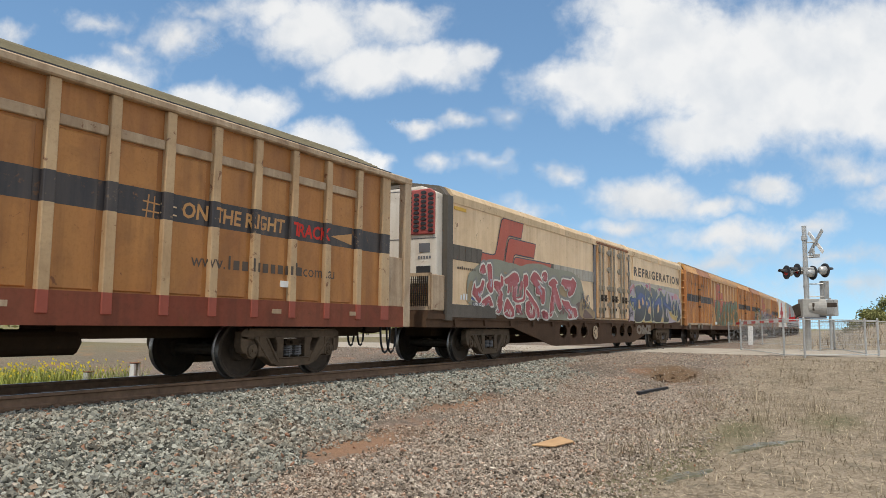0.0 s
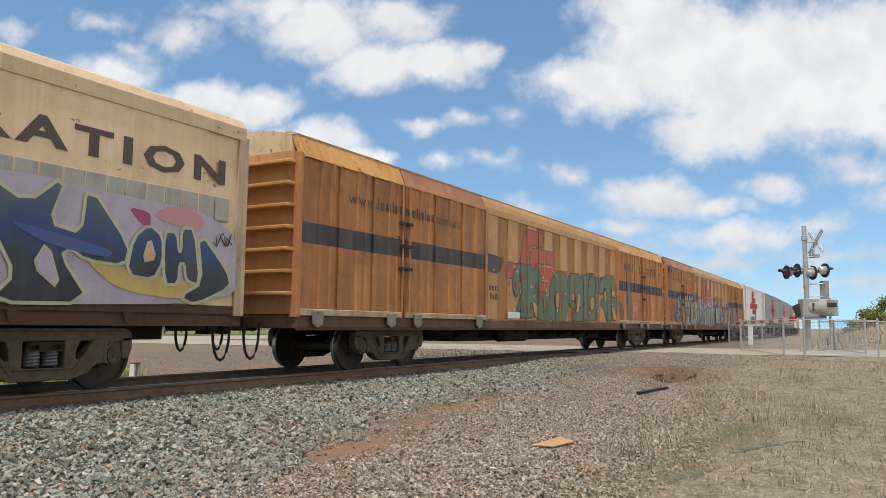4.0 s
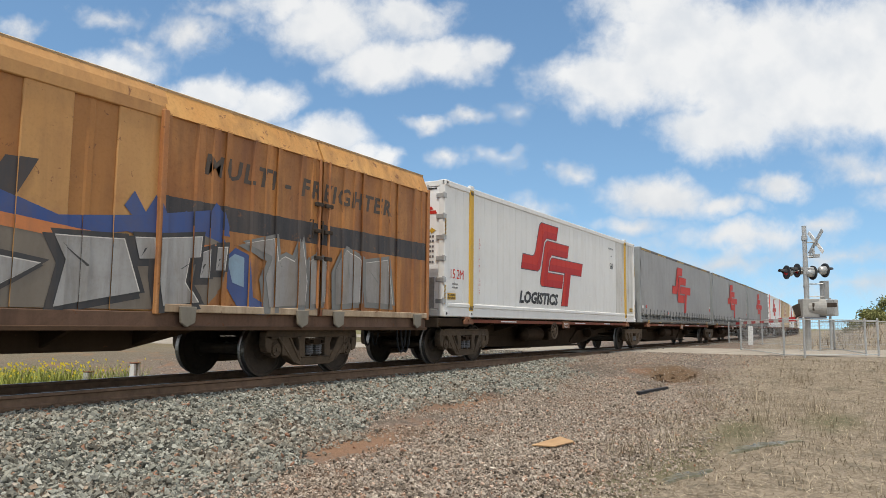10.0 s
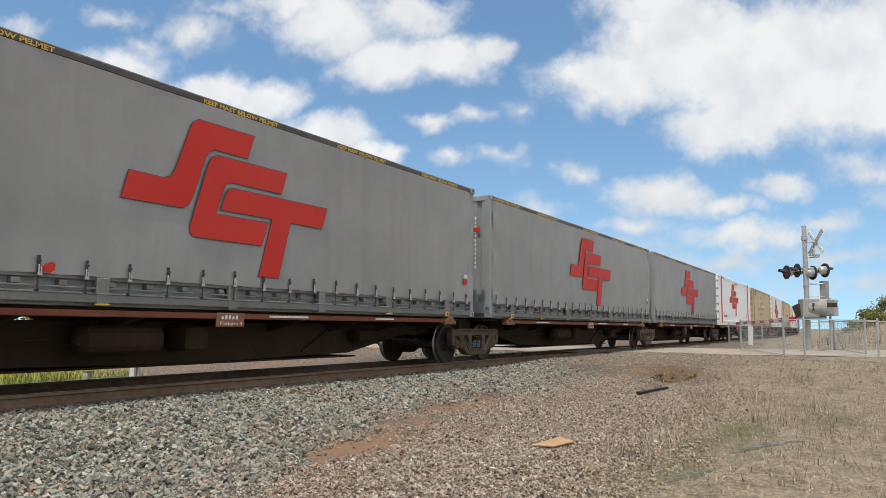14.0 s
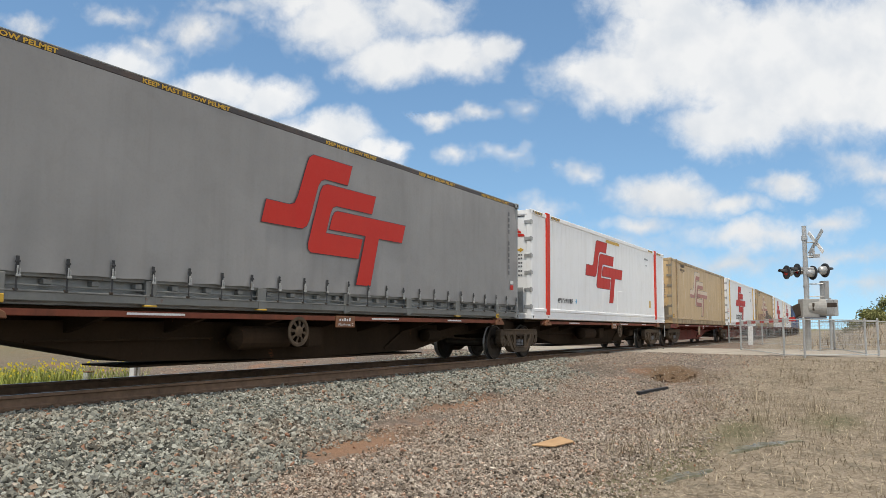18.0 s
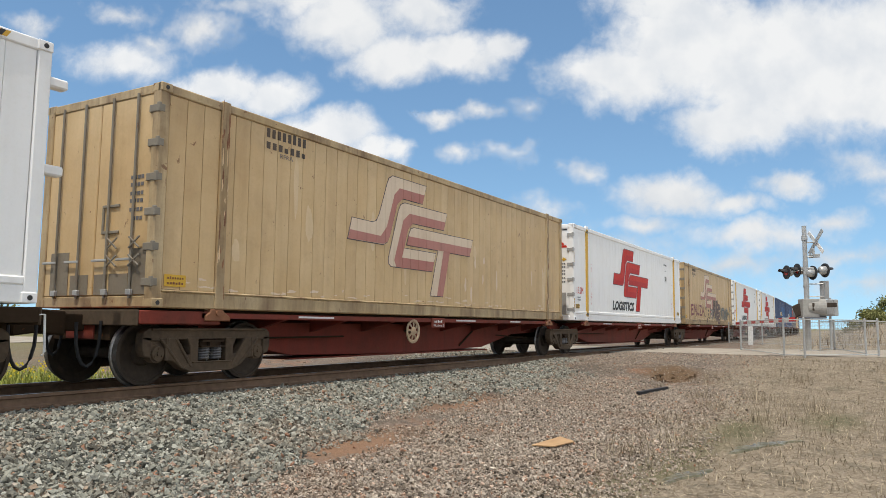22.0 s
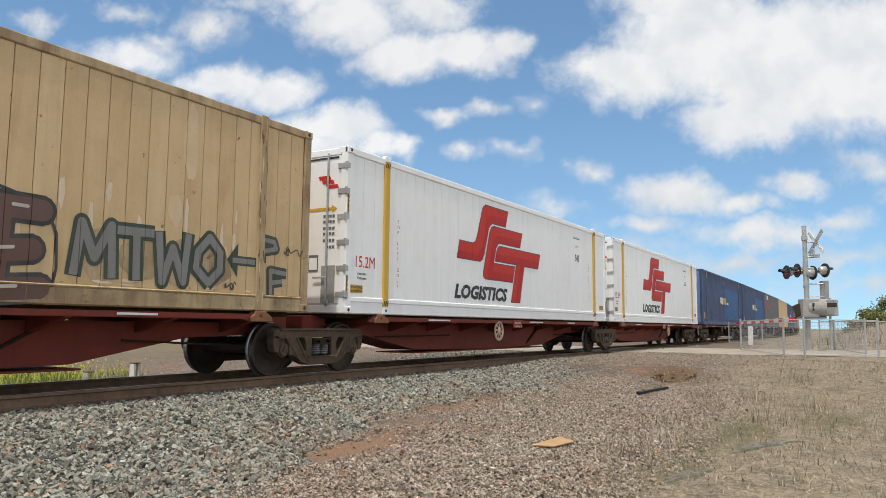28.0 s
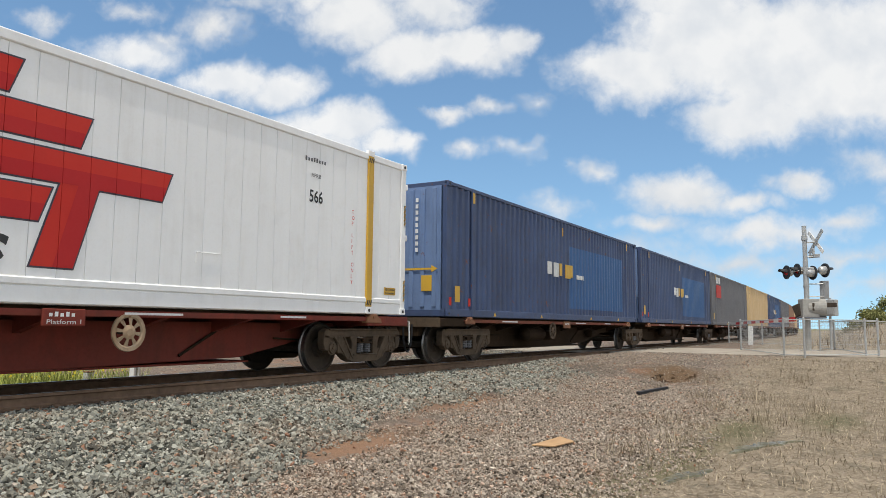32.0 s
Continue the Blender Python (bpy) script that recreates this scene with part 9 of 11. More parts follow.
def tan_container(s0, s1, seed, tags=None):
    h = (s1 - s0) / 2
    v = rolling("container", "scuffed tan panelled container with a faded red and white emblem", "container", "containers on the train", s0, s1, BASE)
    box_frame(v, h, M["tan"], M["tan_rail"], 0.24)
    js = strips(v, -h + 0.17, h - 0.17, 0.24, HGT - 0.13, M["tan"], 0.30)
    castings(v, h, True, M["tan_rail"])
    for x in (-h + 1.15, h - 1.1):
        part("lifting_post", bevel(boxes((x - 0.08, x + 0.08, Y - 0.02, Y + 0.03, 0.0, HGT + 0.02)), 0.01), M["tan_rail"], v)
    cuts, depth = groove_cuts(js), groove_depth(js)
    emblem(v, -h + 0.11, -BASE + 0.0, Y, M["tan_pale"], M["logo_line"], cuts, depth, dim=M["logo_pink"], edge_w=0.014)
    end_doors(v, -h, M["tan"], arrow=False, rod_mat=M["hinge_grey"], hinge_mat=M["hinge_grey"])
    for a, b, z in ((Y + 0.14, Y + 0.46, 0.78), (Y + 0.50, -0.36, 0.45), (-0.30, -0.04, 0.45), (0.1, 0.5, 0.45), (0.56, 0.98, 0.78)):
        part("kick_plate", boxes((-h + 0.012, -h + 0.0185, a, b, 0.17, z)), M["kick_grey"], v, "dull grey kick plate")
    part("placard_frame", bevel(boxes((-h - 0.005, -h + 0.018, -0.52, -0.16, 1.0, 1.04), (-h - 0.005, -h + 0.018, -0.52, -0.16, 1.36, 1.40), (-h - 0.005, -h + 0.018, -0.20, -0.16, 1.04, 1.36)), 0.006), M["hinge_grey"], v)
    text_on(v, "RFRA", 0.10, -h + 2.3, 2.42, M["slate"], Y, 0.3, 0, cuts, depth)
    bars_on(v, -h + 2.0, 2.70, 0.95, 0.2, 8, M["text_dark"], Y, 0, cuts, depth)
    bars_on(v, -h + 2.0, 2.52, 0.95, 0.11, 7, M["text_dark"], Y, 0, cuts, depth)
    part("notice", flat(bmesh.new(), [(-h + 0.2, 0.28), (-h + 0.55, 0.28), (-h + 0.55, 0.44), (-h + 0.2, 0.44)], Y - 0.002), M["yellow"], v, "worn yellow notice")
    rng = random.Random(seed)
    pale = [blotch(-h + rng.uniform(8.3, 13), rng.uniform(0.5, 1.4), rng.uniform(.02, .05), rng.uniform(.08, .3), rng, 12) for _ in range(9)]
    pale += [blotch(-h + rng.uniform(0.3, 14.0), 0.26 + abs(rng.gauss(0, 0.05)), rng.uniform(.03, .14), rng.uniform(.008, .022), rng, 14, 0.45) for _ in range(46)]
    for k, o in enumerate(pale):
        part("scuff", drape(sheet([o]), cuts, depth, Y, 0.0025 + 0.00003 * k), M["tan_pale"], v)
    wide = [blotch(-h + rng.uniform(1.4, 13.5), rng.uniform(0.5, 2.4), rng.uniform(.05, .13), rng.uniform(.15, .6), rng, 16) for _ in range(12)]
    for k, o in enumerate(wide):
        part("bleached_patch", drape(sheet([o]), cuts, depth, Y, 0.0015 + 0.00004 * k), M["tan_faded"], v)
    for x in (-h + 1.15, h - 1.1):
        for k in range(26):
            chip = blotch(x + rng.choice((-1, 1)) * rng.uniform(0.02, 0.07), rng.uniform(0.05, 2.9), rng.uniform(.006, .016), rng.uniform(.03, .16), rng, 12, 0.4)
            part("rust_spot" if k % 3 else "paint_chip", drape(sheet([chip]), (), lambda q: 0.0, Y - 0.02, 0.002 + 0.00005 * k), M["rust_brown"] if k % 3 else M["cream"], v)
    bars_on(v, -h + 0.24, 0.38, 0.28, 0.035, 7, M["rust_brown"], Y - 0.006, 0)
    bars_on(v, -h + 0.24, 0.31, 0.28, 0.035, 6, M["rust_brown"], Y - 0.006, 0)
    for y in (Y + 0.34, Y + 0.80):
        for q in (0.62, 0.86):
            for a in (-35, 35):
                part("latch_lever", bevel(boxes((-h - 0.045, -h - 0.025, y - 0.13, y + 0.13, q - 0.012, q + 0.012)), 0.004), M["hinge_grey"], v).matrix_basis = Matrix.Translation((0, y, q)) @ Matrix.Rotation(radians(a), 4, "X") @ Matrix.Translation((0, -y, -q))
    if tags:
        tags(v, h, cuts, depth)
    return v


def corrugated(s0, s1, paint, end, label, marks=None):
    h = (s1 - s0) / 2
    v = rolling("container", label, "container", "containers on the train", s0, s1, BASE)
    part("core", boxes((-h + 0.08, h - 0.06, Y + 0.06, -Y - 0.03, -0.006, HGT - 0.05)), paint, v)
    part("roof", bevel(boxes((-h + 0.02, h - 0.02, Y + 0.03, -Y - 0.03, HGT - 0.06, HGT - 0.02)), 0.01), paint, v)
    for y0, y1 in ((Y, Y + 0.06), (-Y - 0.06, -Y)):
        part("top_rail", bevel(boxes((-h, h, y0, y1, HGT - 0.08, HGT)), 0.01), paint, v)
        part("bottom_rail", bevel(boxes((-h, h, y0, y1, 0.0, 0.17)), 0.01), paint, v)
        for sx in (-1, 1):
            part("corner_post", bevel(boxes((sx * (h - 0.08) - 0.08, sx * (h - 0.08) + 0.08, min(y0, y1) - 0.003, max(y0, y1) + 0.003 + 0.05, 0.1, HGT - 0.1)), 0.012), paint, v)
    pts, x = [], -h + 0.16
    while x < h - 0.40:
        pts += [(x, Y + 0.012), (x + 0.07, Y + 0.012), (x + 0.14, Y + 0.05), (x + 0.21, Y + 0.05)]
        x += 0.28
    pts.append((h - 0.15, Y + 0.012))
    part("side_panel", profile_sheet(bmesh.new(), pts, 0.16, HGT - 0.07), paint, v, "corrugated steel side")
    castings(v, h, True, paint)
    for x in (-h + 1.25, h - 1.2):
        part("lifting_post", bevel(boxes((x - 0.07, x + 0.07, Y - 0.012, Y + 0.05, 0.0, HGT)), 0.01), paint, v)
        part("notice", flat(bmesh.new(), [(x - 0.05, HGT - 0.35), (x + 0.05, HGT - 0.35), (x + 0.05, HGT - 0.1), (x - 0.05, HGT - 0.1)], Y - 0.013), M["yellow"], v)
    bm = boxes((-h - 0.004, -h + 0.05, Y + 0.14, -Y - 0.14, 0.14, HGT - 0.1))
    part("end_panel", bm, end, v)
    for k in range(7):
        part("end_rib", bevel(boxes((-h - 0.03, -h + 0.02, Y + 0.25 + k * 0.3, Y + 0.36 + k * 0.3, 0.2, HGT - 0.15)), 0.012), end, v)
    for sx in (-1, 1):
        part("end_rail", bevel(boxes((sx * (h - 0.05) - 0.05, sx * (h - 0.05) + 0.05, Y + 0.1, -Y - 0.1, 0.0, 0.15), (sx * (h - 0.05) - 0.05, sx * (h - 0.05) + 0.05, Y + 0.1, -Y - 0.1, HGT - 0.12, HGT - 0.005)), 0.01), paint, v)
    o = [(0.4, 1.02), (0.4, 1.065), (Y + 0.36, 1.065), (Y + 0.36, 1.12), (Y + 0.2, 1.043), (Y + 0.36, 0.965), (Y + 0.36, 1.02)]
    part("arrow", mended(prism(bmesh.new(), o, -h - 0.037, -h - 0.03, "x")), M["yellow"], v, "yellow painted arrow")
    part("notice", boxes((-h - 0.037, -h - 0.03, Y + 0.35, Y + 0.62, 0.55, 0.9)), M["yellow"], v)
    for i in range(9):
        part("number_bar", boxes((-h - 0.037, -h - 0.03, Y + 0.72, Y + 0.79, 2.55 - i * 0.14, 2.64 - i * 0.14)), M["text_white"], v)
    part("notice", flat(bmesh.new(), [(-h + 0.4, 0.32), (-h + 0.62, 0.32), (-h + 0.62, 0.68), (-h + 0.4, 0.68)], Y + 0.005), M["yellow"], v)
    for a in (2.3, 5.2, 9.3, 12.2):
        part("notice", flat(bmesh.new(), [(-h + a, 0.03), (-h + a + 0.15, 0.03), (-h + a + 0.075, 0.13)], Y - 0.003), M["yellow"], v)
    if marks:
        marks(v, h)
    return v


def tags_old(v, h, cuts, depth):
    graffiti(v, "EMUZA", -h + 1.6, -h + 5.1, 0.42, 0.98, 0.11, G["maroon"], M["tan"], Y, 3, cuts=cuts, depth=depth, caps="joints")
    for i, (a, z, q, c) in enumerate(((2.0, 0.2, 0.8, "black"), (5.0, 0.5, 0.45, "black"), (3.4, 0.16, 0.6, "navy"), (5.2, 0.85, 0.4, "brown"))):
        scrawl(v, -h + a, z, q, G[c], Y, 70 + i, 10, cuts, depth, 0.02)


def tags_letters(v, h, cuts, depth):
    low = [blotch(-h + a, 0.62, 0.3, 0.32, random.Random(k), 14, 0.2) for k, a in enumerate((10.6, 11.2, 11.8, 12.4, 9.2))]
    part("scuff", drape(sheet(low), cuts, depth, Y, 0.0022), M["tan_rail"], v)
    kw = dict(cuts=cuts, depth=depth, caps="joints", jump=0.03, lift=0.006)
    graffiti(v, "MTWO", -h + 10.28, -h + 12.62, 0.33, 0.98, 0.11, G["grey"], G["dkgreen"], Y, 2, **kw)
    graffiti(v, "P", -h + 13.32, -h + 13.75, 0.74, 1.08, 0.07, G["grey"], G["dkgreen"], Y, 8, **kw)
    graffiti(v, "F", -h + 13.50, -h + 13.95, 0.26, 0.62, 0.07, G["grey"], G["dkgreen"], Y, 9, **kw)
    graffiti(v, "PF", -h + 6.95, -h + 7.85, 0.32, 0.82, 0.13, G["grey"], G["dkgreen"], Y, 8, **kw)
    for ch, x0, x1, z0, z1, k in (("H", 7.88, 8.52, 0.52, 1.30, 6), ("E", 8.80, 9.28, 0.27, 1.27, 7), ("E", 9.38, 9.98, 0.06, 1.07, 8)):
        graffiti(v, ch, -h + x0, -h + x1, z0, z1, 0.25, G["brown"], G["black"], Y, k, cuts=cuts, depth=depth, glint=G["chalk"], jump=0.02, lift=0.008)
    edge = [(7.74, 0.95), (7.78, 1.36), (8.1, 1.44), (8.55, 1.36), (8.85, 1.42), (9.2, 1.30), (9.6, 1.2), (9.9, 1.14), (10.05, 0.8), (10.07, 0.4), (10.0, 0.05)]
    part("graffiti_edge", drape(sheet(fat_line([(-h + a, z) for a, z in edge], 0.035, True)), cuts, depth, Y, 0.010), G["black"], v)
    text_on(v, "PAINT", 0.17, -h + 6.36, 0.04, M["black"], Y, 0.52, 0, cuts, depth, 0.008)
    text_on(v, "FR87", 0.17, -h + 6.97, 0.02, M["black"], Y, 0.64, 0, cuts, depth, 0.008)
    text_on(v, "HEE", 0.17, -h + 6.12, 0.72, M["black"], Y, 0.34, 0, cuts, depth, 0.008, turn=-8)
    text_on(v, "DEE", 0.17, -h + 6.10, 0.52, M["black"], Y, 0.36, 0, cuts, depth, 0.008, turn=-8)
    for i, (a, z, q) in enumerate(((6.1, 0.32, 0.4), (5.5, 0.2, 0.5), (7.85, 0.3, 0.7), (13.78, 0.95, 0.5), (12.6, 0.34, 0.22))):
        scrawl(v, -h + a, z, q, G["black"], Y, 90 + i, 9, cuts, depth, 0.018)
    part("graffiti_patch", drape(sheet([[(-h + 6.7, 0.66), (-h + 6.85, 0.65), (-h + 6.86, 0.77), (-h + 6.71, 0.78)]]), cuts, depth, Y, 0.01), M["stripe_red"], v, "small red sticker")
    part("graffiti_arrow", drape(sheet(fat_line([(-h + 13.22, 0.72), (-h + 12.72, 0.72)], 0.14, False) + [[(-h + 12.85, 0.98), (-h + 12.64, 0.72), (-h + 12.85, 0.48)]]), cuts, depth, Y, 0.008), G["dkgreen"], v)
    part("graffiti_arrow", drape(sheet(fat_line([(-h + 13.19, 0.72), (-h + 12.75, 0.72)], 0.075, False)), cuts, depth, Y, 0.013), G["grey"], v)


def tags_mixed(v, h, cuts, depth):
    tags_old(v, h, cuts, depth)
    tags_letters(v, h, cuts, depth)


def blue_marks(v, h):
    fresh_patch(v, h)
    for i, (w, m) in enumerate(((0.32, "text_white"), (0.36, "text_white"), (0.18, "yellow"), (0.42, "yellow"), (0.14, "yellow"))):
        x = -h + 5.75 + i * 0.46
        part("emblem_bar", boxes((x, x + w, Y - 0.004, Y + 0.012, 1.25 + (0.0 if i % 2 else 0.05), 1.66)), M[m], v, "plain emblem bar")
    for i in range(5):
        part("emblem_bar", boxes((-h + 8.1 + i * 0.13, -h + 8.18 + i * 0.13, Y - 0.004, Y + 0.012, 1.27, 1.4)), M["text_white"], v)


def fresh_patch(v, h):
    pts, x = [], -h + 0.16 + 0.28 * 26
    while x < h - 1.7:
        pts += [(x, Y + 0.008), (x + 0.07, Y + 0.008), (x + 0.14, Y + 0.046), (x + 0.21, Y + 0.046)]
        x += 0.28
    part("repainted_patch", profile_sheet(bmesh.new(), pts, 0.35, 2.25), M["blue_fresh"], v, "brighter blue repainted patch")
    part("notice", flat(bmesh.new(), [(-h + 6.9, 2.5), (-h + 6.97, 2.5), (-h + 6.97, 2.75), (-h + 6.9, 2.75)], Y + 0.008), M["yellow"], v)
    for x in (-h + 0.12, -h + 1.0):
        part("notice", flat(bmesh.new(), [(x, 0.24), (x + 0.1, 0.24), (x + 0.1, 0.42), (x, 0.42)], Y - 0.006), M["logo_red"], v)


def slate_marks(v, h):
    part("emblem_bar", boxes((-h + 1.5, -h + 3.1, Y - 0.006, Y + 0.012, 1.6, 2.35)), M["logo_red"], v, "plain red emblem block")
    for i in range(2):
        part("emblem_bar", boxes((-h + 1.5 + i * 0.8, -h + 2.0 + i * 0.8, Y - 0.006, Y + 0.012, 2.45, 2.8)), M["text_white"], v)


# the first set: five platforms on six bogies
platform(85.82, 100.6, 87.3, None, "brown", first=True, wheel_at=92.36, plate="Platform 5")
platform(101.2, 116.15, 101.0, None, "brown", plate="Platform 4")
platform(116.75, 131.45, 116.52, None, "brown", plate="Platform 3")
platform(132.05, 146.75, 131.72, None, "brown", wheel_at=138.26, plate="Platform 2")
platform(147.4, 162.0, 147.15, 160.6, "brown", last=True, wheel_at=155.56, plate="Platform 1")
white_container(85.96, 100.46, "560", old=True)
curtain_container(101.32, 116.02, 1)
curtain_container(116.88, 131.36, 2)
curtain_container(132.18, 146.65, 3, -0.26)
white_container(147.5, 161.93, "46", stripe="red")
# the second set, painted red
platform(163.3, 178.0, 164.65, None, "red", first=True, wheel_at=169.75, plate="Platform 5")
platform(178.7, 193.3, 178.47, None, "red", plate="Platform 4")
platform(194.1, 208.75, 193.78, None, "red", plate="Platform 3")
platform(209.45, 224.15, 209.2, None, "red", wheel_at=215.8, plate="Platform 2")
platform(224.8, 239.45, 224.6, 238.23, "red", last=True, wheel_at=233.08, plate="Platform 1")
tan_container(163.43, 177.81, 1)
white_container(178.78, 193.16, "503")
tan_container(194.2, 208.6, 2, tags_mixed)
white_container(209.58, 224.02, "542")
white_container(224.86, 239.28, "566")
# the third set and what follows it
platform(240.75, 255.6, 242.23, None, "brown", first=True, wheel_at=247.09)
platform(256.2, 270.9, 255.9, None, "brown")
platform(271.5, 286.2, 271.2, None, "brown")
platform(286.8, 301.5, 286.5, None, "brown")
platform(302.1, 316.8, 301.8, 315.5, "brown", last=True)
corrugated(240.92, 255.5, M["blue"], M["blue_end"], "dark blue corrugated container with worn paint", blue_marks)
corrugated(256.32, 270.8, M["blue"], M["blue_end"], "dark blue corrugated container with worn paint", blue_marks)
corrugated(271.6, 286.1, M["slate"], M["slate"], "slate grey corrugated container with a red block", slate_marks)
corrugated(286.9, 301.4, M["tan"], M["tan_rail"], "plain tan corrugated steel container")
corrugated(302.2, 316.7, M["blue"], M["blue_end"], "dark blue corrugated container with worn paint", blue_marks)
for _k, (_a, _p) in enumerate(((318.0, "slate"), (333.4, "brown_box"), (348.8, "tan"), (364.2, "blue"))):
    platform(_a, _a + 14.7, _a + 1.4, _a + 13.3 if _k == 3 else None, "brown", first=_k == 0, last=_k == 3)
    corrugated(_a + 0.1, _a + 14.6, M[_p], M[_p], "weathered " + {"slate": "slate grey", "brown_box": "brown", "tan": "tan", "blue": "dark blue"}[_p] + " corrugated container")
# ---- the level crossing ----
def fence_panel(parent, a, b, z0, top):
    """Welded mesh between two posts."""
    a, b = Vector((*a, 0)), Vector((*b, 0))
    d = b - a
    n = max(2, int(d.length / 0.10))
    bm = bmesh.new()
    for i in range(n + 1):
        p = a + d * i / n
        box(bm, p.x - 0.0017, p.x + 0.0017, p.y - 0.0017, p.y + 0.0017, z0 + 0.08, top - 0.02)
    for i in range(13):
        z = z0 + 0.08 + (top - z0 - 0.10) * i / 12
        tube(bm, [(a.x, a.y, z), (b.x, b.y, z)], 0.0019, 4)
    for z in (z0 + 0.08, top - 0.02):
        tube(bm, [(a.x, a.y, z), (b.x, b.y, z)], 0.018, 6)
    part("mesh_panel", bm, M["wire"], parent, "grey welded mesh panel")


def fence(name, posts, label):
    f = thing(name, label, "fence", "fences at the crossing")
    base = [(x, y, ground_z(x, y)) for x, y in posts]
    for x, y, z in base:
        part("post", ring(bmesh.new(), [(0.034, z - 0.2), (0.034, z + 1.25), (0.02, z + 1.27)], 10, "z", (x, y, 0)), M["galv"], f)
    for a, b in zip(base, base[1:]):
        fence_panel(f, a[:2], b[:2], min(a[2], b[2]), min(a[2], b[2]) + 1.22)


fence("pedestrian_fence", [(32.48, 4.95), (26.3, 2.71), (25.97, 2.09), (28.76, 0.09)], "galvanised mesh pedestrian fence beside the road crossing")
fence("pedestrian_fence", [(34.74, 2.2), (35.5, 1.7), (29.01, 0.46)], "galvanised mesh pedestrian fence beside the road crossing")
fence("pedestrian_fence", [(47.3, 7.88), (44.0, 5.6), (41.0, 2.0), (42.5, -3.0), (43.0, -9.0)], "long galvanised mesh fence beyond the road")


def signal_lamp(parent, x, y, z, way, lit):
    """A round black target with a lens and hood; way: heading in degrees that the lens faces."""
    r = Matrix.Translation((x, y, z)) @ Matrix.Rotation(radians(way), 4, "Z")
    bm = ring(bmesh.new(), [(0.285, -0.012), (0.285, 0.012)], 28, "x")
    bm.transform(r)
    lamp = part("target", bm, M["black"], parent, "round black signal target")
    bm = ring(bmesh.new(), [(0.05, -0.27), (0.12, -0.25), (0.165, -0.17), (0.175, -0.012)], 20, "x")
    bm.transform(r)
    part("lamp_housing", bm, M["galv"], lamp, "silver domed lamp back")
    bm = ring(bmesh.new(), [(0.125, 0.012), (0.11, 0.04), (0.0005, 0.055)], 20, "x")
    bm.transform(r)
    part("lens", bm, M["lamp_red"] if lit else M["glass_red"], lamp, "red signal lens")
    bm = bmesh.new()
    rows = []
    for a in np.linspace(-0.3, math.pi + 0.3, 14):
        c, s = 0.14 * math.cos(a), 0.14 * math.sin(a)
        rows.append((bm.verts.new((0.012, c, s)), bm.verts.new((0.30 if s > 0 else 0.12, c * 0.95, s * 0.95))))
    for p, q in zip(rows, rows[1:]):
        bm.faces.new((p[0], q[0], q[1], p[1]))
    bm.transform(r)
    part("hood", bm, M["black"], lamp)


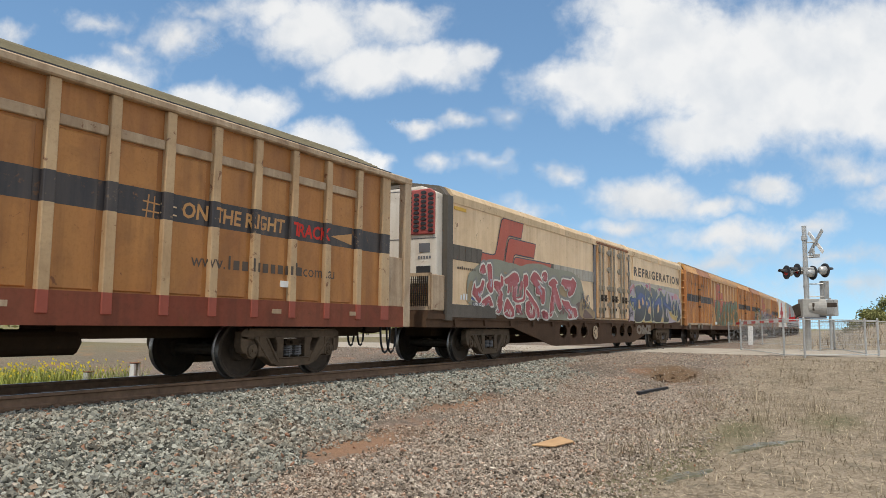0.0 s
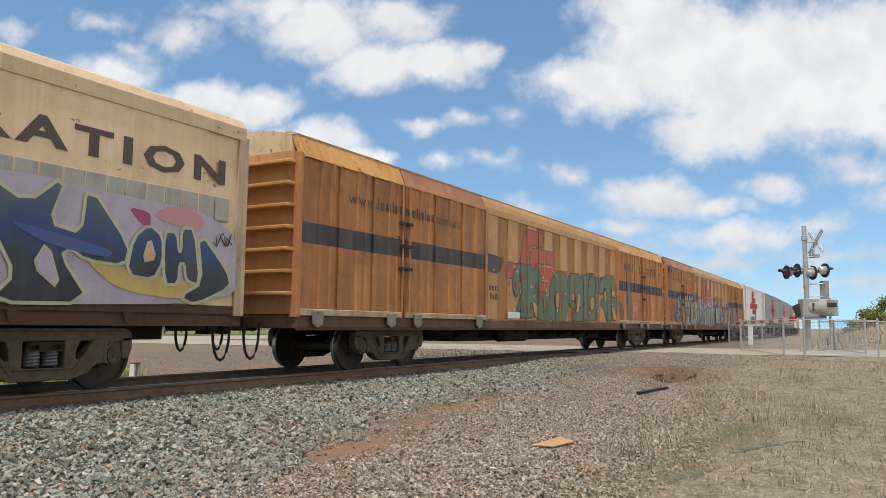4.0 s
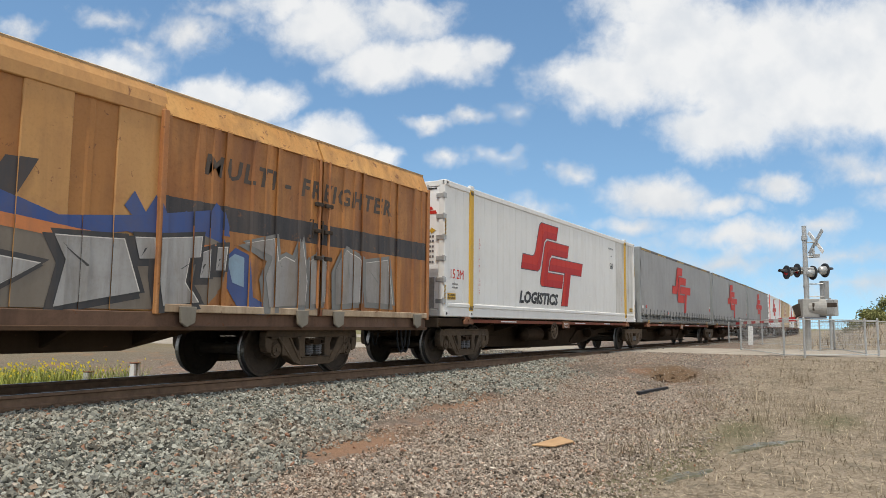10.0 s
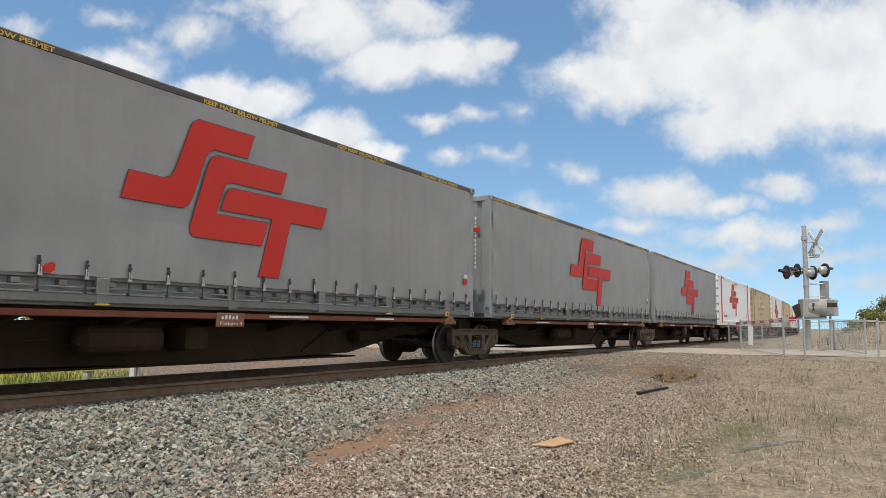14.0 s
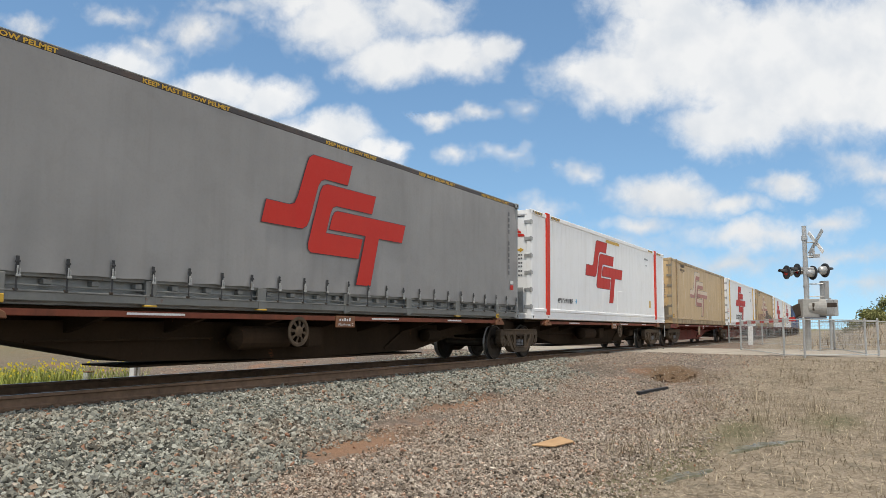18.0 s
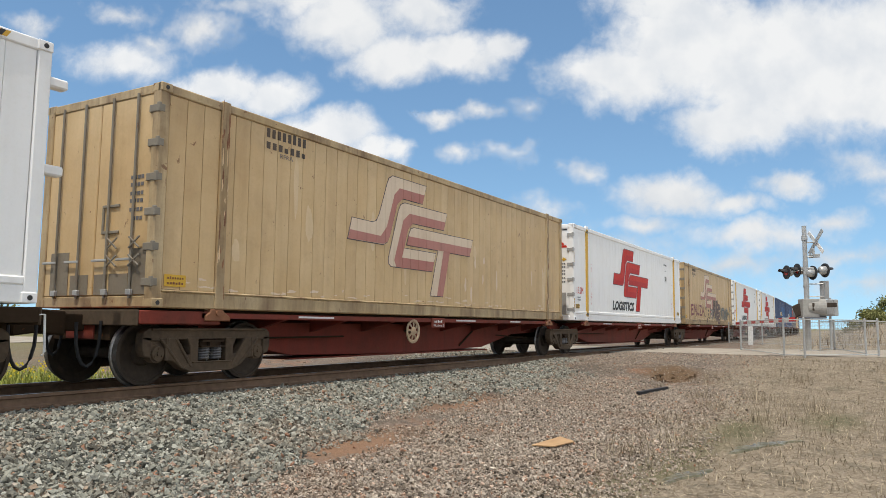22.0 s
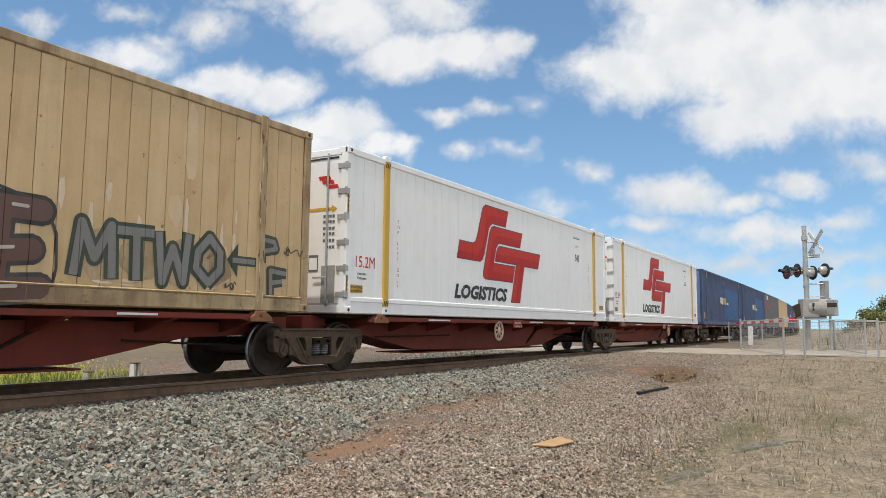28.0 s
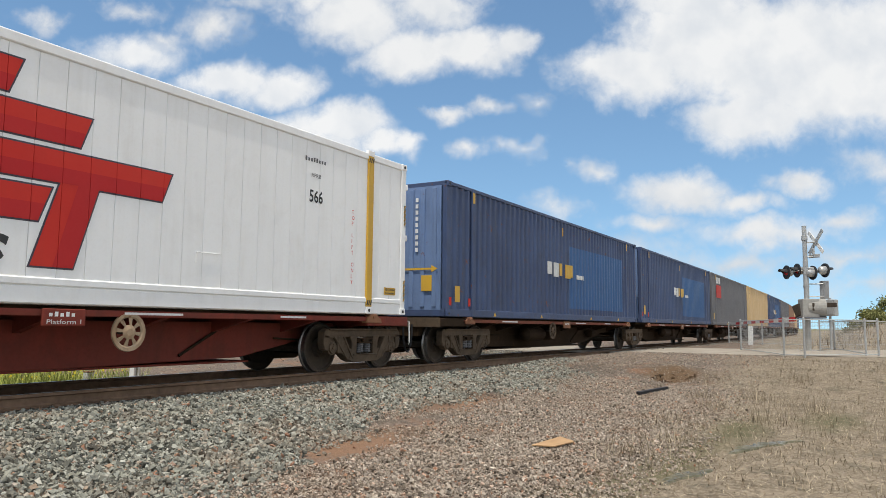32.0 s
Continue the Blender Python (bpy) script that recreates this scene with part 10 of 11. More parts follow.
def crossing_signal():
    x, y = 33.0, 2.5
    z = ground_z(x, y)
    s = thing("crossing_signal", "grey level crossing mast with red lamps, crossed boards and boom gear", "crossing signal")
    right = Vector((0.092, -0.996, 0))
    def at(u, h, back=0.0):
        p = Vector((x, y, z)) + right * u + Vector((0.996, 0.092, 0)) * back
        return p.x, p.y, z + h
    def turned(bm, place, way, pitch=0.0):
        bm.transform(Matrix.Translation(place) @ Matrix.Rotation(radians(way), 4, "Z") @ Matrix.Rotation(radians(pitch), 4, "Y"))
        return bm
    part("mast", ring(bmesh.new(), [(0.10, 1.9), (0.10, 3.6), (0.088, 3.62), (0.088, 5.02), (0.095, 5.03)], 16, "z", (x, y, z)), M["galv"], s)
    part("pedestal", ring(bmesh.new(), [(0.11, -0.2), (0.11, 1.38), (0.15, 1.40)], 16, "z", (x, y, z)), M["dull_grey"], s)
    part("base_plate", bevel(boxes((x - 0.3, x + 0.3, y - 0.3, y + 0.3, z - 0.05, z + 0.06)), 0.02), M["concrete"], s)
    for h0, h1 in ((4.45, 4.62), (3.06, 3.34), (2.55, 2.62), (1.9, 2.02)):
        part("mast_band", ring(bmesh.new(), [(0.118, h0), (0.118, h1)], 14, "z", (x, y, z)), M["galv"], s)
    # crossed boards, seen from behind
    for k, tilt in enumerate((46, -46)):
        bm = bevel(boxes((-0.012, 0.012, -0.62, 0.62, -0.085, 0.085)), 0.005)
        bm.transform(Matrix.Translation(at(0.40, 4.36, -0.04 + 0.05 * k)) @ Matrix.Rotation(radians(130), 4, "Z") @ Matrix.Rotation(radians(tilt), 4, "X"))
        part("crossed_board", bm, M["white_paint"] if k else M["galv"], s, "white crossed warning board" if k else "bare metal back of a crossed board")
    part("board_arm", tube(bmesh.new(), [at(0, 4.36), at(0.42, 4.36)], 0.03, 8), M["galv"], s)
    part("bracket_plate", turned(bevel(boxes((-0.02, 0.02, -0.24, 0.24, -0.07, 0.07)), 0.01), at(0.33, 3.80), 150), M["galv"], s)
    part("bracket_post", turned(bevel(boxes((-0.035, 0.035, -0.045, 0.045, -0.05, 0.24)), 0.01), at(0.30, 3.87), 150), M["galv"], s)
    part("bracket_arm", tube(bmesh.new(), [at(0, 3.78), at(0.33, 3.78)], 0.025, 8), M["galv"], s)
    # lamp arms
    for u0, u1, h, back in ((-0.70, 0.0, 3.22, 0.02), (0.0, 0.82, 3.24, -0.02)):
        part("lamp_arm", tube(bmesh.new(), [at(u0, h, back), at(u1, h)], 0.03, 8), M["galv"], s)
    part("junction_box", turned(bevel(boxes((-0.13, 0.13, -0.14, 0.14, -0.09, 0.10)), 0.03), at(0.18, 3.24, -0.03), 40), M["galv"], s)
    signal_lamp(s, *at(-0.70, 3.17, 0.02), 125, True)
    signal_lamp(s, *at(-0.31, 3.24, 0.12), 125, False)
    signal_lamp(s, *at(0.25, 3.13, 0.02), -50, False)
    signal_lamp(s, *at(0.69, 3.22, 0.04), -50, False)
    # sign plate seen from behind
    plate = part("sign_plate", turned(bevel(boxes((-0.01, 0.01, -0.20, 0.20, -0.36, 0.36)), 0.006), at(0.64, 2.44), 148), M["galv"], s, "grey back of a road sign")
    part("sign_rib", turned(boxes((0.01, 0.04, -0.02, 0.02, -0.34, 0.34)), at(0.64, 2.44), 148), M["galv"], plate)
    for h in (2.18, 2.68):
        part("sign_arm", tube(bmesh.new(), [at(0, h), at(0.62, h)], 0.025, 6), M["galv"], s)
    # boom gear
    box_ = part("gear_box", turned(bevel(boxes((-0.34, 0.34, -0.30, 0.32, -0.38, 0.36)), 0.05, 2), at(0.06, 1.72), 20), M["dull_grey"], s, "grey boom gear housing")
    drum = ring(bmesh.new(), [(0.30, -0.34), (0.37, -0.32), (0.37, 0.30), (0.33, 0.34)], 24, "x")
    part("gear_drum", turned(drum, at(0.34, 1.72), 100), M["dull_grey"], box_, "rounded side of the gear housing")
    part("latch", turned(bevel(boxes((-0.02, 0.02, -0.04, 0.04, -0.15, 0.15)), 0.01), at(0.22, 1.76, -0.36), 20), M["steel_dark"], box_)
    part("foot_plate", turned(boxes((-0.36, 0.36, -0.40, 0.45, -0.06, 0.0)), at(0.2, 1.36), 20), M["slate"], box_)
    part("counterweight", turned(bevel(boxes((-0.17, 0.15, -0.05, 0.05, -0.24, 0.24)), 0.03), at(-0.36, 1.62), 60, 22), M["steel_dark"], s, "dark brown boom counterweight")
    part("weight_arm", tube(bmesh.new(), [at(-0.1, 1.9), at(-0.34, 1.86), at(-0.42, 1.30)], 0.04, 8), M["steel_dark"], s)
    part("cabinet_arm", turned(bevel(boxes((-0.06, 0.06, -0.28, 0.28, -0.09, 0.09)), 0.02), at(0.78, 1.84), 0), M["steel_dark"], s)
    # boom
    a, b = Vector(at(-0.45, 1.28)), Vector((39.5, 6.2, 1.08))
    n = 13
    boom = part("boom_core", tube(bmesh.new(), [a, b], 0.03, 8), M["white_paint"], s, "red and white crossing boom")
    d = (b - a) / n
    for i in range(n):
        bm = bmesh.new()
        p, q = a + d * i, a + d * (i + 0.995)
        side = Vector((0, 0, 1))
        w = 0.085 - 0.03 * i / n
        out = d.normalized().cross(side) * 0.035
        v = [bm.verts.new(k) for k in (p - side * w - out, q - side * w - out, q + side * w - out, p + side * w - out, p - side * w + out, q - side * w + out, q + side * w + out, p + side * w + out)]
        for f in ((3, 2, 1, 0), (4, 5, 6, 7), (0, 1, 5, 4), (1, 2, 6, 5), (2, 3, 7, 6), (3, 0, 4, 7)):
            bm.faces.new([v[k] for k in f])
        part("boom_stripe", bm, M["red_paint"] if i % 2 == 0 else M["white_paint"], boom)


crossing_signal()


def cabinet():
    x, y = 34.7, 1.78
    z = ground_z(x, y)
    c = thing("signal_cabinet", "small grey signal cabinet on a steel post", "cabinet")
    part("post", ring(bmesh.new(), [(0.05, -0.1), (0.05, 1.5)], 10, "z", (x, y, z)), M["galv"], c)
    turn = Matrix.Translation((x, y, z)) @ Matrix.Rotation(radians(-20), 4, "Z")
    bm = bevel(boxes((-0.18, 0.18, -0.27, 0.27, 1.42, 2.10)), 0.02)
    bm.transform(turn)
    body = part("body", bm, M["galv"], c)
    bm = bevel(boxes((-0.20, -0.182, -0.22, 0.22, 1.48, 2.04)), 0.006)
    bm.transform(turn)
    part("door", bm, M["galv"], body)
    bm = bevel(boxes((-0.05, 0.05, -0.05, 0.05, 2.10, 2.18)), 0.01)
    bm.transform(turn)
    part("cap", bm, M["galv"], body)


cabinet()


def marker_post(x, y, tall, w):
    z = ground_z(x, y)
    p = thing("marker_post", "short white concrete marker post with a rusty top", "post", "marker posts")
    part("shaft", bevel(boxes((x - w, x - w * 0.3, y - w, y + w, z - 0.1, z + tall), (x + w * 0.3, x + w, y - w, y + w, z - 0.1, z + tall), (x - w * 0.3, x + w * 0.3, y - w * 0.3, y + w * 0.6, z - 0.1, z + tall * 0.97)), 0.008), M["white_paint"], p)
    part("top_plate", bevel(boxes((x - w * 1.1, x + w * 1.1, y - w * 1.1, y + w * 1.1, z + tall, z + tall + 0.025)), 0.006), M["rust_brown"], p)


marker_post(9.35, 13.75, 0.34, 0.075)
marker_post(10.35, 13.65, 0.48, 0.075)

_x, _y = 42.6, 6.0
_z = ground_z(_x, _y)
_w = thing("white_post", "squat white post beside the crossing", "post")
part("shaft", bevel(boxes((_x - 0.09, _x + 0.09, _y - 0.12, _y + 0.12, _z - 0.1, _z + 1.0)), 0.02), M["white_paint"], _w)
part("cap", bevel(boxes((_x - 0.06, _x + 0.06, _y - 0.06, _y + 0.06, _z + 0.95, _z + 1.02)), 0.01), M["galv"], _w)

# ---- litter on the ground ----
def slab(name, pts, thick, material, label, category, lift=0.02, sag=0.0):
    bm = bmesh.new()
    lo = [bm.verts.new((x, y, ground_z(x, y) + lift + sag * (i % 2))) for i, (x, y) in enumerate(pts)]
    hi = [bm.verts.new((v.co.x, v.co.y, v.co.z + thick)) for v in lo]
    bm.faces.new(lo[::-1])
    bm.faces.new(hi)
    n = len(pts)
    for i in range(n):
        bm.faces.new((lo[i], lo[(i + 1) % n], hi[(i + 1) % n], hi[i]))
    ob = part(name, mended(bm), material)
    tagged(ob, label, category)


slab("cardboard_piece", [(8.02, 3.52), (8.02, 3.24), (8.50, 3.18), (8.70, 3.44), (8.45, 3.50)], 0.012, M["card"], "torn flat piece of tan cardboard on gravel", "cardboard", 0.035, 0.01)
slab("rubber_strip", [(15.3, 4.38), (15.2, 4.28), (16.1, 3.92), (16.2, 4.02)], 0.06, M["rubber"], "black rubber strip lying on dry grass", "scrap", 0.02)


def puddle_material():
    n = Nodes("murky_water")
    p = n.world_pos()
    c = n.mix(n.ramp(n.noise(p, 3.5, 6, 0.7), (0.35, 0.0), (0.65, 1.0)), (0.075, 0.072, 0.042), (0.16, 0.145, 0.09))
    return n.done(c, n.node("MapRange", i0=n.noise(p, 5, 4), i1=0.38, i2=0.62, i3=0.2, i4=0.75), 0.0, n.bump(n.noise(p, 40, 4), 0.25, 0.01), 0.35)


def puddle(cx, cy, rx, ry, turn, seed):
    rng = random.Random(seed)
    bm = bmesh.new()
    c, s = math.cos(turn), math.sin(turn)
    rim = blotch(0, 0, rx, ry, rng, 60, 0.45)
    rows = []
    for k in (0.05, 0.25, 0.45, 0.65, 0.85, 1.0):
        row = []
        for a, b in rim:
            x, y = cx + k * (a * c - b * s), cy + k * (a * s + b * c)
            row.append(bm.verts.new((x, y, ground_z(x, y) + (0.02 if k < 1 else -0.006))))
        rows.append(row)
    bm.faces.new(rows[0])
    for p, q in zip(rows, rows[1:]):
        for i in range(len(p)):
            j = (i + 1) % len(p)
            bm.faces.new((p[i], p[j], q[j], q[i]))
    mended(bm)
    tagged(part("puddle", bm, M["water"]), "shallow murky puddle in the dry grass", "puddle", "puddles")


M["water"] = puddle_material()
puddle(9.8, 1.28, 0.50, 0.17, -0.5, 3)
puddle(7.55, 1.70, 0.40, 0.15, -0.1, 5)
# ---- ballast, gravel and plants ----
def stone_material(name, ramp, bump=0.5, dust=(0.25, 0.15, 0.09)):
    n = Nodes(name)
    g = n.t.nodes.new("ShaderNodeNewGeometry")
    c = n.ramp(g.outputs["Random Per Island"], *ramp)
    p = n.world_pos()
    f = n.noise(p, 70, 4, 0.7)
    c = n.mix(n.math("MULTIPLY", n.ramp(f, (0.4, 0.0), (0.75, 1.0)), 0.4), c, (0.085, 0.075, 0.06))
    c = n.mix(n.math("MULTIPLY", n.ramp(n.noise(p, 1.1, 4), (0.5, 0.0), (0.68, 1.0)), 0.3), c, dust)
    return n.done(c, 0.9, 0, n.bump(f, bump, 0.008), 0.25)


M["ballast"] = stone_material("crushed_ballast", ((0.0, (0.060, 0.058, 0.047)), (0.2, (0.155, 0.153, 0.128)), (0.48, (0.347, 0.341, 0.284)), (0.73, (0.270, 0.270, 0.223)), (0.89, (0.506, 0.495, 0.424)), (0.95, (0.363, 0.264, 0.182)), (0.985, (0.330, 0.160, 0.099)), (1.0, (0.56, 0.51, 0.43))))
M["gravel"] = stone_material("pink_gravel", ((0.0, (0.099, 0.079, 0.060)), (0.2, (0.255, 0.206, 0.160)), (0.5, (0.464, 0.389, 0.311)), (0.75, (0.365, 0.302, 0.239)), (0.89, (0.580, 0.499, 0.406)), (0.96, (0.418, 0.209, 0.122)), (1.0, (0.766, 0.673, 0.557))))
M["clod"] = stone_material("brown_earth_clods", ((0.0, (0.04, 0.026, 0.016)), (0.5, (0.10, 0.062, 0.035)), (1.0, (0.22, 0.14, 0.08))))
CUBE_V = np.array([(-1, -1, -1), (1, -1, -1), (1, 1, -1), (-1, 1, -1), (-1, -1, 1), (1, -1, 1), (1, 1, 1), (-1, 1, 1)], float) * 0.62
CUBE_F = np.array([(0, 2, 1), (0, 3, 2), (4, 5, 6), (4, 6, 7), (0, 1, 5), (0, 5, 4), (1, 2, 6), (1, 6, 5), (2, 3, 7), (2, 7, 6), (3, 0, 4), (3, 4, 7)])


def stones(name, spots, size, material, label, category, rng, lift=(0.0, 0.5), flat_=0.7):
    """One mesh of loose angular stones at spots (x, y), each size metres across."""
    n, V, F = len(spots), CUBE_V, CUBE_F
    z = np.array([ground_z(x, y) for x, y in spots])
    axes = size[:, None] * rng.uniform(0.6, 1.25, (n, 3)) * 0.5
    axes[:, 2] *= flat_
    q = rng.normal(size=(n, 4)) * np.array([1.0, 0.42, 0.42, 1.0])
    q /= np.linalg.norm(q, axis=1, keepdims=True)
    a, b, c, d = q.T
    R = np.stack([np.stack([1 - 2 * (c * c + d * d), 2 * (b * c - a * d), 2 * (b * d + a * c)], -1), np.stack([2 * (b * c + a * d), 1 - 2 * (b * b + d * d), 2 * (c * d - a * b)], -1), np.stack([2 * (b * d - a * c), 2 * (c * d + a * b), 1 - 2 * (b * b + c * c)], -1)], 1)
    base = (V[None] + rng.uniform(-0.42, 0.42, (n, 8, 3))) * axes[:, None, :] * 1.25
    pts = np.einsum("nij,nkj->nki", R, base)
    pts[:, :, 0] += spots[:, 0, None]
    pts[:, :, 1] += spots[:, 1, None]
    pts[:, :, 2] += (z + size * rng.uniform(lift[0], lift[1], n))[:, None]
    faces = (F[None] + (np.arange(n) * len(V))[:, None, None]).reshape(-1, 3)
    me = bpy.data.meshes.new(name)
    me.vertices.add(n * len(V))
    me.vertices.foreach_set("co", pts.reshape(-1))
    me.loops.add(faces.size)
    me.loops.foreach_set("vertex_index", faces.reshape(-1))
    me.polygons.add(len(faces))
    me.polygons.foreach_set("loop_start", np.arange(0, faces.size, 3))
    me.update(calc_edges=True)
    me.shade_flat()
    me.materials.append(material)
    return tagged(new(name, me), label, category, kind="stuff")


def scatter(rng, x0, x1, d0, d1, n):
    x = rng.uniform(x0, x1, n)
    d = rng.uniform(d0, d1, n)
    y = np.array([line_y(v) for v in x]) + d
    return np.stack([x, y], 1)


def wander(xs, ys, scale, seed):
    return np.array([noise.noise((x * scale, y * scale, seed)) for x, y in zip(xs, ys)])


def ballast_foot(x):
    """Where the ballast ends on the near side."""
    return np.interp(x, [0, 2, 4.3, 6, 7.8, 10.5, 12.5, 14.8, 17, 19, 24, 80], [3.2, 4.0, 4.6, 5.45, 5.95, 6.35, 6.2, 5.95, 6.3, 7.4, 7.8, 8.4])


_r = np.random.default_rng(3)
# the shoulder beside the near rail; its foot wanders
_s = np.concatenate([scatter(_r, 2.0, 9, -5.2, -0.80, 74000), scatter(_r, 9, 20, -4.0, -0.80, 54000), scatter(_r, 2, 18, -0.68, 0.68, 9000), scatter(_r, 3, 24, 0.82, 3.0, 7000), scatter(_r, 20, 75, -1.5, -0.8, 4500), scatter(_r, -14, 2, -4.0, -0.8, 5000), scatter(_r, -14, 2, 0.82, 2.6, 3000), scatter(_r, -14, 2, -0.6, 0.6, 2500)])
_d = np.array([y - line_y(x) for x, y in _s])
_edge = ballast_foot(_s[:, 0]) + 0.55 * wander(_s[:, 0], _s[:, 1], 0.8, 7) + 0.35 * wander(_s[:, 0], _s[:, 1], 3.0, 9)
_keep = (_s[:, 1] > _edge + _r.normal(0, 0.16, len(_s))) & ((np.hypot(_s[:, 0], _s[:, 1]) > 5.2) | (_s[:, 1] > 6))
_keep &= np.abs(np.abs(_d) - 0.7535) > 0.12
_size = np.where(_r.random(len(_s)) < 0.22, _r.uniform(0.042, 0.060, len(_s)), _r.uniform(0.023, 0.042, len(_s)))
stones("ballast", _s[_keep], _size[_keep], M["ballast"], "loose grey crushed stone ballast along the track", "ballast", _r, (-0.35, 0.75))
_c = np.stack([_r.normal(18.2, 0.16, 60), _r.normal(4.4, 0.3, 60)], 1)
stones("clods", _c, _r.uniform(0.03, 0.085, 60), M["clod"], "dark crumbled clods of earth beside a scoured hole", "earth", _r, (-0.1, 0.6))
# smaller stone over the bare ground; sparse on the red soil and in the dry grass
_s = np.concatenate([scatter(_r, 2.6, 9, -7.8, -2.8, 66000), scatter(_r, 9, 17, -7.6, -2.2, 60000), scatter(_r, 15, 30, -8.0, -1.4, 28000), scatter(_r, 4, 30, 2.0, 9.0, 7000)])
_x, _y = _s[:, 0], _s[:, 1]
_soil = np.zeros(len(_s))
for _a, _b, _c, _e in ((7.1, 5.15, 0.75, 0.35), (6.3, 5.4, 0.6, 0.25), (10.6, 6.0, 1.1, 0.28), (12.0, 6.2, 0.8, 0.25), (8.6, 5.6, 0.9, 0.2), (6.4, 5.1, 0.9, 0.3)):
    _soil = np.maximum(_soil, 1.3 * np.exp(-((_x - _a) / _c) ** 2 - ((_y - _b) / _e) ** 2))
_lie = 0.35 * wander(_x, _y, 0.6, 2) + 0.25 * wander(_x, _y, 2.6, 4) + np.clip((2.75 + np.clip((_x - 9) * 0.05, 0, 0.6) - _y) * 0.9, 0, 1.2) + _soil
_keep = (_r.random(len(_s)) > np.clip(_lie, 0, 1.0)) & ((np.abs(_x - 31) > 4) | (_y > 12)) & (np.hypot(_x, _y) > 5.2) & ((_y > 11) | (_y < ballast_foot(_x) + 0.5))
_n = int(_keep.sum())
_size = np.where(_r.random(_n) < 0.12, _r.uniform(0.026, 0.040, _n), _r.uniform(0.012, 0.026, _n))
stones("gravel", _s[_keep], _size, M["gravel"], "fine pinkish gravel scattered over bare ground", "gravel", _r, (-0.1, 0.85))


def blade_material(name, a, b, power=1.0):
    n = Nodes(name)
    g = n.t.nodes.new("ShaderNodeNewGeometry")
    c = n.mix(n.math("POWER", g.outputs["Random Per Island"], power), a, b)
    return n.done(c, 0.85, 0, None, 0.2)


M["straw"] = blade_material("dead_grass_blades", (0.15, 0.112, 0.072), (0.60, 0.50, 0.355), 2.4)
M["weed"] = blade_material("green_weed_blades", (0.15, 0.20, 0.035), (0.44, 0.45, 0.12))
M["flower"] = plain("yellow_petals", (0.62, 0.50, 0.03), 0.7)
M["leaf"] = blade_material("scrub_leaves", (0.075, 0.085, 0.028), (0.28, 0.27, 0.10))
M["bark"] = plain("grey_bark", (0.13, 0.10, 0.075), 0.9)


def blades(name, roots, tall, lay, width, material, label, category, rng):
    """Thin bent blades standing at roots; lay: how far they lean over."""
    verts, faces = [], []
    for (x, y), h in zip(roots, tall):
        z = ground_z(x, y) - 0.01
        u = rng.uniform(0, 2 * math.pi)
        dx, dy = math.cos(u), math.sin(u)
        w = width * rng.uniform(0.6, 1.3)
        lean = lay * rng.uniform(0.3, 1.4) * h
        k = len(verts)
        verts += [(x - dy * w, y + dx * w, z), (x + dy * w, y - dx * w, z), (x + dx * lean * 0.4 + dy * w * 0.7, y + dy * lean * 0.4 - dx * w * 0.7, z + h * 0.6), (x + dx * lean * 0.4 - dy * w * 0.7, y + dy * lean * 0.4 + dx * w * 0.7, z + h * 0.6), (x + dx * lean, y + dy * lean, z + h * (1.0 if lay < 1 else 0.75))]
        faces += [(k, k + 1, k + 2, k + 3), (k + 3, k + 2, k + 4)]
    me = bpy.data.meshes.new(name)
    me.from_pydata(verts, [], faces)
    me.materials.append(material)
    return tagged(new(name, me), label, category, kind="stuff")


def clumped(rng, n, x0, x1, y0, y1, want, scale=0.8, cut=0.0):
    out = []
    while len(out) < n:
        x, y = rng.uniform(x0, x1), rng.uniform(y0, y1)
        if want(x, y) + 0.8 * noise.noise((x * scale, y * scale, 11)) + 0.4 * noise.noise((x * 3, y * 3, 5)) > rng.uniform(cut, 1.0):
            out.append((x, y))
    return out


_q = random.Random(5)
_dry = lambda x, y: min(1.0, max(-0.6, (2.9 + max(0.0, x - 9) * 0.07 - y) * 0.75))
_roots = clumped(_q, 30000, 4.5, 24, -2.2, 5.2, _dry)
blades("dry_grass", _roots, [_q.uniform(0.012, 0.06) for _ in _roots], 3.2, 0.0036, M["straw"], "flattened dead straw-coloured grass", "grass", _q)
_roots = clumped(_q, 5000, 7, 24, -2.2, 5.0, _dry, 1.3, 0.45)
blades("dry_grass", _roots, [_q.uniform(0.05, 0.17) for _ in _roots], 1.1, 0.003, M["straw"], "tufts of standing dead grass", "grass", _q)
_tufts = [(10.9, 2.75), (15.2, 3.1), (15.9, 2.1), (13.4, 2.5), (17.6, 3.4), (9.3, 2.2), (8.3, 2.45), (14.2, 1.0), (18.6, 1.6), (12.1, 1.5)]
_roots = [(x + _q.gauss(0, 0.22), y + _q.gauss(0, 0.16)) for x, y in _tufts for _ in range(110)]
blades("dry_grass", _roots, [_q.uniform(0.08, 0.30) for _ in _roots], 0.9, 0.003, M["straw"], "tufts of standing dead grass", "grass", _q)
# loose stalks among the stones
_roots = clumped(_q, 700, 4, 16, 2.0, 7.0, lambda x, y: 0.55, 1.0)
blades("dry_stalks", _roots, [_q.uniform(0.01, 0.05) for _ in _roots], 4.0, 0.002, M["straw"], "loose dead stalks lying among the stones", "grass", _q)
_roots = [(x + _q.gauss(0, 0.30), y + _q.gauss(0, 0.10)) for x, y in ((7.4, 1.35), (8.3, 1.45), (8.9, 1.05), (10.6, 2.2), (12.4, 2.5), (10.2, 0.6)) for _ in range(70)]
blades("dry_stalks", _roots, [_q.uniform(0.02, 0.09) for _ in _roots], 3.6, 0.0028, M["straw"], "tangled pale stalks of dead grass", "grass", _q)
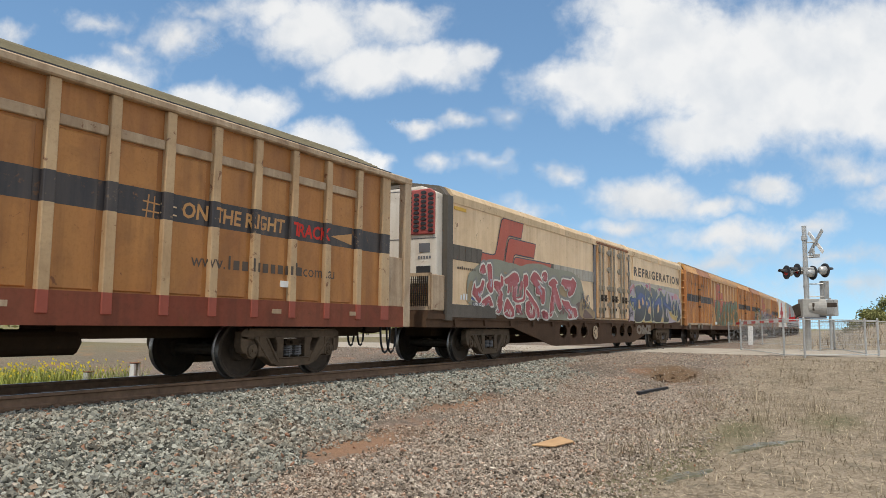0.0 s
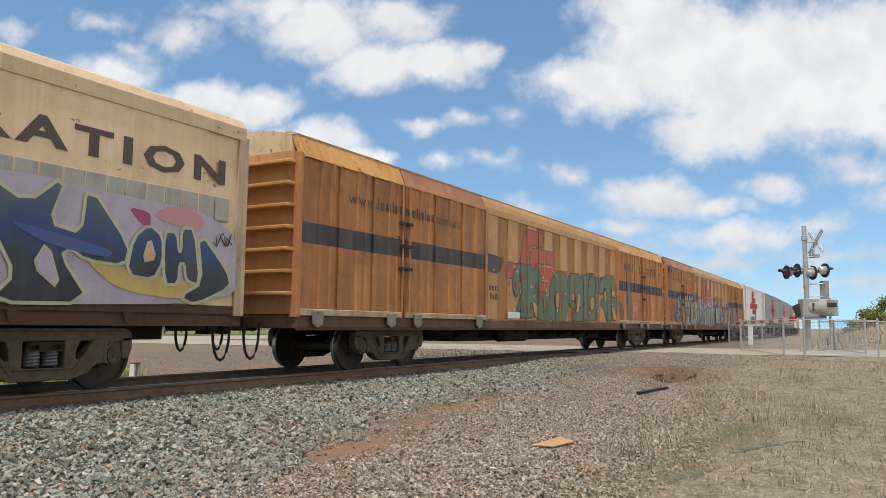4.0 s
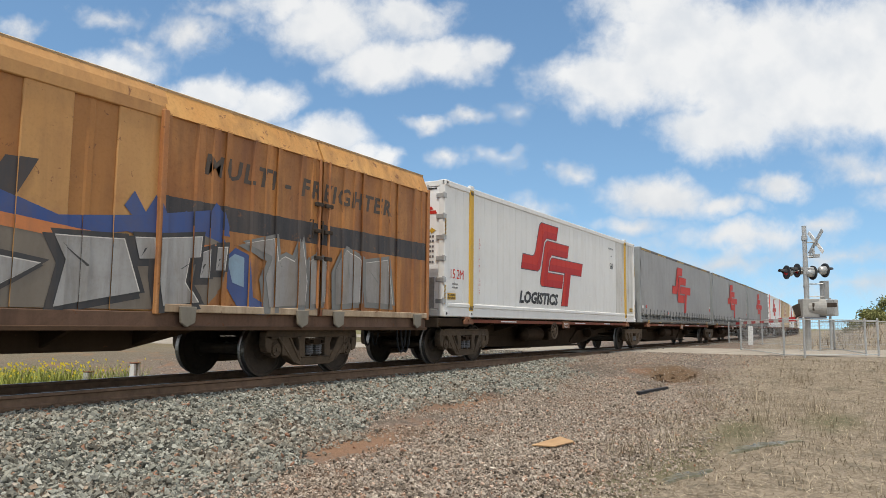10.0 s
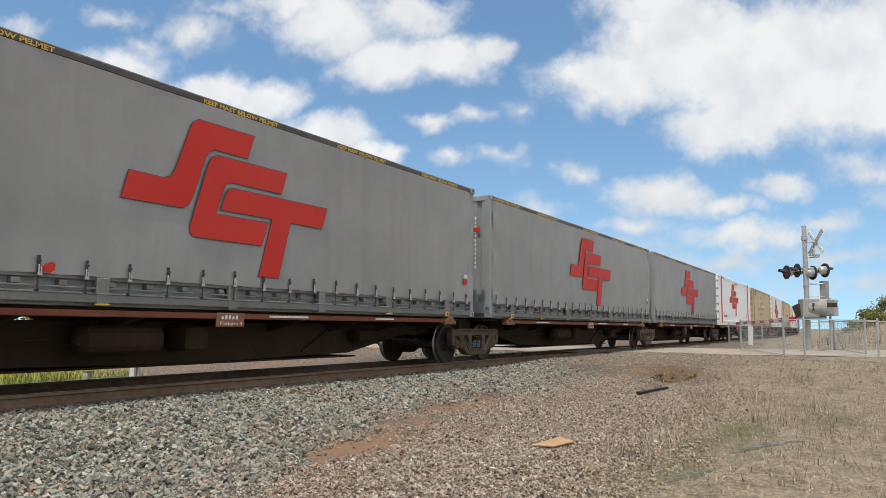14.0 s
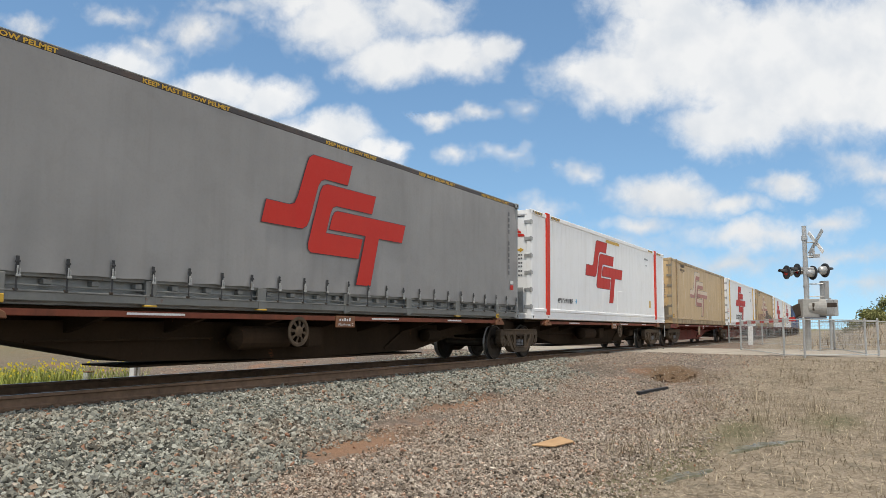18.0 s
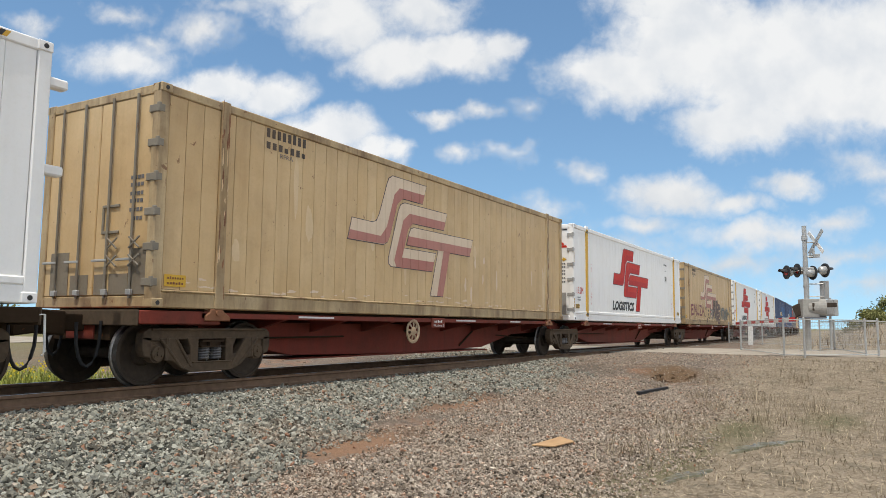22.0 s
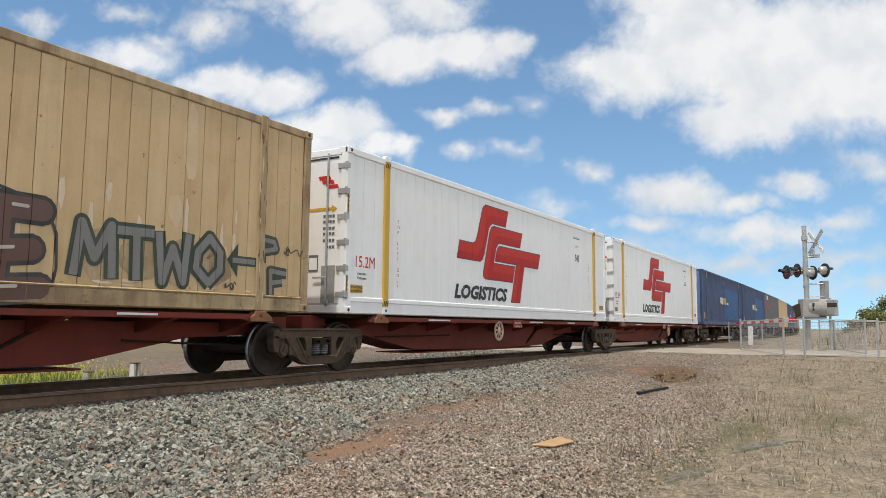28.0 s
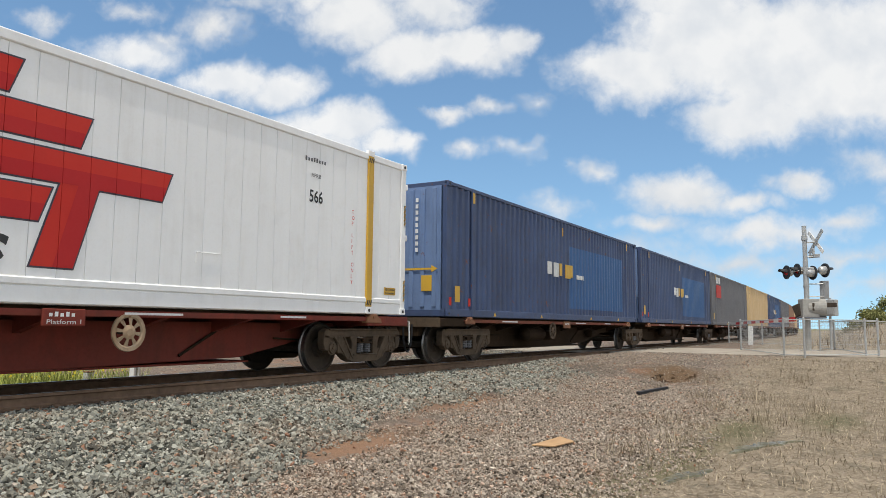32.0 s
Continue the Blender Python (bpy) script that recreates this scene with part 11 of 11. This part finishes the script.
_roots = clumped(_q, 7000, 36, 95, -14, 3, lambda x, y: 0.6, 0.3)
blades("bank_grass", _roots, [_q.uniform(0.15, 0.5) for _ in _roots], 0.6, 0.012, M["straw"], "dry grass on the bank beyond the road", "grass", _q)
_weedy = lambda x, y: 1.0 - ((x - 7.4) / 3.4) ** 2 - ((y - 14.2) / 1.3) ** 2
_roots = clumped(_q, 5200, 3.5, 11, 12.6, 15.8, _weedy, 1.2)
blades("weeds", _roots, [_q.uniform(0.18, 0.55) for _ in _roots], 0.5, 0.007, M["weed"], "green weeds with small yellow flowers", "weeds", _q)
bm = bmesh.new()
for x, y in clumped(_q, 420, 3.8, 10.6, 12.7, 15.4, _weedy, 1.2):
    z = ground_z(x, y) + _q.uniform(0.28, 0.58)
    r = _q.uniform(0.014, 0.026)
    bm.faces.new([bm.verts.new((x + r * math.cos(2 * math.pi * k / 6), y + 0.4 * r * math.sin(2 * math.pi * k / 6), z + r * math.sin(2 * math.pi * k / 6))) for k in range(6)])
tagged(part("weed_flowers", bm, M["flower"]), "tiny yellow weed flowers", "flowers", kind="stuff")


def bush(name, x, y, tall, wide, leaves, seed, label, size=0.16, trunk=0.3):
    """A tapered trunk, limbs and a ragged crown of separate leaves."""
    rng = random.Random(seed)
    z0 = ground_z(x, y)
    t = thing(name, label, "tree" if tall > 2.5 else "bush", "trees and scrub in the distance")
    bm = bmesh.new()
    tips = []
    tube(bm, [(x, y, z0 - 0.1), (x + 0.1, y, z0 + tall * trunk), (x + 0.15, y + 0.1, z0 + tall * 0.6)], tall * 0.025, 7)
    for i in range(9):
        u, h = rng.uniform(0, 6.3), rng.uniform(0.35, 0.95)
        tip = Vector((x + math.cos(u) * wide * rng.uniform(0.3, 0.85), y + math.sin(u) * wide * rng.uniform(0.3, 0.85), z0 + tall * h))
        tube(bm, [(x + 0.1, y, z0 + tall * trunk * rng.uniform(0.5, 1)), tuple((Vector((x, y, z0 + tall * 0.4)) + tip) / 2), tuple(tip)], tall * 0.009, 5)
        tips.append(tip)
    part("trunk", mended(bm), M["bark"], t)
    verts, faces = [], []
    for _ in range(leaves):
        c = rng.choice(tips) + Vector((rng.gauss(0, wide * 0.22), rng.gauss(0, wide * 0.22), rng.gauss(0, tall * 0.10)))
        c.z = max(c.z, z0 + 0.1)
        a = Vector((rng.uniform(-1, 1), rng.uniform(-1, 1), rng.uniform(-1, 1))).normalized() * size * rng.uniform(0.6, 1.4)
        b = a.cross(Vector((rng.uniform(-1, 1), rng.uniform(-1, 1), rng.uniform(-1, 1)))).normalized() * size * 0.45
        k = len(verts)
        verts += [tuple(c - a), tuple(c + b), tuple(c + a), tuple(c - b)]
        faces.append((k, k + 1, k + 2, k + 3))
    me = bpy.data.meshes.new("crown")
    me.from_pydata(verts, [], faces)
    me.materials.append(M["leaf"])
    part("crown", me, M["leaf"], t, "ragged crown of small olive leaves")


for _x, _y, _h, _w, _k in ((128, 0.6, 3.6, 2.6, 1), (131, -3.6, 5.4, 3.6, 2), (128, -8.0, 6.6, 4.2, 3), (136, -13.0, 6.2, 4.4, 4), (133, 3.6, 2.0, 1.8, 5)):
    bush("tree", _x, _y, _h, _w, 8000, _k, "low spreading olive-green tree beyond the bank", 0.24, 0.2)
for _i in range(16):
    _u = random.Random(40 + _i)
    _a = radians(24 + _i * 3.1 + _u.uniform(-1, 1))
    _rr = 62 + _u.uniform(-6, 8)
    bush("scrub_bush", _rr * math.cos(_a), _rr * math.sin(_a), _u.uniform(1.4, 2.6), _u.uniform(1.6, 2.8), 700, 60 + _i, "dusty green scrub bush along the far road", 0.2, 0.1)


# a pale access road beyond the line, and its low wall
def access_road():
    verts, faces = [], []
    xs = list(np.linspace(-60, 160, 60))
    for x in xs:
        y = 31 + 0.0006 * max(0, x - 20) ** 2
        verts += [(x, y, ground_z(x, y) + 0.02), (x, y + 9, ground_z(x, y + 9) + 0.02)]
    for i in range(len(xs) - 1):
        faces.append((2 * i, 2 * i + 2, 2 * i + 3, 2 * i + 1))
    me = bpy.data.meshes.new("access_road")
    me.from_pydata(verts, [], faces)
    me.materials.append(M["road"])
    tagged(new("access_road", me), "pale dusty access road beyond the line", "road", kind="structure")


access_road()
# ---- what moves ----
def motions():
    beat = [0.0] + [float(t) for t in range(1, 33)]
    for ob, sigma, base in TRAIN:
        rows = []
        for t in beat:
            x, y, u = on_track(sigma - run(t))
            rows.append((t, pose(x, y, base, 0, 0, math.degrees(u))))
        walk(ob, rows)
    ticks = [0.08 * i for i in range(401)]
    for ob, place in WHEELS:
        walk(ob, [(t, Matrix.Translation(place) @ Matrix.Rotation(-run(t) / 0.43, 4, "Y")) for t in ticks])
    # the clouds drift
    for ob, m, rate in CLOUD_ROWS:
        walk(ob, [(t, Matrix.Translation(rate * t) @ m) for t in (0.0, 8.0, 16.0, 24.0, 32.0)])


motions()
